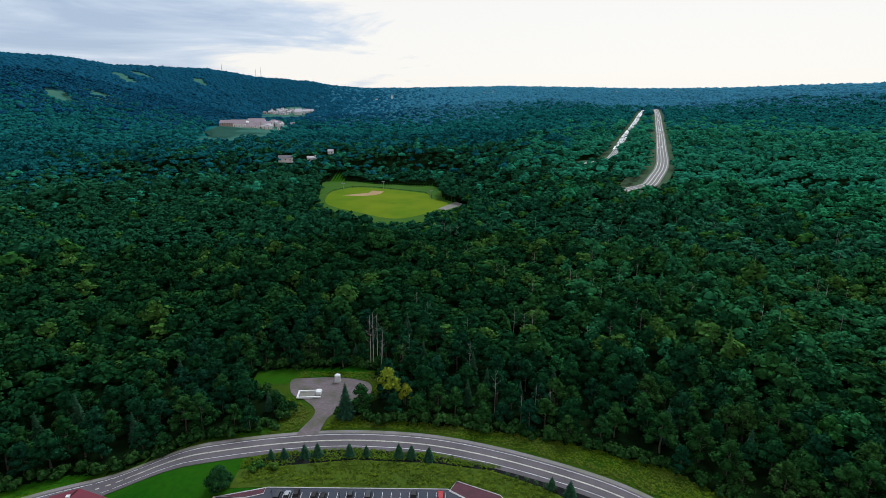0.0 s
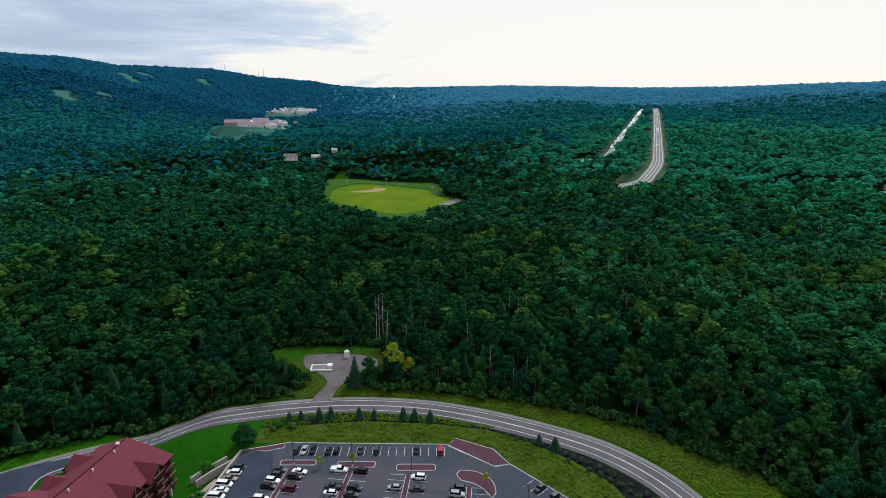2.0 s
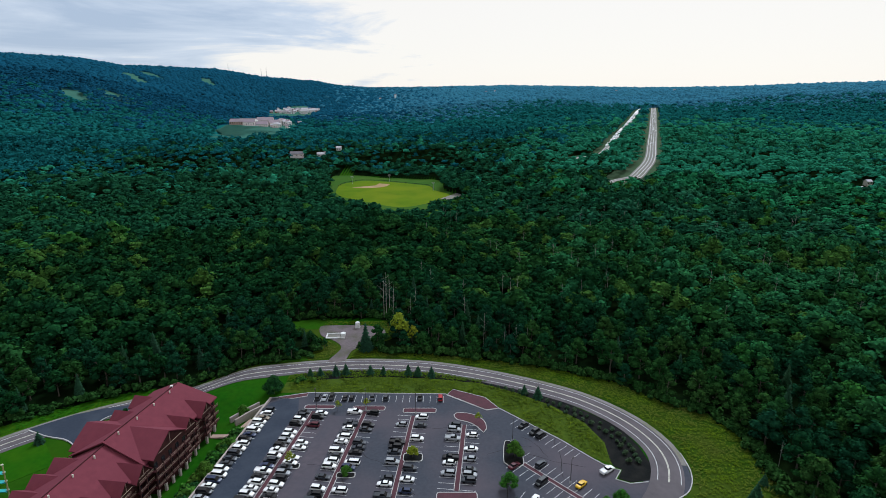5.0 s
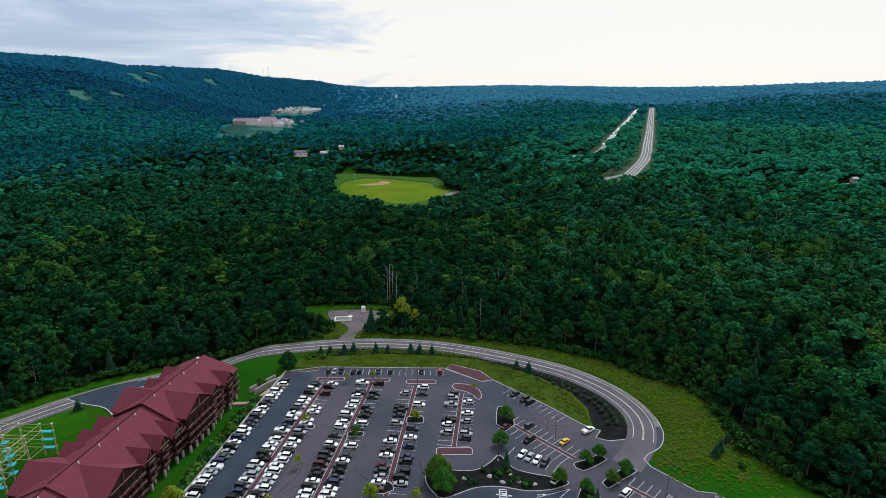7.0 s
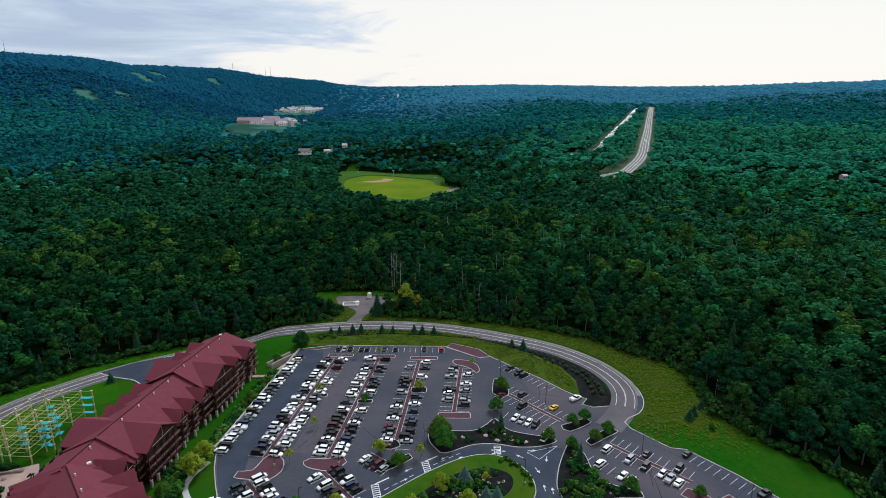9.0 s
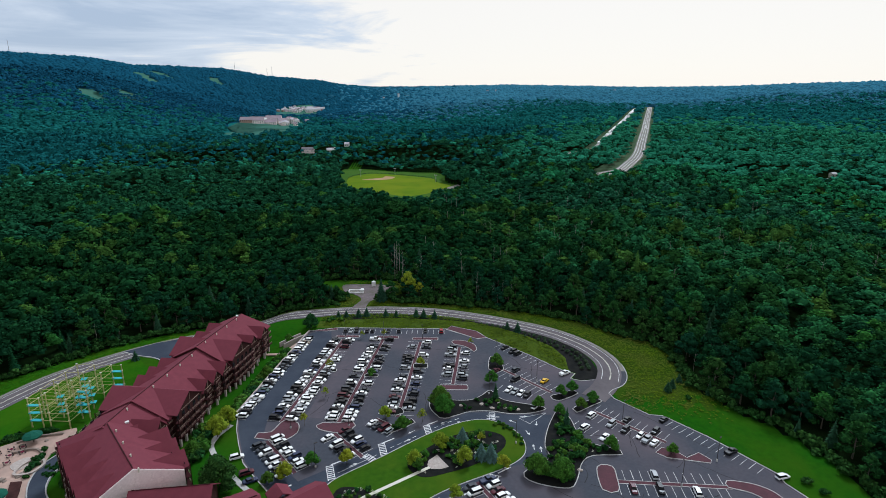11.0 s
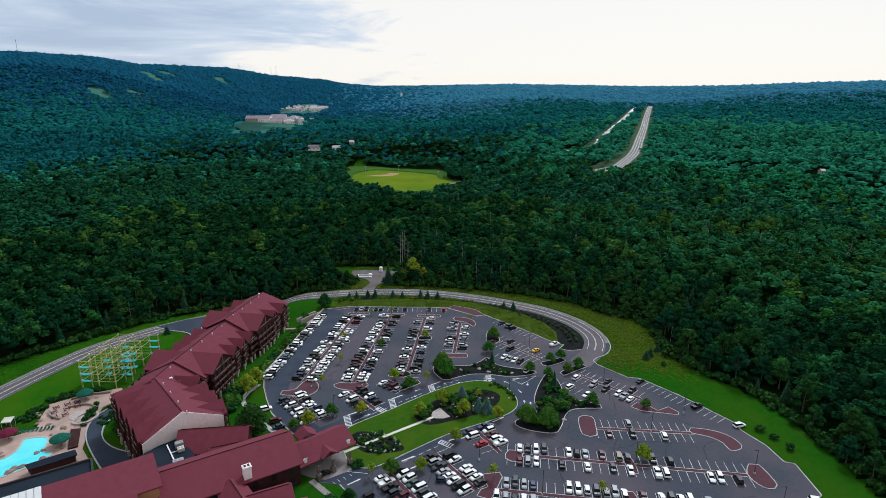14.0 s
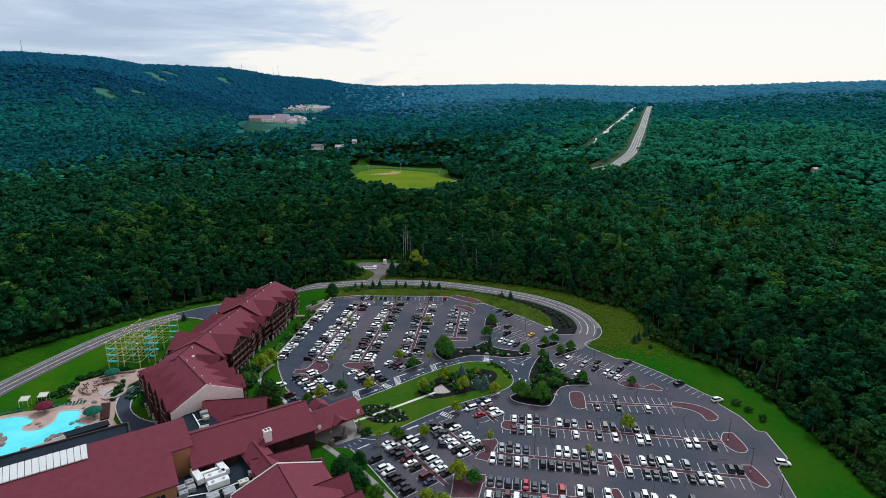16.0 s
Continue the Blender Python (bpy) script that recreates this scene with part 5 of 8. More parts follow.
hvac(-83.0, 0.6, 6.0, 1.6, 0.8, 0.8, 34, M_STEEL, "low grey steel roof hatch unit")
duct([(-76.2, -22.6), (-72.6, -26.6)], 2.0, 5.0)
duct([(-74.4, -24.6), (-68.5, -20.4)], 1.0, 5.6)
duct([(-70.4, -18.6), (-66.8, -22.2)], 2.0, 5.0)
duct([(-77.8, -33.4), (-67.8, -30.4), (-59.8, -25.0)], 0.35, 4.8)
duct([(-70.8, -27.0), (-64.8, -35.8)], 0.35, 4.8)
duct([(-63.6, -28.2), (-60.4, -34.2)], 0.3, 4.8)
duct([(-90.4, 8.6), (-83.4, -0.4)], 0.4, 6.0)
duct([(-87.4, 4.6), (-84.6, 6.4)], 0.3, 6.0)
duct([(-85.6, -2.6), (-81.6, 0.6)], 0.35, 6.0)

# entrance canopy
porch = root("entrance_canopy")
tagged(porch, "entrance canopy with a maroon gable roof on stone piers", "canopy")
bm = bmesh.new()
gable_roof(bm, (-48.8, 4.8), (-34, 17.4), 6.2, 5.2, 8.6, over=0.7)
part("roof", bm, M_ROOF, porch)
bm = bmesh.new()
gable_roof(bm, (-45.3, 14.7), (-48.3, 18.6), 3.0, 5.6, 7.4, over=0.4)
part("gable_roof", bm, M_ROOF, porch)
bm = bmesh.new()
gable_roof(bm, (-40.4, 10.2), (-36.2, 5.4), 2.6, 5.4, 7.0, over=0.3)
part("gable_roof", bm, M_ROOF, porch)
for x, y in ((-39, 0.4), (-30.4, 7.8), (-35.2, 4.2), (-38.3, 20.6), (-46.3, 13), (-42.3, 17)):
    bm = bmesh.new()
    box(bm, -0.7, 0.7, -0.7, 0.7, 0, 2.2)
    box(bm, -0.3, 0.3, -0.3, 0.3, 2.2, 5.0)
    part("pier", bm, M_FIELDSTONE, porch, "stone pier with timber post", pose(x, y, 0, 0, 0, 40))
for x, y, z in ((-43.0, 0.9, 6.3), (-31.2, 11.0, 6.3)):
    bm = bmesh.new()
    for k, (dx, dz, rr) in enumerate(((0, 0, 0.62), (-0.6, 0.7, 0.24), (-0.2, 0.9, 0.24), (0.35, 0.8, 0.24))):
        tube(bm, (dx, -0.1, dz), (dx, 0.1, dz), rr, rr, 10)
    part("emblem", bm, M_WHITE, porch, "plain white round emblem", pose(x, y, z, 0, 0, 40))
bm = bmesh.new()
slab(bm, [(-47.8, 3.8), (-41.9, 1.4), (-37.0, 0.2), (-29.5, 5.1), (-31.4, 12.4), (-36.4, 17.2), (-39.8, 14.7)], 0.05, -0.2)
pf = part("canopy_paving", bm, M_PAVE)
tagged(pf, "pale paved drop-off under the canopy", "paving", kind="structure")
bm = bmesh.new()
ribbon(bm, curve_pts([(-41.4, -0.2), (-33.8, -7.3), (-25.3, -15.3), (-15.8, -26.8), (-7.8, -38.8)], 2), -1.0, 1.0, lambda x, y: 0.12, 0.3)
sw = part("sidewalk", bm, M_PAVE)
tagged(sw, "grey concrete sidewalk beside the lodge", "sidewalk", kind="structure")

bm = bmesh.new()
ribbon(bm, curve_pts([(-77.4, 60), (-79.0, 56.1), (-80.0, 53.0), (-79.9, 47.8), (-76.9, 42.6), (-70.3, 35.1), (-65.8, 30.5), (-58.0, 23.3), (-52, 17.5)], 1.5), -0.9, 0.9, lambda x, y: 0.1, 0.3)
tagged(part("garden_path", bm, M_KERB), "curved pale concrete path along the lot", "path", kind="structure")

# ---- pool side ----
POOL_Z = -5.95
bm = bmesh.new()
slab(bm, [(-198.7, 5.4), (-183.7, 21.4), (-168.7, 28.4), (-159.7, 30.4), (-154.7, 35.4), (-158.7, 43.4), (-161.7, 52.4), (-153.7, 59.4), (-139.7, 66.4), (-134.7, 59.4), (-138.7, 50.4), (-134.7, 35.4), (-129.7, 23.4), (-121.7, 15.4), (-121.7, -22.6), (-198.7, -62.6)], POOL_Z + 0.35, POOL_Z - 1)
deck = part("pool_deck", bm, M_DECK)
tagged(deck, "pinkish textured concrete pool deck and terrace", "pool deck", kind="structure")
pool_line = curve_pts([(-183.7, 9.4), (-175.7, 21.4), (-168.7, 25), (-162.7, 23.8), (-159.7, 21.2), (-161.2, 17.8), (-157.7, 15.4), (-153.1, 17.4), (-152.3, 22.8), (-154.1, 28.4), (-147.7, 30), (-144.5, 27), (-142.2, 21.4), (-138.2, 20), (-142.7, 11.4), (-151.7, 2.4), (-161.7, -8.6), (-179.7, -12.6)], 1.2, True)
bm = bmesh.new()
slab(bm, [tuple(p) for p in pool_line], POOL_Z + 0.375, POOL_Z - 0.3)
pool = part("swimming_pool", bm, M_WATER)
tagged(pool, "turquoise freeform outdoor swimming pool", "swimming pool", kind="structure")
bm = bmesh.new()
ribbon(bm, pool_line, -0.3, 0.3, lambda x, y: POOL_Z + 0.47, 0.3, True)
part("pool_coping", bm, M_KERB, pool, "pale coping round the pool")


def rock(x, y, z, size, seed, name="boulder", label="rounded tan decorative boulder", mat=M_ROCK):
    bm = bmesh.new()
    bmesh.ops.create_icosphere(bm, subdivisions=2, radius=size)
    for v in bm.verts:
        f = 1 + 0.4 * noise.noise(v.co / size * 1.3 + Vector((seed, 0, 0)))
        v.co = Vector((v.co.x * f * 1.25, v.co.y * f, max(-0.3 * size, v.co.z * f * 0.6)))
    ob = part(name, bm, mat, at=pose(x, y, z, 0, 0, seed * 40))
    return tagged(ob, label, "boulder", "landscape boulders")


for k, (x, y, sz) in enumerate(((-156.7, 19.9, 1.4), (-154.7, 18.4, 1.0), (-159.7, 19, 0.9), (-139.7, 17.4, 1.8), (-142.7, 21.9, 1.2), (-136.7, 23.4, 1.2), (-145.7, 9.9, 2.0), (-150.7, 3.9, 1.6), (-161.7, 45.4, 1.5), (-156.7, 38.4, 1.2), (-151.7, 33.9, 1.0), (-140.7, 39.4, 1.6), (-143.7, 35.4, 1.0))):
    rock(x, y, POOL_Z + 0.4, sz * 0.62, k, label="tan artificial rockwork by the pool")
for k, (x, y, sz) in enumerate(((-163.6, 8.6, 2.6), (-166.4, 11.0, 2.2), (-161.6, 6.6, 1.9), (-145.4, 11.8, 1.4), (-143.6, 13.0, 1.2))):
    rock(x, y, POOL_Z + 0.2, sz, k + 60, label="large tan artificial rockwork in the pool")
bm = bmesh.new()
ribbon(bm, curve_pts([(-143.7, 43.4), (-140.7, 47.4), (-136.7, 44.4), (-137.7, 39.4), (-142.7, 38.4)], 1, True), -0.4, 0.4, lambda x, y: POOL_Z + 1.0, 1.0, True)
ring_wall = part("terrace_wall", bm, M_STONE)
tagged(ring_wall, "curved pale low terrace wall", "wall", kind="structure")


def umbrella(x, y, mat, colour, rad=3.6, z=POOL_Z + 0.35):
    r = root("pool_umbrella", pose(x, y, z))
    bm = bmesh.new()
    tube(bm, (0, 0, 0), (0, 0, 3.6), 0.09, 0.09, 8)
    part("pole", bm, M_POLE, r)
    bm = bmesh.new()
    rings = []
    for rr, zz in ((rad, 2.5), (rad, 2.9), (rad * 0.72, 3.6), (rad * 0.36, 4.1)):
        rings.append([bm.verts.new((rr * math.cos(i * math.pi / 6), rr * math.sin(i * math.pi / 6), zz - (0.15 if i % 2 else 0))) for i in range(12)])
    for a, b in zip(rings[:-1], rings[1:]):
        for i in range(12):
            bm.faces.new((a[i], a[(i + 1) % 12], b[(i + 1) % 12], b[i]))
    tip = bm.verts.new((0, 0, 4.35))
    for i in range(12):
        bm.faces.new((rings[-1][i], rings[-1][(i + 1) % 12], tip))
    part("canopy", bm, mat, r)
    return tagged(r, f"large round {colour} canvas umbrella by the pool", "umbrella", "pool umbrellas")


umbrella(-138.6, 25.4, M_GREENC, "dark green", 3.4)
umbrella(-149.6, 57.2, M_GREENC, "dark green", 3.2)
umbrella(-160.2, 28.6, M_MAROONC, "maroon", 3.3)
for x, y in ((-171.2, 33.0), (-165.8, 36.2)):
    r = root("cabana", pose(x, y, POOL_Z + 0.3, 0, 0, 12))
    bm = bmesh.new()
    panel(bm, [Vector(c) for c in ((-1.7, -1.5, 3.0), (1.7, -1.5, 3.0), (1.7, 1.5, 3.6), (-1.7, 1.5, 3.6))], 0.2)
    part("canopy", bm, M_CREAM, r, "cream canvas top")
    for px, py, pz in ((-1.6, -1.4, 2.9), (1.6, -1.4, 2.9), (1.6, 1.4, 3.45), (-1.6, 1.4, 3.45)):
        bm = bmesh.new()
        tube(bm, (px, py, 0), (px, py, pz), 0.08, 0.08, 6)
        part("post", bm, M_WHITE, r)
    tagged(r, "small cabana with a cream canvas roof", "cabana", "pool cabanas")


def lounger(x, y, turn):
    global LOUNGER
    if LOUNGER is None:
        r = root("sun_lounger")
        bm = bmesh.new()
        box(bm, -0.95, 0.4, -0.33, 0.33, 0.3, 0.38)
        part("seat", bm, M_GREENC, r)
        bm = bmesh.new()
        box(bm, 0, 0.75, -0.33, 0.33, 0, 0.08, pose(0.4, 0, 0.3, 0, -35, 0))
        part("backrest", bm, M_GREENC, r)
        bm = bmesh.new()
        box(bm, -0.04, 0.04, -0.04, 0.04, 0, 0.3)
        leg = part("leg", bm, M_WHITE, r, "", pose(-0.8, 0.28, 0))
        for lx, ly in ((-0.8, -0.28), (0.35, 0.28), (0.35, -0.28)):
            share("leg", leg.data, r, pose(lx, ly, 0))
        tagged(r, "green sun lounger on the pool deck", "sun lounger", "loungers by the pool")
        LOUNGER = r
        r.matrix_basis = pose(x, y, POOL_Z + 0.35, 0, 0, turn)
    else:
        copy_thing(LOUNGER, pose(x, y, POOL_Z + 0.35, 0, 0, turn))


LOUNGER = None
for i in range(11):
    lounger(-161.2 + i * 1.25, 32.6 + i * 0.28, 100)
for i in range(9):
    lounger(-180 + i * 1.3, 25.4 + i * 0.55, 95)


def table_set(x, y):
    r = root("terrace_table", pose(x, y, POOL_Z + 0.35))
    bm = bmesh.new()
    tube(bm, (0, 0, 0.68), (0, 0, 0.74), 0.6, 0.6, 10)
    part("tabletop", bm, M_MAROONC, r)
    bm = bmesh.new()
    tube(bm, (0, 0, 0), (0, 0, 0.68), 0.06, 0.06, 6)
    part("pedestal", bm, M_POLE, r)
    for k in range(4):
        bm = bmesh.new()
        box(bm, 0.85, 1.3, -0.22, 0.22, 0.38, 0.46, pose(0, 0, 0, 0, 0, 90 * k))
        box(bm, 1.24, 1.3, -0.22, 0.22, 0.46, 0.9, pose(0, 0, 0, 0, 0, 90 * k))
        part("stool", bm, M_POLE, r)
    tagged(r, "round terrace table with dark seats", "table", "terrace tables")


for x, y in ((-156.7, 49.4), (-153.7, 51.9), (-151.7, 48.4), (-155.2, 45.9), (-150.7, 53.4), (-148.7, 50.4), (-152.7, 42.4), (-149.7, 44.4)):
    table_set(x, y)

bm = bmesh.new()
slab(bm, [(-141, 34.5), (-137.6, 35), (-131.6, 24), (-134.2, 22.4)], POOL_Z + 0.9, POOL_Z)
td = part("timber_deck", bm, M_WOOD)
tagged(td, "raised dark timber deck beside the pool", "deck", kind="structure")
for k, (x, y, sz) in enumerate(((-160, 44, 1.3), (-157, 40.5, 1.1), (-152, 38, 1.3), (-149, 36.5, 1.0), (-145, 36, 1.5), (-141, 38, 1.4), (-139.5, 42, 1.2), (-139, 46, 1.3), (-150, 50.5, 0.9), (-152.5, 55, 1.0), (-145.5, 58, 1.0), (-143, 62.5, 1.1), (-140, 30, 1.2), (-144, 20.5, 1.3), (-146.5, 31.5, 1.0))):
    rock(x, y, POOL_Z + 0.35, sz * 0.7, k + 30, label="tan artificial rockwork by the terrace")
for pts in ([(-152, 50), (-146, 52.5), (-141, 50)], [(-155, 56), (-150, 60), (-142, 62)], [(-158, 47), (-155, 43.5), (-150, 41.5)]):
    bm = bmesh.new()
    ribbon(bm, curve_pts(pts, 1.2), -0.3, 0.3, lambda x, y: POOL_Z + 1.1, 1.2)
    tw = part("terrace_wall", bm, M_ROCK)
    tagged(tw, "low tan stone terrace wall", "wall", kind="structure")
bm = bmesh.new()
slab(bm, [tuple(p) for p in curve_pts([(-148, 44), (-145.5, 48), (-141.5, 46.4), (-141.8, 42.2), (-145, 41)], 1, True)], POOL_Z + 0.5, POOL_Z)
sp = part("splash_pad", bm, M_STONE)
tagged(sp, "pale round splash pad on the terrace", "splash pad", kind="structure")

# service drive behind the hotel
bm = bmesh.new()
OUTER = curve_pts([(-126, 70), (-133.3, 56.2), (-136, 49), (-137.3, 43), (-135.4, 35.3), (-130.9, 27.8), (-123.6, 19.6), (-112, 8)], 2)
INNER = curve_pts([(-122, 66), (-128.5, 52), (-130, 44.5), (-130.2, 38), (-127.4, 31.5), (-122.8, 26.6), (-116.5, 22.9), (-104, 19)], 2)
slab(bm, [tuple(p) for p in OUTER] + [tuple(p) for p in INNER[::-1]], -5.5, -6.3)
sd = part("service_drive", bm, M_NEW)
tagged(sd, "curved dark asphalt service drive", "driveway", kind="structure")
for line in (OUTER, INNER):
    bm = bmesh.new()
    ribbon(bm, line, -0.2, 0.2, lambda x, y: -5.32, 0.8)
    part("kerb", bm, M_KERB, sd, "pale concrete kerb")
hut = root("pool_hut")
bm = bmesh.new()
slab(bm, [(-140.2, 10.2), (-134.0, 15.2), (-128.7, 18.8), (-126.2, 16.0), (-130.9, 12.1), (-137.1, 7.7)], -2.8, -3.2)
part("roof", bm, M_FLAT, hut, "flat dark roof")
bm = bmesh.new()
slab(bm, [(-139.4, 10.2), (-134.0, 14.6), (-128.8, 18.1), (-126.9, 16.0), (-130.9, 12.7), (-136.9, 8.4)], -3.2, -6)
part("wall", bm, M_WOOD, hut, "dark timber wall")
tagged(hut, "low pool hut with a flat dark roof", "hut")

# ---- ropes course ----
ropes = root("ropes_course")
tagged(ropes, "tall yellow timber ropes course with turquoise platforms", "ropes course")
ROPE_POLES = {f"{i}{j}": (-157.2 + 7.6 * i + 0.25 * j, 67.2 + 7.0 * j - 0.4 * i, 9.0 if (i, j) in ((1, 0), (1, 1)) else 6.6) for i in range(3) for j in range(5)}
ROPE_POLES.update(sw=(-152.8, 67.2, 6.6), se=(-138.4, 73.0, 6.6), ne=(-136.8, 94.6, 6.6))
bm = bmesh.new()
tube(bm, (0, 0, 0), (0, 0, 1.0), 0.26, 0.2, 7)
POLEM = bpy.data.meshes.new("course_pole")
bm.to_mesh(POLEM)
bm.free()
POLEM.materials.append(M_TIMBER)
PLAT = beam_mesh("platform", -1.1, 1.1, -1.1, 1.1, -0.12, 0.12)
PLAT.materials.append(M_TEAL)
bm = bmesh.new()
tube(bm, (0, 0, -0.12), (0, 0, 0.12), 0.42, 0.38, 10)
CAP = bpy.data.meshes.new("pole_cap")
bm.to_mesh(CAP)
bm.free()
CAP.materials.append(M_CREAM)
DECKS = (-2.9, 0.3, 3.5)
for key, (x, y, top) in ROPE_POLES.items():
    share("pole", POLEM, ropes, pose(x, y, -6.2) @ Matrix.Diagonal((1, 1, top + 6.2, 1)))
    share("pole_cap", CAP, ropes, pose(x, y, top))["label"] = "pale round pole cap"
    for z in DECKS:
        if key in ("21", "22", "13", "11"):
            share("platform", PLAT, ropes, pose(x, y, z, 0, 0, 12))["label"] = "turquoise platform"
        else:
            share("pole_cap", CAP, ropes, pose(x, y, z + 0.4))["label"] = "pale round pole collar"
spans = [(f"{i}{j}", f"{i + di}{j + dj}") for i in range(3) for j in range(5) for di, dj in ((1, 0), (0, 1)) if i + di < 3 and j + dj < 5]
rope_rng = random.Random(11)
for one, two in spans:
    (x0, y0, t0), (x1, y1, t1) = ROPE_POLES[one], ROPE_POLES[two]
    for z in DECKS:
        if rope_rng.random() < 0.2:
            continue
        bm = bmesh.new()
        tube(bm, (x0, y0, z), (x1, y1, z), 0.13, 0.13, 4)
        part("beam", bm, M_TIMBER, ropes)
        bm = bmesh.new()
        tube(bm, (x0, y0, z + 1.5), (x1, y1, z + 1.5), 0.05, 0.05, 4)
        part("hand_line", bm, M_TIMBER, ropes)
    bm = bmesh.new()
    tube(bm, (x0, y0, min(t0, t1) - 0.3), (x1, y1, min(t0, t1) - 0.3), 0.1, 0.1, 4)
    part("beam", bm, M_TIMBER, ropes)
for one, two in (("00", "sw"), ("24", "ne"), ("21", "se")):
    (x0, y0, t0), (x1, y1, t1) = ROPE_POLES[one], ROPE_POLES[two]
    for z in DECKS if two != "se" else (-2.9, 0.3, 3.5, 6.0):
        bm = bmesh.new()
        box(bm, 0, math.hypot(x1 - x0, y1 - y0), -0.75, 0.75, -0.12, 0.12, pose(x0, y0, z, 0, 0, math.degrees(math.atan2(y1 - y0, x1 - x0))))
        part("walkway", bm, M_TEAL, ropes, "turquoise walkway")
    bm = bmesh.new()
    tube(bm, (x0, y0, t0 - 0.2), (x1, y1, t0 - 0.2), 0.1, 0.1, 4)
    part("beam", bm, M_TIMBER, ropes)

# ---- lamps ----


def street_lamp(x, y, turn, z=0.0, high=9.0):
    global LAMP_POST
    if LAMP_POST is None:
        r = root("street_lamp")
        bm = bmesh.new()
        tube(bm, (0, 0, 0.8), (0, 0, high), 0.11, 0.07, 8)
        part("pole", bm, M_POLE, r)
        bm = bmesh.new()
        tube(bm, (0, 0, 0), (0, 0, 0.85), 0.32, 0.28, 10)
        part("base", bm, M_KERB, r, "pale concrete base")
        bm = bmesh.new()
        box(bm, -0.1, 1.1, -0.16, 0.16, high - 0.08, high + 0.1)
        part("lamp_head", bm, M_POLE, r)
        tagged(r, "dark lot lamp post on a concrete base", "lamp post", "lamp posts in the lot")
        LAMP_POST = r
        r.matrix_basis = pose(x, y, z, 0, 0, turn)
    else:
        copy_thing(LAMP_POST, pose(x, y, z, 0, 0, turn))


LAMP_POST = None
for x, y, a in ((25.5, 117, 200), (41, 94.5, 45), (68, 63, 45), (-9.6, 134.4, 270), (-29.2, 137.4, 270), (-48.6, 138, 270), (26.4, 49.5, 180), (75.6, 27.8, 90), (100.5, 4.4, 180), (99.4, -12.6, 180),
                (63.6, 8.6, 90), (30.4, -6.2, 90), (102.2, -24.5, 180), (12.2, 10.6, 60), (-55, 58, 0), (-34, 59.4, 0), (92.5, 40, 45), (-41, 36, 30), (19.6, 83, 0), (41, 33, 0)):
    street_lamp(x, y, a)
join_cars()

# ---- tree shapes ----


def leaf_cloud(rng, count, size, blobs, core=True, n=6, loose=0.26):
    """Many small bent leaf clumps over a cluster of rounded boughs. blobs: centre and radius of each bough."""
    vs, ts = [], []
    if core:
        for c, r in blobs:
            n0 = len(vs)
            for k, (f, g) in enumerate(((0.0, -0.55), (0.72, -0.3), (0.78, 0.25), (0.42, 0.62))):
                if f == 0:
                    vs.append(c + np.array([0, 0, g * r]))
                    continue
                for i in range(n):
                    a = i * 2 * math.pi / n + k * 0.5
                    w = r * f * rng.uniform(0.8, 1.1)
                    vs.append(c + np.array([w * math.cos(a), w * math.sin(a), g * r]))
            vs.append(c + np.array([0, 0, 0.78 * r]))
            for i in range(n):
                j = (i + 1) % n
                ts.append((n0, n0 + 1 + j, n0 + 1 + i))
                for k in range(2):
                    p = n0 + 1 + n * k
                    ts += [(p + i, p + j, p + n + j), (p + i, p + n + j, p + n + i)]
                ts.append((n0 + 1 + 2 * n + i, n0 + 1 + 2 * n + j, n0 + 1 + 3 * n))
    for _ in range(count):
        c, r = blobs[rng.integers(len(blobs))]
        d = rng.normal(size=3)
        d[2] = abs(d[2]) * 0.9 - 0.15
        d /= np.linalg.norm(d)
        p = c + d * r * rng.uniform(0.82, 1.06)
        nrm = d + np.array([0, 0, 0.25]) + rng.normal(size=3) * loose
        nrm /= np.linalg.norm(nrm)
        a = np.cross(nrm, rng.normal(size=3))
        a /= np.linalg.norm(a)
        b = np.cross(nrm, a)
        s = size * rng.uniform(0.65, 1.35)
        n0 = len(vs)
        vs += [p - a * s * 0.6, p + b * s * 0.45 + nrm * s * 0.12, p + a * s * 0.6, p - b * s * 0.45 - nrm * s * 0.12]
        ts += [(n0, n0 + 2, n0 + 1), (n0, n0 + 3, n0 + 2)]
    return np.array(vs), np.array(ts)


def crown_cloud(rng, blobs, n, rings, cards, size, core=1.0):
    """Rounded boughs with an uneven skin and a fringe of loose leaf clumps."""
    vs, ts = [], []
    for c, r in blobs:
        r = r * core
        n0 = len(vs)
        for k, (f, g) in enumerate(rings):
            for i in range(n):
                a = 2 * math.pi * (i + 0.5 * (k % 2)) / n
                w = r * f * rng.uniform(0.84, 1.16)
                vs.append(c + np.array([w * math.cos(a), w * math.sin(a), r * (g + rng.uniform(-0.1, 0.1))]))
        vs.append(c + np.array([rng.uniform(-0.15, 0.15) * r, rng.uniform(-0.15, 0.15) * r, 0.92 * r]))
        m = len(rings)
        for i in range(n):
            j = (i + 1) % n
            for k in range(m - 1):
                p = n0 + n * k
                ts += [(p + i, p + j, p + n + j), (p + i, p + n + j, p + n + i)] if k % 2 else [(p + i, p + j, p + n + i), (p + j, p + n + j, p + n + i)]
            ts.append((n0 + n * (m - 1) + i, n0 + n * (m - 1) + j, n0 + n * m))
    vs, ts = np.array(vs), np.array(ts)
    if cards:
        cv, ct = leaf_cloud(rng, cards, size, blobs, False, 6, 0.55)
        vs, ts = np.concatenate([vs, cv]), np.concatenate([ts, ct + len(vs)])
    return vs, ts


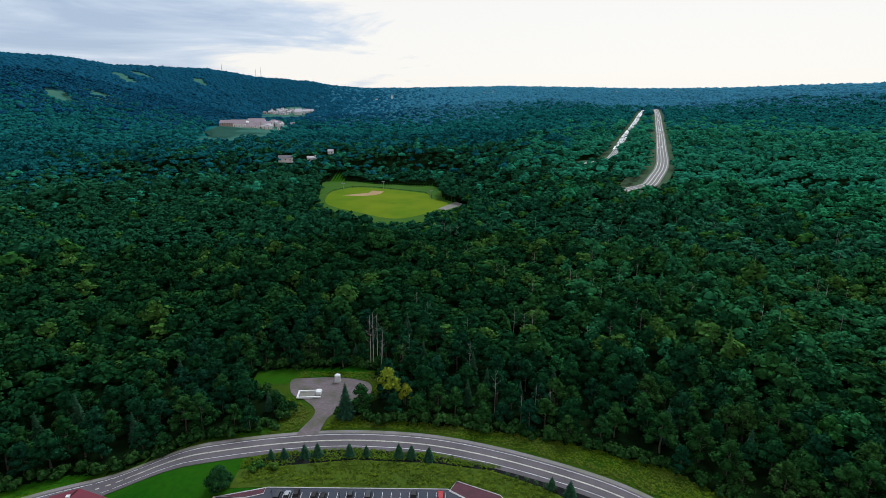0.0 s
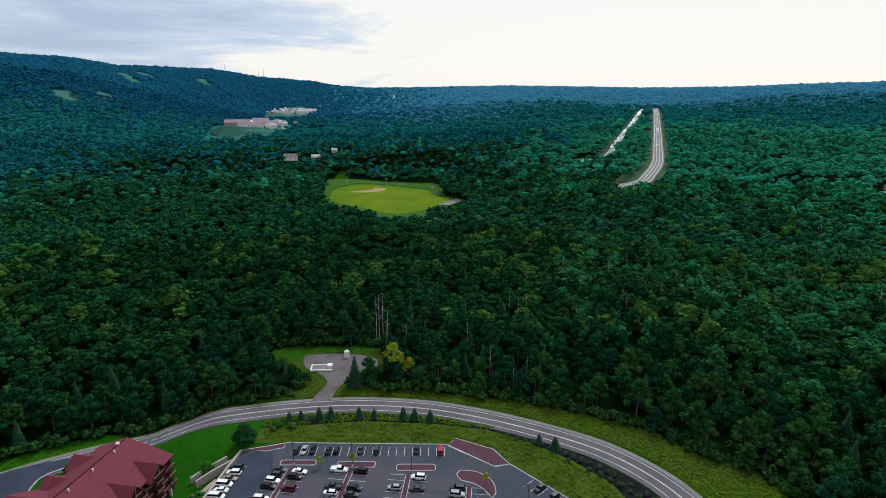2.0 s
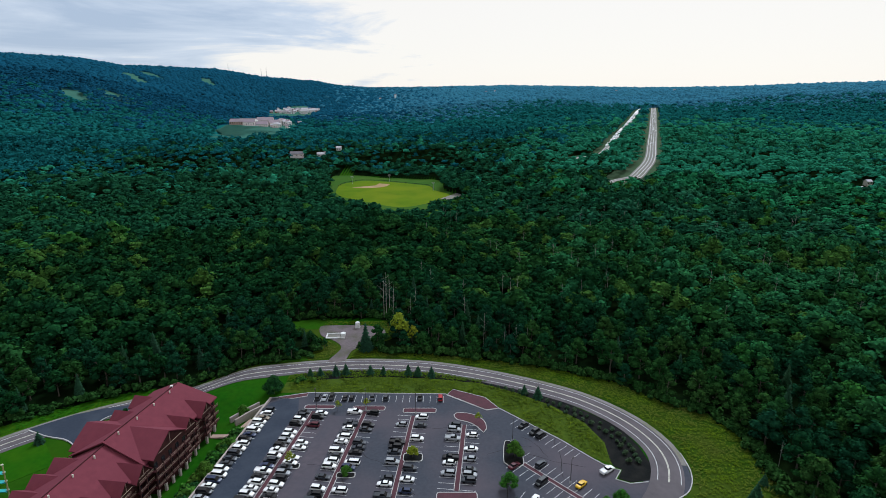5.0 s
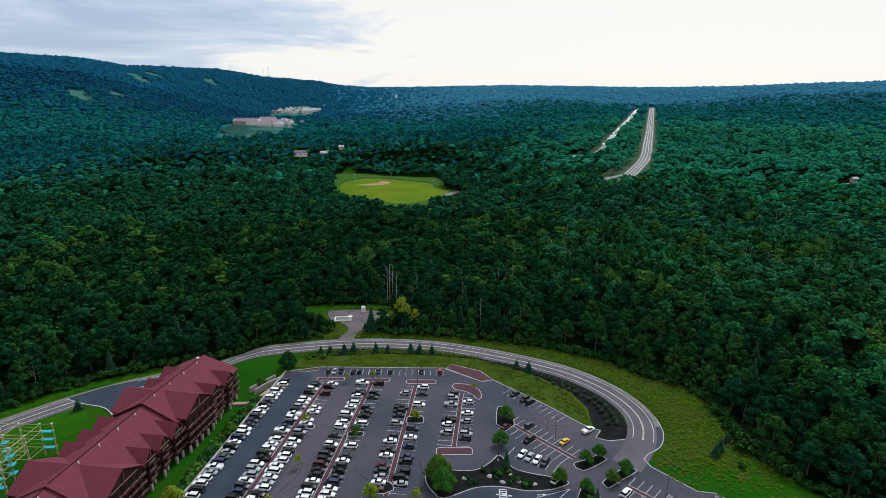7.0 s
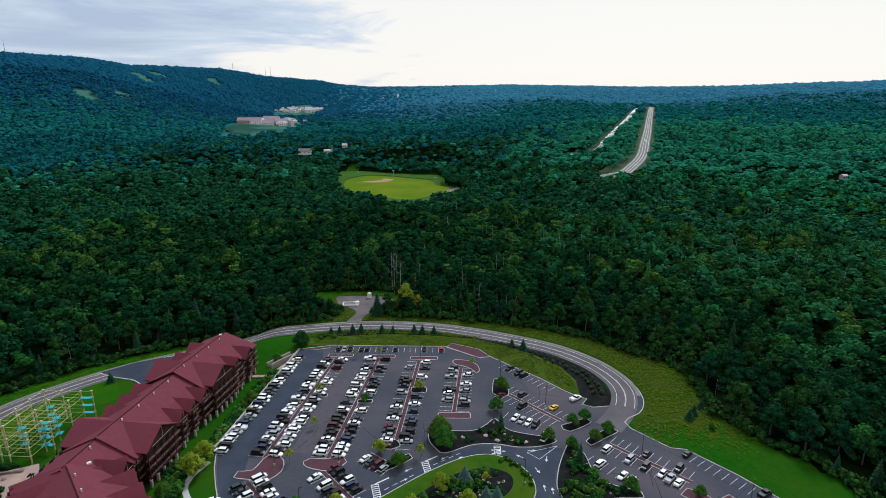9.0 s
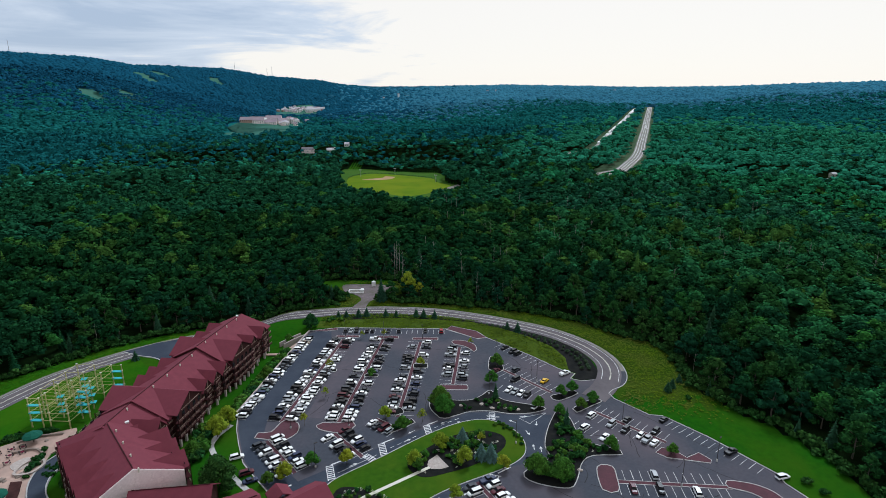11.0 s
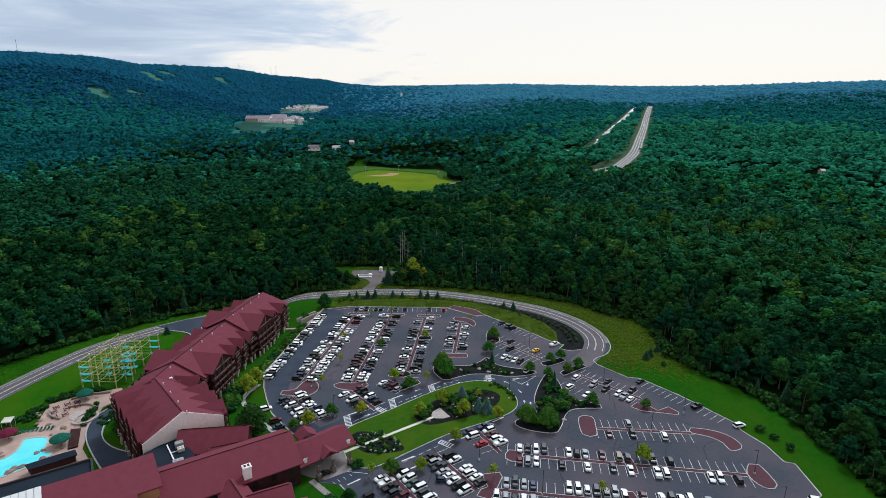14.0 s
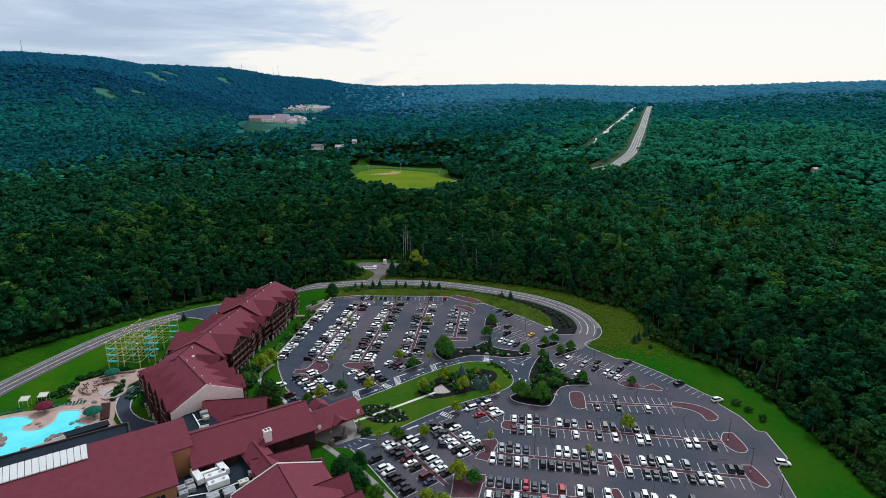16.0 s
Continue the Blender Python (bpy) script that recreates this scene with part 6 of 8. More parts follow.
COARSE = ((0.85, -0.45), (0.98, 0.12), (0.6, 0.66))
ROUGH = ((0.95, -0.4), (0.8, 0.4))


def boughs(rng, n, spread, low, high, rad):
    out = [(np.array([0, 0, high - rad * 0.75]), rad * 0.85)]
    for i in range(n - 1):
        a = i * 2.39996 + rng.uniform(-0.4, 0.4)
        f = math.sqrt((i + 0.7) / n)
        z = high - rad * 0.9 - (high - low - rad) * f ** 1.7 * rng.uniform(0.75, 1.1)
        out.append((np.array([spread * f * math.cos(a), spread * f * math.sin(a), max(low, z)]), rad * rng.uniform(0.7, 1.05)))
    return out


def trunk_mesh(name, rng, high, r0, limbs, mat, reach=2.5):
    bm = bmesh.new()
    p, k = Vector((0, 0, -0.5)), 4
    for i in range(k):
        q = Vector((rng.uniform(-0.15, 0.15), rng.uniform(-0.15, 0.15), high * (i + 1) / k))
        tube(bm, p, q, r0 * (1 - i / k * 0.75), r0 * (1 - (i + 1) / k * 0.75), 6)
        p = q
    for i in range(limbs):
        a = i * 2.4
        z = high * (0.45 + 0.5 * i / max(1, limbs))
        e = Vector((math.cos(a) * reach, math.sin(a) * reach, z + reach * 0.8))
        m = Vector((math.cos(a) * reach * 0.45, math.sin(a) * reach * 0.45, z + reach * 0.25))
        tube(bm, (0, 0, z), m, r0 * 0.34, r0 * 0.22, 5)
        tube(bm, m, e, r0 * 0.22, r0 * 0.08, 4)
    me = bpy.data.meshes.new(name)
    bm.to_mesh(me)
    bm.free()
    me.materials.append(mat)
    return me


def spruce_cloud(rng, high, rad, tiers, per, size):
    vs, ts = [], []
    for k in range(tiers):
        f = k / (tiers - 1)
        z, r = high * (0.08 + 0.88 * f), rad * (1 - f) ** 0.85 + 0.12
        n = max(4, int(per * (1 - f * 0.75)))
        for i in range(n):
            a = 2 * math.pi * (i + rng.uniform(0, 0.8)) / n + k
            e = np.array([math.cos(a), math.sin(a), 0.0])
            tan = np.array([-e[1], e[0], 0.0])
            w = size * rng.uniform(0.7, 1.2) * (0.5 + 0.6 * (1 - f))
            rr = r * rng.uniform(0.8, 1.12)
            n0 = len(vs)
            zz = z + rng.uniform(-0.2, 0.2)
            vs += [e * 0.05 + np.array([0, 0, zz + rr * 0.28]), e * rr * 0.6 + tan * w * 0.5 + np.array([0, 0, zz - 0.02]), e * rr + np.array([0, 0, zz - rr * 0.22]), e * rr * 0.6 - tan * w * 0.5 + np.array([0, 0, zz - 0.02])]
            ts += [(n0, n0 + 1, n0 + 2), (n0, n0 + 2, n0 + 3)]
    n0 = len(vs)
    for i in range(6):
        vs.append(np.array([rad * 0.5 * math.cos(i * 1.047), rad * 0.5 * math.sin(i * 1.047), high * 0.1]))
    vs.append(np.array([0, 0, high]))
    for i in range(6):
        ts.append((n0 + i, n0 + (i + 1) % 6, n0 + 6))
    return np.array(vs), np.array(ts)


trng = np.random.default_rng(5)
KINDS = {}


def tree_kind(key, label, category, leaf_mat, cloud, trunk_h, r0, limbs, reach=2.5, bark=M_BARK, name="tree", group="trees at the forest edge"):
    KINDS[key] = (name, label, category, group, raw_mesh("crown", *cloud, leaf_mat, True) if cloud is not None else None, trunk_mesh("trunk", random.Random(len(KINDS)), trunk_h, r0, limbs, bark, reach))


for k in range(4):
    hi = (15, 17, 13, 16)[k]
    tree_kind(f"oak{k}", "tall broadleaf tree with a dense dark green crown", "tree", M_OAK,
              crown_cloud(trng, boughs(trng, (11, 13, 10, 11)[k], (3.7, 4.3, 3.4, 3.3)[k], 2.0, hi, (2.1, 2.2, 2.0, 2.2)[k]), 6, COARSE, 560, 0.7, 0.8), hi * 0.72, 0.32, 5)
for k in range(2):
    hi = (16, 14)[k]
    tree_kind(f"dark{k}", "tall broadleaf tree with a very dark crown", "tree", M_DEEP, crown_cloud(trng, boughs(trng, 11, 3.8, 2.0, hi, 2.2), 6, COARSE, 480, 0.75, 0.8), hi * 0.72, 0.32, 5)
tree_kind("yellow", "broadleaf tree with a yellow-green crown", "tree", M_LIME, leaf_cloud(trng, 620, 0.75, boughs(trng, 12, 3.4, 3.4, 13, 2.1)), 9, 0.28, 5)
tree_kind("spruce0", "tall dark green spruce tree", "spruce", M_SPRUCE, spruce_cloud(trng, 15, 3.4, 18, 18, 1.5), 12, 0.25, 0, name="spruce_tree")
tree_kind("spruce1", "slender dark green spruce tree", "spruce", M_SPRUCE, spruce_cloud(trng, 12, 2.6, 16, 15, 1.2), 10, 0.2, 0, name="spruce_tree")
tree_kind("pine", "small conical pine on the grass bank", "pine", M_SPRUCE, spruce_cloud(trng, 4.6, 1.9, 12, 15, 1.0), 3, 0.1, 0, name="pine_tree", group="young pines along the road")
tree_kind("blue", "bluish silver spruce in a garden bed", "spruce", M_BLUE, spruce_cloud(trng, 6.0, 2.7, 15, 20, 0.95), 4, 0.14, 0, name="blue_spruce", group="garden spruces")
tree_kind("lot", "young lot tree with a round green crown", "tree", M_FRESH, leaf_cloud(trng, 1000, 0.38, boughs(trng, 10, 1.9, 1.3, 5.4, 1.4)), 3.4, 0.1, 4, 1.1, name="young_tree", group="trees in the parking lot")
tree_kind("lotlime", "young lot tree with a yellow-green crown", "tree", M_LIME, leaf_cloud(trng, 900, 0.38, boughs(trng, 10, 1.9, 1.3, 5.4, 1.4)), 3.4, 0.1, 4, 1.1, name="young_tree", group="trees in the parking lot")
tree_kind("round", "large round-headed tree with a full green crown", "tree", M_FRESH, leaf_cloud(trng, 2400, 0.45, boughs(trng, 16, 3.3, 1.5, 8.6, 2.1)), 5, 0.22, 5, name="shade_tree", group="trees in the parking lot")
tree_kind("dusk", "large round-headed tree with a dark green crown", "tree", M_OAK, leaf_cloud(trng, 2400, 0.45, boughs(trng, 16, 3.3, 1.5, 8.6, 2.1)), 5, 0.22, 5, name="shade_tree", group="trees beside the lodge")
tree_kind("thin", "thin young tree with a sparse light crown", "tree", M_LIME, leaf_cloud(trng, 300, 0.34, boughs(trng, 6, 1.3, 1.8, 5.0, 1.0), False), 4.4, 0.07, 6, 1.2, name="young_tree", group="trees in the parking lot")
tree_kind("dead", "bare bleached dead tree", "dead tree", None, None, 16, 0.13, 7, 2.1, M_DEAD, "dead_tree", "dead trees")
tree_kind("shrub", "rounded dark green garden shrub", "shrub", M_OAK, leaf_cloud(trng, 150, 0.34, boughs(trng, 5, 0.9, 0.5, 1.5, 0.75)), 0.8, 0.05, 3, 0.5, name="shrub", group="garden shrubs")
tree_kind("mound", "rounded grey-green shrub on dark mulch", "shrub", M_SAGE, leaf_cloud(trng, 90, 0.4, boughs(trng, 3, 0.5, 0.5, 1.5, 0.8)), 0.8, 0.05, 3, 0.5, name="low_shrub", group="shrubs on the mulch bank")
tree_kind("garden", "rounded light green garden bush", "shrub", M_FRESH, leaf_cloud(trng, 150, 0.36, boughs(trng, 5, 0.9, 0.5, 1.6, 0.8)), 0.8, 0.05, 3, 0.5, name="garden_bush", group="garden bushes")
tree_kind("flower", "low pale flowering garden plant", "flower", M_CREAM, leaf_cloud(trng, 26, 0.22, boughs(trng, 3, 0.4, 0.25, 0.6, 0.4), False), 0.4, 0.03, 3, 0.3, name="flowering_plant", group="garden flowers")


def plant(key, x, y, size=1.0, turn=None, z=None, tall=None):
    name, label, category, group, crown, trunk = KINDS[key]
    z = float(land(x, y)) if z is None else z
    if key in ("shrub", "garden", "mound", "flower"):
        r = new(name, crown)
        r.matrix_basis = pose(x, y, z - 0.1, 0, 0, (x * 37 + y * 91) % 360) @ Matrix.Diagonal((size, size, size, 1))
        return tagged(r, label, category, group)
    r = root(name)
    r.matrix_basis = pose(x, y, z, 0, 0, turn if turn is not None else (x * 37 + y * 91) % 360) @ Matrix.Diagonal((size, size, tall or size, 1))
    if crown:
        share("crown", crown, r, Matrix())
    share("trunk", trunk, r, Matrix())
    return tagged(r, label, category, group)


# ---- forest ----
EDGE = [(-290, -160), (-256, -60), (-244, 0), (-231, 42), (-218, 74), (-202, 96), (-188, 113), (-177, 128), (-161, 144), (-143, 156.5), (-129, 163), (-112, 166), (-96, 171.5), (-74, 179), (-61, 185), (-59, 195), (-67, 203), (-83, 219), (-79, 229), (-32, 231), (-24, 215), (-26, 204), (-33, 197),
        (-28, 187), (-7, 186), (10, 183), (34, 177), (49, 172), (62, 165.5), (74, 159.5), (83, 150.5), (89, 143), (97, 138.5), (104, 131), (108, 123), (106.5, 110), (106, 97), (108.5, 85), (116.5, 69), (126, 55), (130.5, 41), (133, 22), (134.5, 8), (134, -10), (134, -40), (146, -100), (160, -200)]
FIELD = [(-128, 560), (-166, 790), (-155, 836), (-93, 778), (-10, 764), (2, 742), (4, 660), (36, 600), (26, 548), (-34, 478), (-86, 510)]
HWY_R = curve_pts([(206, 612), (225, 629), (245, 645), (273, 698), (305, 763), (337, 840), (385, 969), (471, 1198), (543, 1394), (684, 1776), (838, 2195)], 12)
HWY_L = curve_pts([(200, 800), (227, 821), (251, 838), (280, 898), (349, 1074), (407, 1218), (523, 1505), (629, 1773), (753, 2087)], 12)
RESORT2 = [(-600, 1440), (-648, 1600), (-655, 1760), (-460, 1760), (-420, 1560), (-396, 1400), (-395, 1090), (-480, 1120)]
TOWN = [(-720, 2270), (-748, 2440), (-650, 2650), (-555, 2590), (-555, 2410), (-600, 2190)]
HOMES = [(-246, 900), (-208, 912), (-186, 965), (484, 578), (505, 596)]
RUNS = [[(-1337, 2419), (-1290, 2365), (-1203, 2269)], [(-1344, 2570), (-1233, 2471)], [(-1138, 1707), (-1045, 1596)], [(-1114, 1883), (-1072, 1839)], [(-1119, 2709), (-1070, 2616)]]


def wooded(x, y, margin=0.0):
    ok = ~inside(x, y, EDGE)
    ok &= ~inside(x, y, FIELD)
    ok &= near_line(x, y, HWY_R) > 14 + 0.003 * y
    ok &= near_line(x, y, HWY_L) > 9 + 0.003 * y
    ok &= near_line(x + 4, y + 26, HWY_R[:14]) > 17
    ok &= near_line(x + 2, y + 24, HWY_L[:8]) > 11
    ok &= ~inside(x, y, RESORT2) & ~inside(x, y, TOWN)
    for hx, hy in HOMES:
        ok &= (np.hypot(x - hx, y - hy) > 13) & ~((np.abs(x - hx * (1 - (hy - y) / hy * 0.9)) < 11) & (y < hy) & (y > hy - 40))
    for line in RUNS:
        ok &= near_line(x, y, line) > 27
    return ok


def scatter(rng, r0, r1, cell, half_angle):
    """Jittered points in a wedge ahead of (0, -120)."""
    xs, ys = [], []
    span = r1 * math.tan(half_angle) + 60
    n = int(2 * span / cell)
    m = int((r1 + 100) / cell)
    X, Y = np.meshgrid(np.arange(n), np.arange(m))
    x = (X + (Y % 2) * 0.5 + rng.uniform(-0.36, 0.36, X.shape)) * cell - span
    y = (Y + rng.uniform(-0.36, 0.36, X.shape)) * cell - 150
    x, y = x.ravel(), y.ravel()
    r = np.hypot(x, y + 120)
    keep = (r >= r0) & (r < r1) & (np.abs(np.arctan2(x, y + 170)) < half_angle)
    return x[keep], y[keep]


rng = np.random.default_rng(21)
HALF = radians(41.5)
# the trees of the forest edge stand singly
x, y = scatter(rng, 0, 780, 9.0, radians(42.5))
ok = wooded(x, y)
x, y = x[ok], y[ok]
de = near_line(x, y, EDGE)
order = np.argsort(de + np.where((x > -190) & (x < 142), 0, 60))
first = order[:270]
rest = order[270:]
pick = random.Random(4)
for i in first:
    f = pick.random()
    right = x[i] > 30
    # Dark copies of the oaks, oftener to the left: dimness set by colour.
    key = ("spruce0" if f < 0.06 else "spruce1" if f < 0.12 else f"dark{pick.randrange(2)}" if pick.random() < (0.75 if x[i] < -60 else 0.6 if x[i] < 75 else 0.4) else f"oak{pick.randrange(4)}")
    s = pick.uniform(0.72, 1.05) * (0.8 if de[i] < 5 else 1.0)
    plant(key, float(x[i]), float(y[i]), s * (1.0 if key[0] == 's' else 1.22), tall=s)
# bushes along the foot of the forest edge
edge_pts = curve_pts(EDGE[3:], 2.6)
out_pts = offset(edge_pts, 1.5)
bx = np.concatenate([edge_pts[:, 0] + rng.uniform(-1.6, 1.6, len(edge_pts)), out_pts[:, 0] + rng.uniform(-1.5, 1.5, len(edge_pts))])
by = np.concatenate([edge_pts[:, 1] + rng.uniform(-1.6, 1.6, len(edge_pts)), out_pts[:, 1] + rng.uniform(-1.5, 1.5, len(edge_pts))])
bk = [leaf_cloud(rng, 46, 0.8, boughs(rng, 3, 1.3, 0.9, 3.4, 1.4)) for _ in range(4)]
bp = np.stack([bx, by, land(bx, by) - 0.3, rng.uniform(0, 6.28, len(bx)), rng.uniform(0.7, 1.5, len(bx)), rng.uniform(0.6, 1.5, len(bx)), rng.integers(0, 4, len(bx))], 1)
tagged(stamp("edge_bushes", M_OAK, bk, bp), "dense green bushes along the forest edge", "bushes", kind="stuff")
plant("spruce0", -36.0, 190.0, 1.2, tall=1.0)
plant("spruce1", -29.5, 197.5, 0.8)
for px, py, s in ((-60, 190.5, 0.5), (-56.5, 192.5, 0.42), (-39, 189, 0.4), (-64, 196, 0.6)):
    plant("oak2", px, py, s)
plant("yellow", -20.5, 200, 1.2)
plant("yellow", -14, 199, 0.72)
for px, py, s in ((-29.8, 229, 1.7), (-31.5, 232, 1.55), (-28.4, 233, 1.5), (-26.0, 231, 1.2), (41, 188, 0.8), (36, 190, 0.85), (112, 103, 0.6), (-176, 140, 0.75), (-6, 196, 0.6), (30, 186, 0.75)):
    plant("dead", px, py, s)

gc = gv[gt].mean(1)
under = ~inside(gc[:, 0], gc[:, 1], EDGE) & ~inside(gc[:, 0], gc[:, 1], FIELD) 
cleared = inside(gc[:, 0], gc[:, 1], RESORT2) | inside(gc[:, 0], gc[:, 1], TOWN)
for line in RUNS:
    cleared |= near_line(gc[:, 0], gc[:, 1], line) < 60
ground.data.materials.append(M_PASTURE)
# Beyond set radii the ground takes the hazed leaf colours, keeping gaps pale.
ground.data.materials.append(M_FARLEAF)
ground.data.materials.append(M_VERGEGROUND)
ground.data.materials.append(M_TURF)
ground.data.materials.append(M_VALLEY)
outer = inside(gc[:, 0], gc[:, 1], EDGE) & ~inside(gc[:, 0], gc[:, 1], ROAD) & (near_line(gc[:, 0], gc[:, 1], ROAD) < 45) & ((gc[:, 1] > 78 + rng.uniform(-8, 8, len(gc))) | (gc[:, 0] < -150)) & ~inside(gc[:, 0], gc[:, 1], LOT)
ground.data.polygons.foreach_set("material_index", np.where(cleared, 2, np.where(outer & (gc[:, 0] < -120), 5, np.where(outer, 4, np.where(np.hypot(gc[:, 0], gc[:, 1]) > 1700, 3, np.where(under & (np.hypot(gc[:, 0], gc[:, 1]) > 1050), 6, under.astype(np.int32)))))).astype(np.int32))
ground.data.update()

# near woods, mid woods and the far hills
SHAPES = ((4, 2.9, 14, 3.0), (5, 3.4, 15, 2.9), (4, 2.8, 15.5, 3.1), (4, 2.8, 13, 3.0), (5, 3.7, 14, 2.8))
near_kinds = [crown_cloud(rng, boughs(rng, n + 1, sp * 1.1, 6.0, hi, rd * 0.95), 4, ROUGH, 105, 1.3, 0.8) for n, sp, hi, rd in SHAPES]
close_kinds = [crown_cloud(rng, boughs(rng, n + 3, sp * 1.1, 4.5, hi, rd * 0.82), 4, ROUGH, 260, 0.85, 0.78) for n, sp, hi, rd in SHAPES] + [spruce_cloud(rng, 15, 3.2, 14, 11, 1.6)]
near_kinds.append(spruce_cloud(rng, 15, 3.2, 12, 9, 2.0))


def grove(name, label, mat, kinds, x, y, wide, tall, weights=None):
    n = len(x)
    if not n:
        return None
    k = rng.choice(len(kinds), n, p=weights)
    s = rng.uniform(0.72, 1.12, n) + 0.35 * (rng.random(n) > 0.8)
    stand = 1 + 0.26 * np.sin(x * 0.031 + 2 * np.sin(y * 0.017)) * np.sin(y * 0.027 + 1.7 * np.sin(x * 0.013))
    p = np.stack([x, y, land(x, y) - 0.3, rng.uniform(0, 6.28, n), wide * s * rng.uniform(0.92, 1.15, n), tall * s * stand, k], 1)
    return tagged(stamp(name, mat, kinds, p, True), label, "forest", kind="stuff")


xn, yn = x[rest], y[rest]
near = np.hypot(xn, yn + 60) < 500
close = np.hypot(xn, yn + 90) < 315
mix = rng.random(len(xn))
patch = 0.5 + 0.5 * np.sin(xn * 0.021 + 1.1) * np.sin(yn * 0.018)
grove_l = smooth((70 - np.hypot(xn + 300, (yn - 300) * 0.7)) / 50)
# More light and sunlit-coloured leaves to the right, dark ones to the left.
light, oak = mix < 0.03 + 0.05 * patch + 0.06 * (xn > 20) + 0.3 * grove_l, mix > 0.76 - 0.10 * (xn > 20)
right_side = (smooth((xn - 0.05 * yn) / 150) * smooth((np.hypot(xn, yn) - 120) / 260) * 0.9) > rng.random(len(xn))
for sel, mat, lab in ((light, M_LIGHT, "light green maples in the forest canopy"), (oak & ~light, M_OAK, "green oaks in the forest canopy"), (~oak & ~light & ~right_side, M_DEEP, "dense dark green forest canopy"), (~oak & ~light & right_side, M_BRIGHT, "forest canopy in a sunlit bright green")):
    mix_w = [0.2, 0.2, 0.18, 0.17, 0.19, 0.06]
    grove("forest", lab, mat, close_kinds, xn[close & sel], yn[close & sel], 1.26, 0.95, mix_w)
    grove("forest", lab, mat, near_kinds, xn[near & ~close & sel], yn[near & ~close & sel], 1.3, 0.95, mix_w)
# side: right-hand trees that get the lit or hazed leaf colours
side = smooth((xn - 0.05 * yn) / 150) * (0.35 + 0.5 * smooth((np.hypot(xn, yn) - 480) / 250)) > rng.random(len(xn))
# lush: nearer part of the slope, which takes the sunlit-coloured leaves
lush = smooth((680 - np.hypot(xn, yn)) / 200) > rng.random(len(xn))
mid_kinds = [crown_cloud(rng, boughs(rng, 4, 3.0, 6.5, hi, 2.9), 4, ROUGH, 48, 1.9, 0.82) for hi in (13, 14, 15, 14, 12.5)]
for sel, mat, lab in ((light, M_LIGHT, "light green maples in the middle woods"), (~light & ~side, M_MID, "dense dark green forest in the valley"), (~light & side & lush, M_BRIGHT, "forest on the rising ground in a sunlit bright green"), (~light & side & ~lush, M_VIVID, "forest on the rising ground, tinted bright green for sun and haze")):
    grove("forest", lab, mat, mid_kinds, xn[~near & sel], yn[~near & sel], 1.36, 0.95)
mid_b = [crown_cloud(rng, boughs(rng, 3, 2.8, 6.5, hi, 3.0), 4, ROUGH, 16, 2.4, 0.86) for hi in (13, 14, 15, 14, 12.5)]
x, y = scatter(rng, 780, 1350, 10.8, HALF)
ok = wooded(x, y)
x, y = x[ok], y[ok]
def haze_bands(x, y):
    """Which leaf tint a tree takes: green near and on the rising ground, bluer towards the hills, to paint distance
    haze.
    """
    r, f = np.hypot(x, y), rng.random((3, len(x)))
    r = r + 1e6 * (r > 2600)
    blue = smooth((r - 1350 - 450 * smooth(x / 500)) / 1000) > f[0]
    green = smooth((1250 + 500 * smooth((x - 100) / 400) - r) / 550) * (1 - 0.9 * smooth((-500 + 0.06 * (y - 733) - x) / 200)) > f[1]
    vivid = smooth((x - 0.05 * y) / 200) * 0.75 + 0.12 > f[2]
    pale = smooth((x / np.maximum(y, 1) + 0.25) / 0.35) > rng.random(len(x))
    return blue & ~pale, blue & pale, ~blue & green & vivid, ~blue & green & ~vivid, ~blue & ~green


WOODS = ((M_FARLEAF, "forest on the valley side, tinted blue-green for haze"), (M_FARPALE, "forest on the low hills, tinted pale blue-green for haze"), (M_VIVID, "forest on the rising ground, tinted bright green for sun and haze"), (M_MID, "rolling dark green forest in the valley"), (M_VALLEY, "forest in the valley, tinted teal for haze"))
for sel, (mat, lab) in zip(haze_bands(x, y), WOODS):
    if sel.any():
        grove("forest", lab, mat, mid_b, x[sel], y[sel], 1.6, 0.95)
far_kinds = [crown_cloud(rng, [(np.array([0, 0, 0.35]), 0.8)], 4, ROUGH, 0, 1) for _ in range(6)]
far_b = [crown_cloud(rng, [(np.array([0, 0, hi - 4.4]), 4.2)], 4, ROUGH, 4, 3.2, 0.95) for hi in (13, 14, 15, 14, 12.5, 13.5)]
x, y = scatter(rng, 1350, 2500, 12.2, HALF)
ok = wooded(x, y)
x, y = x[ok], y[ok]
for sel, (mat, lab) in zip(haze_bands(x, y), WOODS):
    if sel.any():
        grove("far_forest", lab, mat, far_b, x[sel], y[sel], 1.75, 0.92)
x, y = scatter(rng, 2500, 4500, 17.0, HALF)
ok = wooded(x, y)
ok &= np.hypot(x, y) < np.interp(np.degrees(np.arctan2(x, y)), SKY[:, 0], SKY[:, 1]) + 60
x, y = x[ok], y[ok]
for sel, (mat, lab) in zip(haze_bands(x, y)[:2], ((M_FARLEAF, "distant wooded hills, tinted blue-green for haze"), (M_FARPALE, "distant wooded hills, tinted pale blue for haze"))):
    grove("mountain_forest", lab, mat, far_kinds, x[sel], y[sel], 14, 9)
snag = random.Random(31)
for k in range(105):
    px, py = snag.uniform(-30, 330), snag.uniform(185, 520)
    if bool(wooded(np.array([px]), np.array([py]))[0]):
        plant("dead", px, py, snag.uniform(0.95, 1.2))

# ---- far places ----
fz = lambda x, y: float(land(x, y))
bm = bmesh.new()
slab(bm, FIELD, 2.6, -3)
field = part("ball_field", bm, M_ROUGH)
tagged(field, "bright green mown ball field in the woods", "ball field", kind="structure")
bm = bmesh.new()
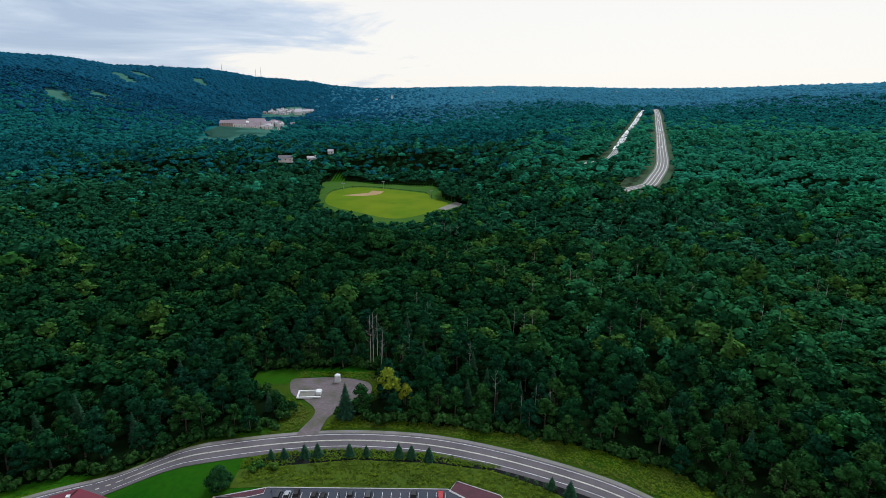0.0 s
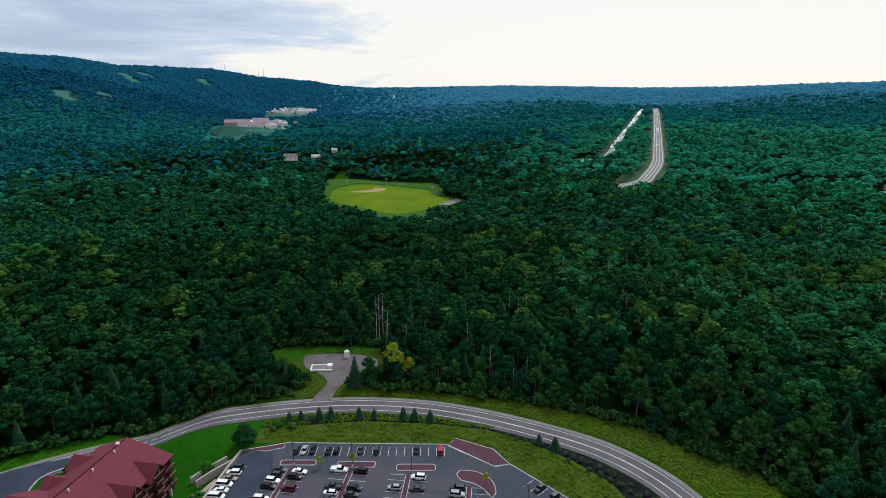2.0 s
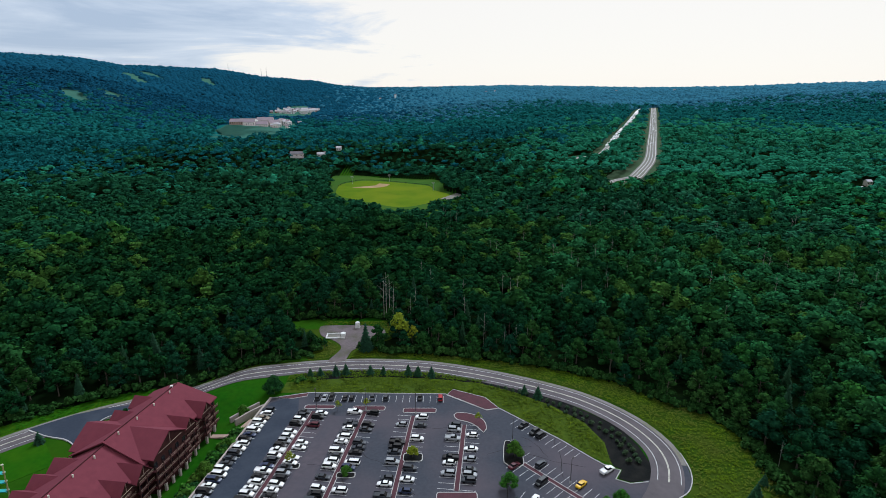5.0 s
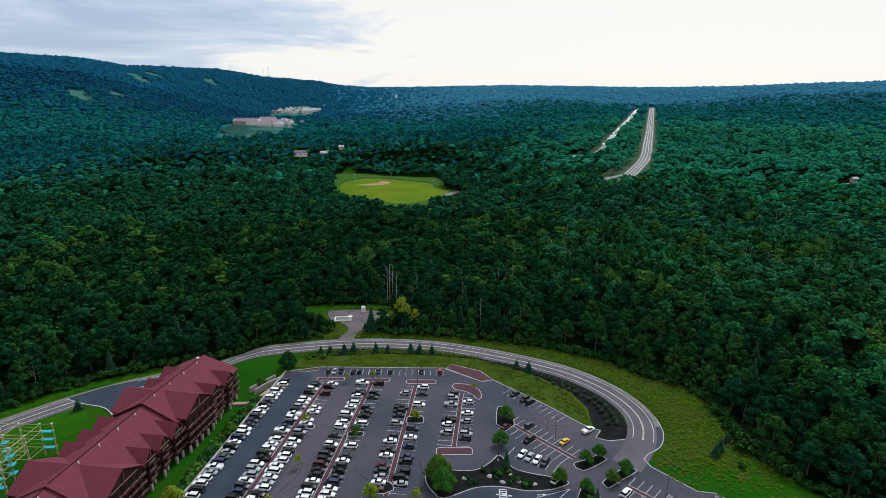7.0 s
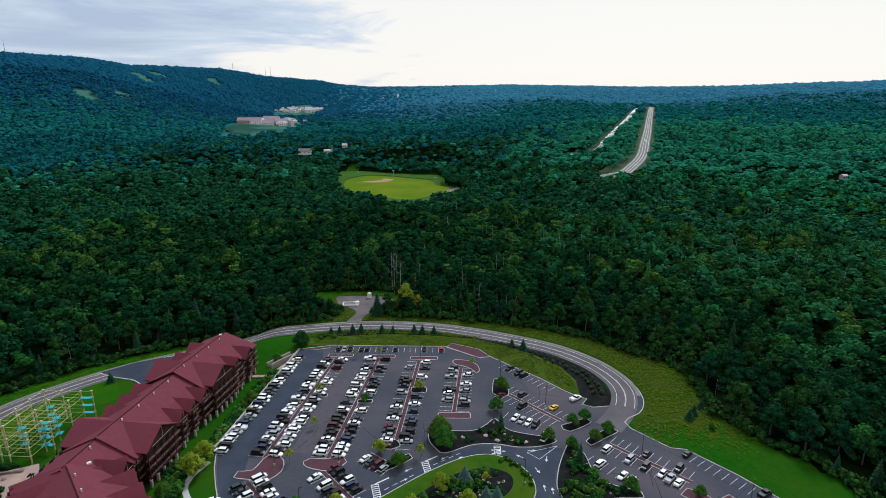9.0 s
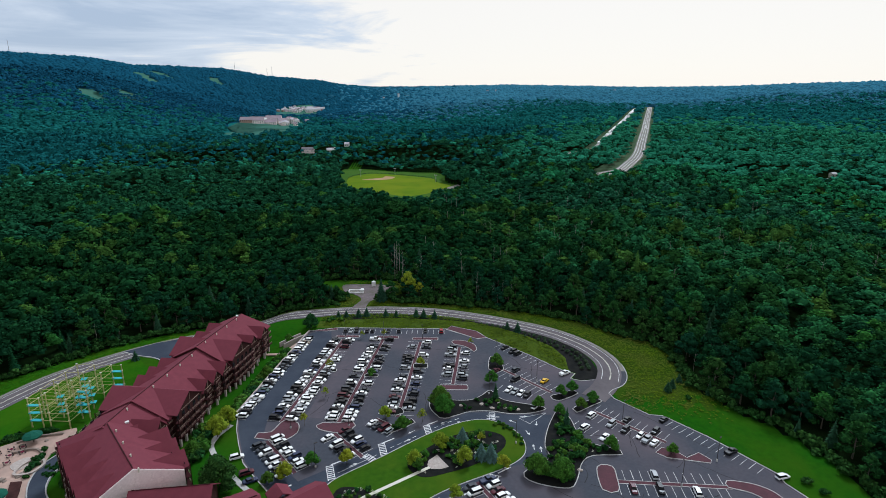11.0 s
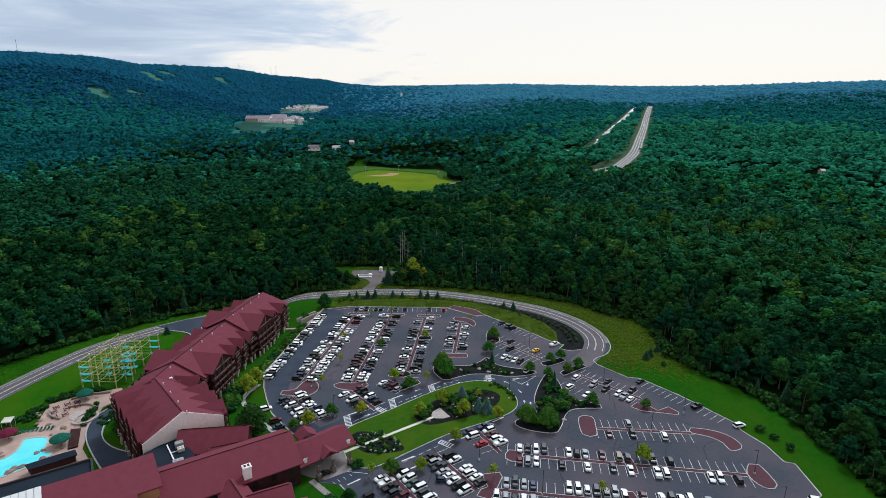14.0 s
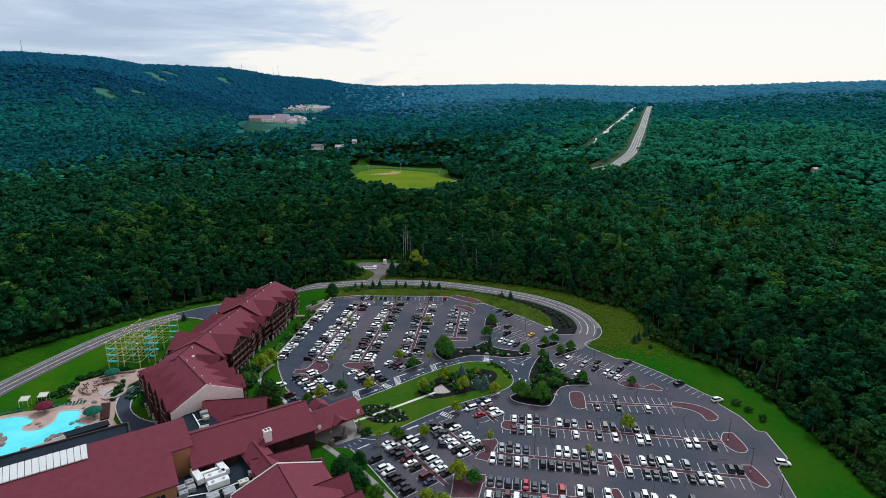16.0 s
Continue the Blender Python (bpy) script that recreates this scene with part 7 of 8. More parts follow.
slab(bm, [tuple(p) for p in curve_pts([(-127, 622), (-139, 690), (-136, 716), (-116, 744), (-87, 741), (-18, 699), (-10, 664), (10, 618), (-38, 545), (-86, 576)], 6, True)], 2.63, 2.3)
part("mown_turf", bm, M_FIELD, field, "brighter mown playing turf")
bm = bmesh.new()
slab(bm, [(-120, 681), (-103, 693), (-90, 701), (-87, 720), (-71, 713), (-74, 694), (-80, 685), (-94, 678)], 2.66, 2.3)
part("infield", bm, M_CLAY, field, "bare clay infield")
fence = [(-139, 690), (-136, 718), (-117, 747), (-87, 744), (-17, 701), (-9, 664)]
bm = bmesh.new()
for p, q in zip(fence, fence[1:]):
    tube(bm, (*p, 3.9), (*q, 3.9), 0.22, 0.22, 4)
for p in curve_pts(fence, 12):
    tube(bm, (p[0], p[1], 2.4), (p[0], p[1], 4.1), 0.16, 0.16, 4)
part("outfield_fence", bm, M_MULCH, field, "dark rail fence round the turf")
bm = bmesh.new()
slab(bm, [(20, 640), (28, 622), (8, 590), (-2, 596)], 2.66, 2.3)
part("gravel_patch", bm, M_GRAVEL, field, "pale gravel patch")
for px, py in ((-74, 735), (-124, 715), (-10, 660)):
    bm = bmesh.new()
    tube(bm, (px, py, 2.2), (px, py, 13), 0.3, 0.2, 6)
    box(bm, px - 2, px + 2, py - 0.2, py + 0.2, 12, 13)
    part("light_mast", bm, M_STEEL, field, "steel flood light mast")

for line, wide, mat, nm in ((HWY_R, 9.0, M_GRAVEL, "highway"), (HWY_L, 5.5, M_GRAVEL, "highway")):
    bm = bmesh.new()
    ribbon(bm, line, -wide - 8, wide + (24 if wide > 7 else 12), lambda x, y: fz(x, y) + 0.9, 4)
    v = part("highway_verge", bm, M_ROADSIDE)
    tagged(v, "grassy verge along the distant highway", "verge", kind="structure")
    bm = bmesh.new()
    ribbon(bm, line, -wide, wide, lambda x, y: fz(x, y) + 1.3, 2)
    h = part(nm, bm, mat)
    tagged(h, "pale grey multi-lane highway through the forest", "highway", kind="structure")
    for d in (-wide * 0.72, -wide * 0.24, wide * 0.24, wide * 0.72):
        bm = bmesh.new()
        ribbon(bm, line, d - 0.35, d + 0.35, lambda x, y: fz(x, y) + 1.4, 0.2)
        part("lane_line", bm, M_LINE, h)
far_bm = bmesh.new()
loft(far_bm, [[(-2.4, -0.9, 0.3), (-2.4, 0.9, 0.3), (-2.3, 0.85, 1.0), (-2.3, -0.85, 1.0)], [(-1.6, -0.95, 0.3), (-1.6, 0.95, 0.3), (-1.3, 0.75, 1.6), (-1.3, -0.75, 1.6)],
              [(0.6, -0.95, 0.3), (0.6, 0.95, 0.3), (0.3, 0.75, 1.6), (0.3, -0.75, 1.6)], [(2.4, -0.85, 0.3), (2.4, 0.85, 0.3), (2.3, 0.8, 0.85), (2.3, -0.8, 0.85)]])
FARCAR = bpy.data.meshes.new("far_car")
bmesh.ops.recalc_face_normals(far_bm, faces=far_bm.faces)
far_bm.to_mesh(FARCAR)
far_bm.free()
FARCAR.materials.append(PAINTS["white"])
hr = random.Random(9)
for line, count, d0, groupname, lab in ((HWY_L, 170, 5.0, "queue on the far carriageway", "white car in the distant highway queue"), (HWY_R, 16, 7.0, "cars on the far highway", "pale car on the distant highway")):
    for k in range(count):
        f = hr.uniform(0.12 if count > 50 else 0.2, 0.97) * (len(line) - 2)
        i = int(f)
        p = line[i] + (line[i + 1] - line[i]) * (f - i)
        t = line[i + 1] - line[i]
        t = t / np.linalg.norm(t)
        d = hr.choice((-d0, 0, d0)) * 0.8
        q = p + np.array([-t[1], t[0]]) * d
        ob = new("far_car", FARCAR)
        big = hr.uniform(1.2, 2.0) if count > 50 else 1.1
        ob.matrix_basis = pose(q[0], q[1], fz(*q) + 1.3, 0, 0, math.degrees(math.atan2(t[1], t[0]))) @ Matrix.Diagonal((1.2 * big, big, big, 1))
        tagged(ob, lab, "car", groupname)


def house(x, y, w, d, h, wallm, roofm, turn, label, name="house", z=None):
    z = fz(x, y) if z is None else z
    r = root(name, pose(x, y, z, 0, 0, turn))
    bm = bmesh.new()
    gable_roof(bm, (-w / 2, 0), (w / 2, 0), d / 2, h, h + d * 0.32, over=0.5)
    part("roof", bm, roofm, r)
    bm = bmesh.new()
    gable_walls(bm, (-w / 2, 0), (w / 2, 0), d / 2, -8, h, h + d * 0.32)
    part("wall", bm, wallm, r)
    n = max(2, int(w / 6))
    for i in range(n):
        for zz in ([1.6] if h < 5 else [1.6, 4.6]):
            share("window", WIN, r, pose(-w / 2 + (i + 0.5) * w / n, -d / 2 - 0.05, zz))
    return tagged(r, label, "house")


M_PALEROOF = material("pale_roofing", (0.55, 0.53, 0.56), 0.8, (0.42, 0.4, 0.43), 0.2)
M_GREYROOF = material("grey_roofing", (0.2, 0.19, 0.2), 0.8, (0.15, 0.14, 0.15), 0.2)
house(-246, 900, 22, 12, 4.5, M_PALE, M_GREYROOF, 8, "tan house with a grey roof among trees")
house(-208, 912, 13, 9, 4.5, M_WHITE, M_PALEROOF, 20, "white house with a grey roof among trees")
house(-198, 918, 9, 7, 5, M_WHITE, M_PALEROOF, -15, "small white house among trees")
house(-186, 965, 9, 8, 4.5, M_WHITE, M_PALEROOF, 0, "pale house among trees")
house(484, 578, 8, 6, 3.4, M_WHITE, M_PALEROOF, 30, "white house at the edge of the woods")
house(505, 596, 7, 6, 4, M_CREAM, M_PALEROOF, 10, "small pale house at the edge of the woods")
M_PINKROOF = material("pinkish_roofing", (0.33, 0.27, 0.30), 0.85, (0.25, 0.20, 0.225), 0.06)
bm = bmesh.new()
far_lawn = [(-598, 1446), (-622, 1600), (-480, 1590), (-424, 1414), (-440, 1280), (-520, 1300)]
top = [bm.verts.new((px, py, fz(px, py) + 1.0)) for px, py in far_lawn]
bm.faces.new(top)
bmesh.ops.solidify(bm, geom=bm.faces[:], thickness=1.5)
fl = part("resort_lawn", bm, M_PASTURE)
tagged(fl, "pale grassy slope below the distant resort", "lawn", kind="structure")
bm = bmesh.new()
ribbon(bm, np.array([(-551, 1489), (-505, 1385), (-462, 1285)]), -2.5, 2.5, lambda x, y: fz(x, y) + 1.5, 1.0)
tagged(part("lawn_path", bm, M_KERB), "pale straight path down the resort lawn", "path", kind="structure")
for px, py, w, d, h, turn, m in ((-606, 1640, 44, 26, 7, 4, M_PINKROOF), (-570, 1634, 34, 30, 9, 8, M_PINKROOF), (-536, 1640, 36, 30, 7, 12, M_PINKROOF), (-586, 1690, 60, 26, 11, 0, M_GREYROOF), (-540, 1690, 48, 28, 13, 10, M_PINKROOF), (-504, 1660, 30, 26, 10, 24, M_PINKROOF)):
    house(px, py, w, d, h, M_PALE if turn > 6 else M_DECK, m, turn, "large distant resort building with a pinkish roof", "resort_building", fz(px, py) + 1)
rs = random.Random(12)
for k in range(20):
    px, py = -500 + rs.uniform(0, 70), 1640 + rs.uniform(-35, 75)
    house(px, py, rs.uniform(9, 18), rs.uniform(8, 12), rs.uniform(6, 13), M_WHITE if k % 3 else M_PALE, M_PALEROOF if k % 2 else M_PINKROOF, rs.uniform(-20, 40), "pale small building beside the distant resort", "annex_building", fz(px, py) + 1)
dome_bm = bmesh.new()
bmesh.ops.create_uvsphere(dome_bm, u_segments=12, v_segments=8, radius=1.0)
dm = part("white_dome", dome_bm, M_WHITE, None, at=pose(-560, 1640, fz(-560, 1640) + 13) @ Matrix.Diagonal((15, 12, 7, 1)))
tagged(dm, "white rounded roof on the distant resort", "roof")
hh = random.Random(2)
for k in range(74):
    f = hh.random()
    px, py = -735 + 165 * f + hh.uniform(-25, 25), 2420 + 110 * f + hh.uniform(-50, 60)
    house(px, py, hh.uniform(7, 16), hh.uniform(7, 10), hh.uniform(5, 9), M_WHITE if k % 5 else M_RAIL, M_PALEROOF if k % 3 else M_PINKROOF, hh.uniform(-30, 30), "small distant white townhouse on the hillside", "townhouse", fz(px, py) + 1)
for px, py, w in ((-600, 2440, 30), (-572, 2465, 26), (-612, 2500, 30), (-560, 2490, 22)):
    house(px, py, w, 16, 11, M_WHITE, M_PALEROOF, 12, "distant pale hotel building on the hillside", "hotel_building", fz(px, py) + 1)
for px, py, hgt in ((-1990, 2560, 70), (-1255, 3370, 60), (-1090, 3460, 60), (-1065, 3480, 70)):
    r = root("radio_mast", pose(px, py, fz(px, py)))
    bm = bmesh.new()
    for a in (0, 2.09, 4.19):
        tube(bm, (1.6 * math.cos(a), 1.6 * math.sin(a), 0), (0.4 * math.cos(a), 0.4 * math.sin(a), hgt), 0.45, 0.3, 4)
    part("lattice", bm, M_STEEL, r)
    bm = bmesh.new()
    for z in range(6, hgt, 8):
        tube(bm, (0, 0, z), (0, 0, z + 0.6), 1.7 * (1 - z / hgt) + 0.5, 1.7 * (1 - z / hgt) + 0.5, 6)
    part("brace", bm, M_STEEL, r)
    tagged(r, "thin steel radio mast on the ridge", "mast", "masts on the ridge")
for px, py, w, h in ((-250, 3080, 9, 26), (-330, 3050, 10, 9), (-205, 3120, 14, 9), (250, 3150, 12, 9), (300, 3160, 9, 8), (900, 2900, 9, 9), (1180, 2850, 10, 9)):
    house(px, py, w, 14, h, M_WHITE, M_GREYROOF, 0, "distant pale building on the wooded hill", "hill_building", fz(px, py) + 1)

# clearing beyond the road
bm = bmesh.new()
slab(bm, [tuple(p) for p in curve_pts([(-52, 178), (-45, 178), (-42.5, 190), (-35, 199), (-29, 207), (-30, 215.5), (-37, 219.5), (-46, 221), (-57, 220.4), (-64, 218.6), (-61, 207), (-55, 202.5), (-48.5, 193)], 2, True)], 0.12, -0.4)
clearing = part("clearing", bm, M_DIRT)
tagged(clearing, "bare gravel clearing with a drive to the road", "clearing", kind="structure")


# Low white frame of unknown use; its block and bed are made up.
site_frame = root("steel_rack", pose(-53.5, 206, 0.12, 0, 0, 4))
for x0, x1, y0, y1 in ((-4.8, 4.8, -2.9, -2.3), (-4.8, 4.8, 2.3, 2.9), (-4.8, -4.2, -2.29, 2.29)):
    bm = bmesh.new()
    box(bm, x0, x1, y0, y1, 0, 0.75)
    bmesh.ops.bevel(bm, geom=bm.edges[:], offset=0.06, segments=1, affect="EDGES")
    part("side_rail", bm, M_WHITE, site_frame)
bm = bmesh.new()
box(bm, 2.6, 4.7, -0.6, 2.2, 0.0, 1.5)
bmesh.ops.bevel(bm, geom=bm.edges[:], offset=0.1, segments=1, affect="EDGES")
part("end_block", bm, M_WHITE, site_frame)
bm = bmesh.new()
box(bm, -4.1, 2.5, -2.25, 2.25, 0.0, 0.2)
part("bed", bm, M_GRAVEL, site_frame, "dusty grey bed")
tagged(site_frame, "low white rectangular frame lying in the gravel clearing", "frame")
park("pickup", "white", -50, 200.5, 20, 0.12)
tank = root("white_tank", pose(-44.0, 217.5, 0.12))
bm = bmesh.new()
tube(bm, (0, 0, 0.2), (0, 0, 3.0), 1.25, 1.25, 14)
tube(bm, (0, 0, 3.0), (0, 0, 3.5), 1.25, 0.4, 14)
part("shell", bm, M_WHITE, tank)
bm = bmesh.new()
box(bm, -1.3, 1.3, -1.3, 1.3, 0, 0.25)
part("base", bm, M_KERB, tank)
tagged(tank, "white upright storage tank in the clearing", "tank")

# ---- garden and lot trees ----
for px, py in ((-57, 164.4), (-52.6, 164.6), (-46, 165.6), (-41.6, 165.6), (-31, 166), (-25.2, 166), (-14.2, 165.4), (-10, 165), (-4, 164), (34.4, 149.4), (39.4, 146.2), (102, 94), (94, 86), (97, 89), (-148, 124)):
    plant("pine", px, py, 0.9 + (px * 7 % 3) * 0.12)
for key, px, py, s in (("lotlime", -49.5, 30.5, 1.1), ("lot", -42.5, 37, 0.95), ("lotlime", -31, 38, 1.0), ("lotlime", -21, 64.5, 1.0), ("lot", -14, 57.5, 1.05), ("thin", -7, 62.5, 1.1), ("round", -0.6, 74, 1.0), ("round", 1.0, 68.5, 0.95),
                       ("lot", 25, 108, 1.15), ("lot", 21.6, 92, 1.1), ("spruce1", 22, 80, 0.6), ("lot", 38, 72.2, 1.0), ("lot", 48.8, 82.4, 0.9), ("lot", 54, 85, 0.95), ("lot", 54.6, 72.4, 0.9), ("lot", 60.4, 77, 0.95),
                       ("lot", 59, 46.4, 1.0), ("round", 31, 33, 0.9), ("round", 38.5, 30.5, 0.95), ("spruce1", 46.6, 61, 0.62), ("lot", 45.4, 68, 0.9), ("lot", 79, 43.6, 0.8), ("lotlime", 67, 11.5, 1.1), ("thin", 48.6, -6, 1.0),
                       ("lotlime", -7, 5.6, 0.85), ("lotlime", 4.5, 21.6, 0.9), ("lotlime", 20.6, 35.6, 0.95), ("lot", -16.5, 3.2, 1.1), ("thin", -22.5, 2, 1.0), ("lotlime", 4.6, -17.5, 1.3), ("lot", 9.4, -19.5, 1.0), ("thin", 16.2, 1.4, 1.1),
                       ("lotlime", -0.2, 46.6, 1.15), ("lotlime", -8.6, 37.4, 1.05), ("lot", -7.4, 35.6, 0.75), ("lotlime", 8.0, 38.6, 1.15), ("blue", 13.6, 41.0, 1.0), ("blue", 16.8, 40.4, 1.1), ("blue", 7.6, 50.6, 1.0), ("thin", 14, 49, 0.9),
                       ("dusk", -31.6, -17.0, 0.95), ("dusk", -27.4, -22.0, 1.0), ("dusk", -27.6, -10.4, 0.6), ("lot", -20, -27, 1.0), ("lotlime", -5, -30, 1.2), ("lotlime", 0, -31, 1.1),
                       ("round", -84.5, 44, 0.8), ("lotlime", -79.6, 52.5, 1.6), ("lotlime", -78.8, 60.5, 1.4), ("dusk", -68.5, 149.5, 0.95), ("dusk", -68.6, 26.0, 1.3), ("lot", -76.5, 100, 1.1), ("lot", -77, 137, 0.9), ("lot", -54, 28, 0.8),
                       ("thin", -49.6, 102.8, 1.1), ("lotlime", -9.4, 107.5, 0.8), ("lot", -30.4, 98.2, 0.7), ("thin", -50.5, 60, 1.0), ("thin", -29, 138, 0.9), ("thin", -40, 137, 0.8), ("thin", 14, 128, 0.9), ("thin", -46.8, 80, 0.9)):
    plant(key, px, py, s, z=max(0.1, float(land(px, py))) if px > -70 else None)
prng = random.Random(13)


def fill_bed(poly, count, keys, lo, hi, z=0.16, clear=None):
    xs, ys = [p[0] for p in poly], [p[1] for p in poly]
    done = 0
    while done < count:
        px, py = prng.uniform(min(xs), max(xs)), prng.uniform(min(ys), max(ys))
        if inside(px, py, poly) and not (clear and inside(px, py, clear)):
            plant(prng.choice(keys), px, py, prng.uniform(lo, hi), z=z)
            done += 1


BED_A = [(-10, 37.6), (-4, 46), (5, 53), (15, 56), (21, 53), (20, 46.5), (12, 39), (3, 34.6), (-5, 32)]
PLAZA = [(-5.6, 36.4), (-5, 40.4), (-1.4, 44), (2, 40), (4, 36.2), (0.6, 33.6), (-4, 33.4)]
fill_bed(BED_A, 60, ["shrub", "shrub", "garden", "garden"], 0.7, 1.35, clear=PLAZA)
fill_bed(BED_A, 34, ["flower"], 0.7, 1.3, clear=PLAZA)
fill_bed([(-31.5, 21), (-30, 25), (-24, 24.6), (-16, 19), (-15, 16.4), (-20, 14.6), (-26, 15.6)], 20, ["shrub", "garden"], 0.45, 0.8)
for k in range(44):
    a = k * 0.1428 + prng.uniform(-0.05, 0.05)
    r = prng.uniform(0.78, 1.0)
    plant("flower" if k % 4 else "shrub", -22.6 + 8.6 * r * math.cos(a) * 0.92 + 1.6 * math.sin(a), 19.6 + 5.0 * r * math.sin(a) - 2.6 * math.cos(a), prng.uniform(0.7, 1.05), z=0.16)
RIGHT_BED = [(46, 69), (48, 62), (50, 53), (58, 45.6), (51, 44), (46.4, 40), (43, 32), (40, 28), (31, 31), (36, 40), (39, 50)]
fill_bed(RIGHT_BED, 66, ["shrub", "shrub", "garden"], 0.8, 1.5)
fill_bed(RIGHT_BED, 14, ["flower"], 0.7, 1.2)
fill_bed([(-2, 76), (2, 68), (12, 71.5), (28, 70), (37, 71.5), (26, 76), (18, 80), (10, 76), (2, 76)], 26, ["shrub", "shrub", "garden"], 0.5, 1.0)
fill_bed([(-31.4, 6.6), (-28.2, 9.6), (-25.6, 8.6), (-26.4, 6.2), (-29.6, 5)], 12, ["shrub"], 0.6, 1.0)
for d0, step in ((3.0, 2.7), (6.0, 3.4)):
    line = offset(curve_pts([(67.6, 105), (67.4, 114), (64, 124), (57, 133), (48, 141), (36, 149.6), (22, 157)], step), d0 - 1.5)
    for k, (px, py) in enumerate(line):
        if prng.random() < 0.85 and inside(px, py, [(58, 101), (70, 96), (71, 116), (60, 136), (38, 152), (18, 162), (17, 156), (40, 142), (52, 128), (56, 116)]):
            plant("mound", float(px), float(py), prng.uniform(0.75, 1.25), z=0.08)
fill_bed([(21, 62.4), (27.6, 57), (29, 50), (28, 44.6), (26, 47), (26, 55), (20, 60)], 16, ["shrub", "garden"], 0.5, 0.8)
fill_bed([(-20, 57.5), (-11, 64), (-10, 62.5), (-18, 56)], 10, ["shrub", "garden"], 0.5, 0.8)
fill_bed([(-82, 60), (-80, 66), (-77, 100), (-73, 124), (-75.4, 124), (-80, 95)], 100, ["shrub", "garden"], 1.3, 2.4, None)
fill_bed([(-90, 56), (-87, 66), (-83, 56), (-80.5, 44), (-79, 39), (-82, 37), (-87, 44)], 30, ["shrub", "shrub", "garden"], 1.2, 2.2, None)
fill_bed([(-168.5, 35), (-161.5, 41), (-159.5, 49), (-163.5, 53), (-169.5, 41)], 24, ["shrub"], 0.8, 1.5, -6.3)
fill_bed([(-139.5, 61), (-134.5, 54), (-136.5, 47), (-132.5, 37), (-129.5, 37), (-131.5, 57)], 14, ["shrub"], 0.8, 1.4, -6.3)
fill_bed([(-124.5, 41), (-119.5, 33), (-114.5, 27), (-111.5, 29), (-119.5, 43)], 14, ["shrub"], 1.0, 2.0, -6.3)
fill_bed([(-62, 157), (-50, 160), (-50, 163), (-62, 161)], 8, ["shrub", "garden"], 0.9, 1.5, 0.0)
fill_bed([(-140, 52), (-138.4, 44), (-137.4, 36.5), (-139.6, 36.5), (-141, 45), (-142.5, 53)], 22, ["shrub"], 0.7, 1.3, -5.7)
fill_bed([(-164, 53), (-154, 60), (-146, 64.5), (-147, 66.5), (-157, 62), (-166, 55)], 26, ["shrub"], 0.8, 1.5, -6.1)
for px, py, sz in ((-125.6, 41, 0.55), (-122.6, 34.4, 0.5), (-127.0, 47.4, 0.6)):
    plant("dusk", px, py, sz, z=-6.3)
for px, py, sz in ((-126.0, 44, 0.5), (-124.5, 39.5, 0.55), (-121.5, 35, 0.5), (-119, 31, 0.42), (-123, 48, 0.42)):
    plant("oak2", px, py, sz, z=-6.3, tall=sz * 0.6)
for k, (px, py) in enumerate(((8, 74), (16, 75), (23, 75.5), (25, 72.5), (20, 72.2), (30, 71.2), (43, 38), (44.5, 43), (46, 50), (45.5, 35), (41, 41), (10, 44), (4, 41), (-1, 45), (9, 50))):
    rock(px, py, 0.16, 0.75, k, label="rounded pale landscape boulder in a mulch bed", mat=M_STONE)

# tall weeds on the bank and verges
grng = np.random.default_rng(8)


def blade_tuft(rng, n, h):
    """A tuft of bent blades, spread open to the sky."""
    vs, ts = [], []
    for i in range(n):
        a = 6.283 * i / n + rng.uniform(-0.5, 0.5)
        e, t = np.array([math.cos(a), math.sin(a), 0]), np.array([-math.sin(a), math.cos(a), 0])
        n0 = len(vs)
        r = rng.uniform(0.35, 0.75)
        vs += [e * 0.04 - t * 0.11 + np.array([0, 0, h * 0.75]), e * 0.04 + t * 0.11 + np.array([0, 0, h * 0.8]), e * r + np.array([0, 0, h * rng.uniform(0.25, 0.6)])]
        ts.append((n0, n0 + 2, n0 + 1))
    return np.array(vs), np.array(ts)


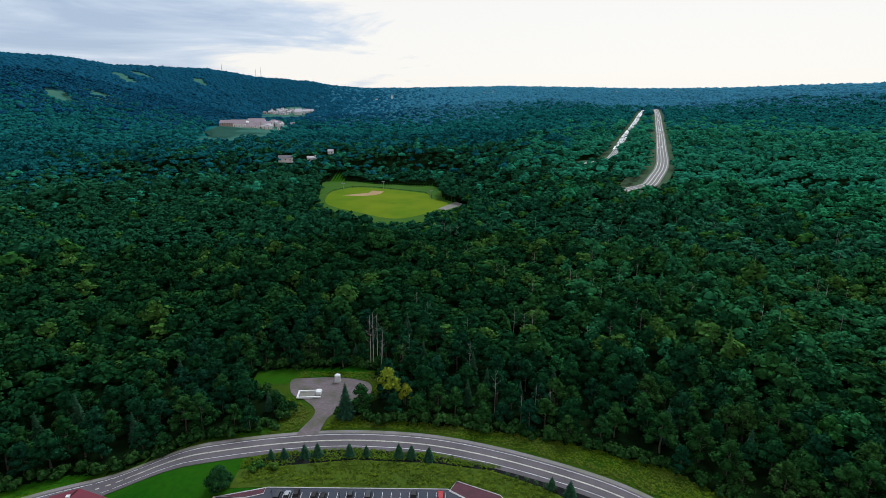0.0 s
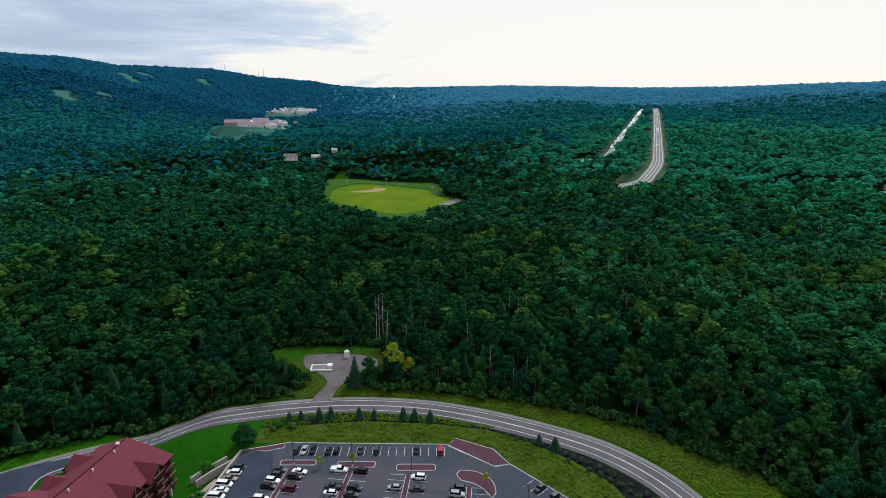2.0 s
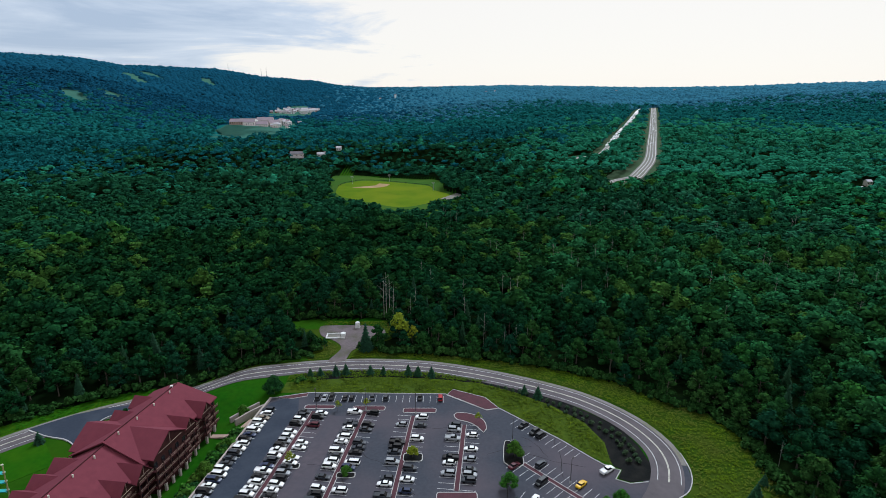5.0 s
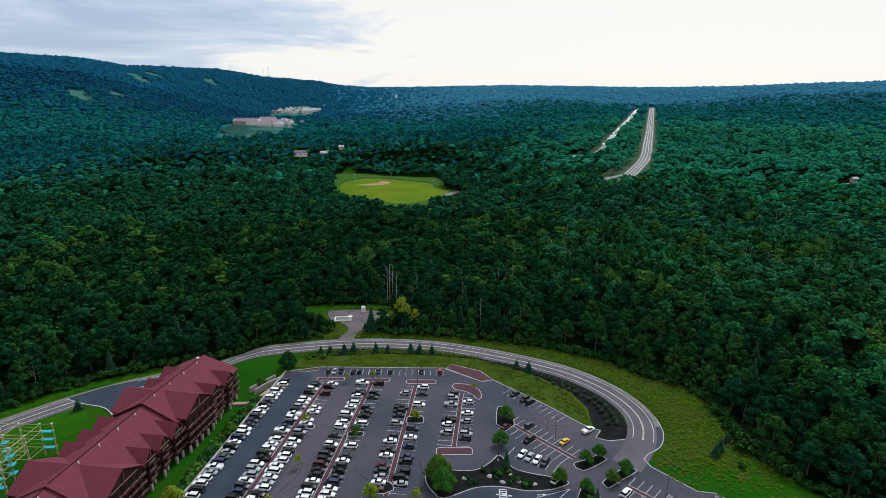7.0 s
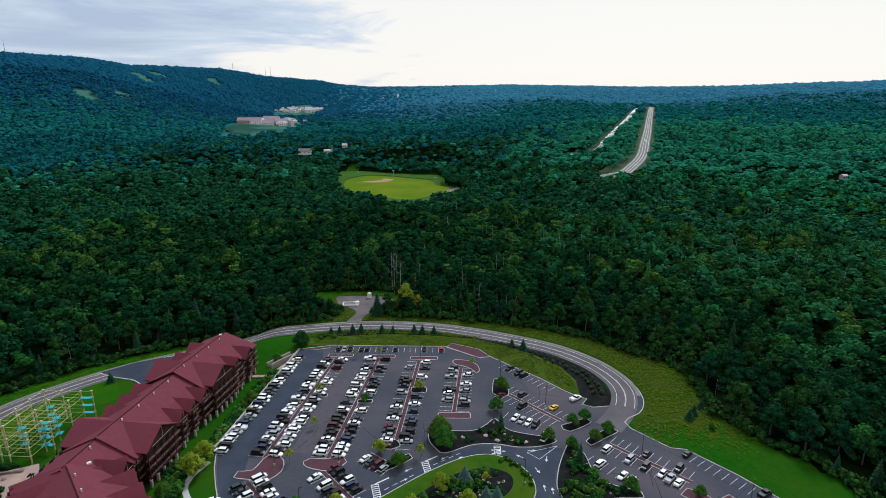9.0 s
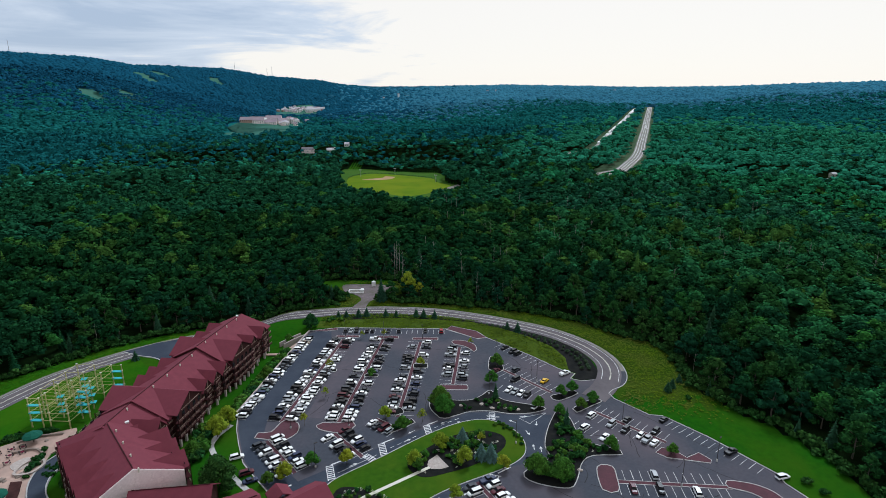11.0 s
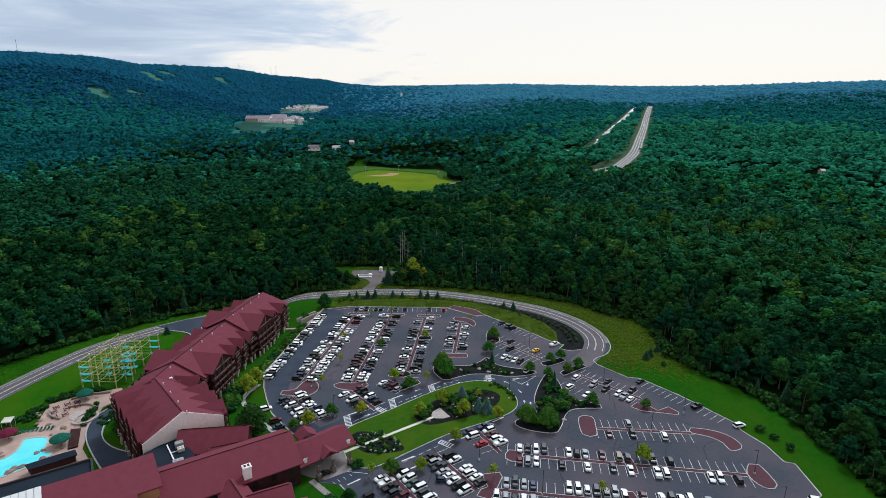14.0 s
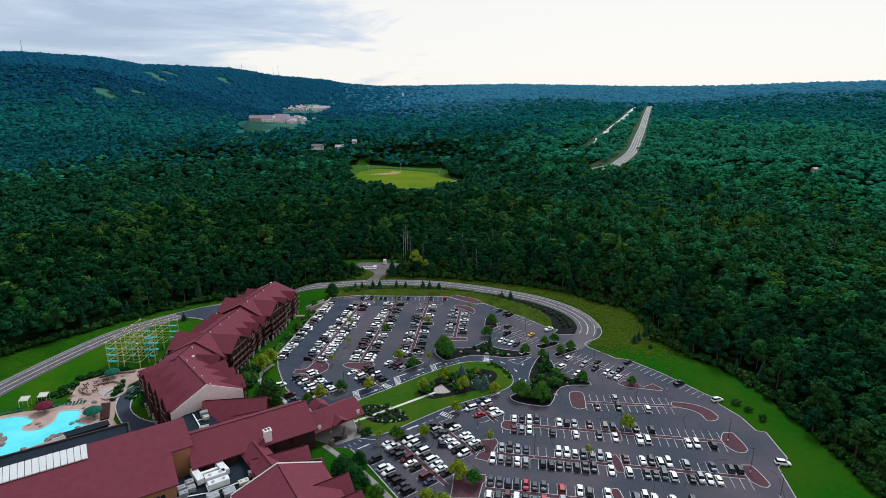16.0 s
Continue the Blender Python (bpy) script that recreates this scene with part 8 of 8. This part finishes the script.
def weeds(name, label, poly, count, hi, z=None, mat=M_BLADE):
    xs, ys = [p[0] for p in poly], [p[1] for p in poly]
    px, py = grng.uniform(min(xs), max(xs), count), grng.uniform(min(ys), max(ys), count)
    ok = inside(px, py, poly)
    px, py = px[ok], py[ok]
    dens = np.array([noise.noise(Vector((a * 0.12, b * 0.12, 3))) for a, b in zip(px, py)])
    keep = dens + grng.uniform(-0.5, 0.5, len(px)) > -0.25
    px, py = px[keep], py[keep]
    n = len(px)
    kinds = [blade_tuft(grng, 5, hi) for _ in range(4)]
    pl = np.stack([px, py, (land(px, py) if z is None else np.full(n, z)), grng.uniform(0, 6.28, n), grng.uniform(0.7, 1.4, n), grng.uniform(0.6, 1.3, n), grng.integers(0, 4, n)], 1)
    tagged(stamp(name, mat, kinds, pl), label, "grass", kind="stuff")


weeds("tall_grass", "tall yellow-green weeds on the bank", [(-64, 152.4), (-52, 151.4), (2, 150.6), (6, 153), (18, 147.6), (24, 139.8), (44, 118.8), (52, 109), (57, 105), (57, 116), (53, 128), (43, 140), (30, 150), (17, 157.5), (-2, 161.5), (-29, 163.5), (-53, 160.4), (-64, 158)], 16000, 0.9)
weeds("tall_grass", "scruffy weeds over the bed beside the road", [(-66, 159), (-53, 161), (-29, 164.4), (-2, 162.4), (16, 158.4), (20, 160), (-2, 167), (-30, 170), (-55, 168), (-66, 164)], 5200, 0.7, 0.08)


def verge(x0, x1, y0, y1, count, hi, mat, label):
    """Rough grass on the outer side of the road, out to the woods."""
    px, py = grng.uniform(x0, x1, count), grng.uniform(y0, y1, count)
    d = near_line(px, py, ROAD)
    ok = inside(px, py, EDGE) & ~inside(px, py, ROAD) & (d > 7.0 + grng.uniform(0, 1, count)) & ((px < 0) | (py > grng.uniform(62, 104, count)))
    ok &= ~inside(px, py, LOT)
    ok &= ~inside(px, py, [(-53, 176), (-44, 176), (-41, 190), (-33, 199), (-27.5, 207), (-29, 217), (-46, 222), (-66, 220), (-62, 206), (-50, 194)])
    px, py = px[ok], py[ok]
    n = len(px)
    kinds = [blade_tuft(grng, 5, hi) for _ in range(4)]
    pl = np.stack([px, py, land(px, py), grng.uniform(0, 6.28, n), grng.uniform(0.8, 1.5, n), grng.uniform(0.6, 1.3, n), grng.integers(0, 4, n)], 1)
    tagged(stamp("verge_grass", mat, kinds, pl), label, "grass", kind="stuff")


verge(-62, 112, 62, 226, 46000, 0.55, M_VERGE, "rough yellow-green verge grass by the road")
verge(-250, -62, 10, 190, 40000, 0.5, M_LUSH, "lush green verge grass by the road")
for px, py, s in ((116, 29, 1.5), (118.2, 24, 1.3), (120, 18, 1.5), (100, 80, 1.2)):
    plant("shrub", px, py, s)
plant("oak2", -124, 139, 0.5, tall=0.42)
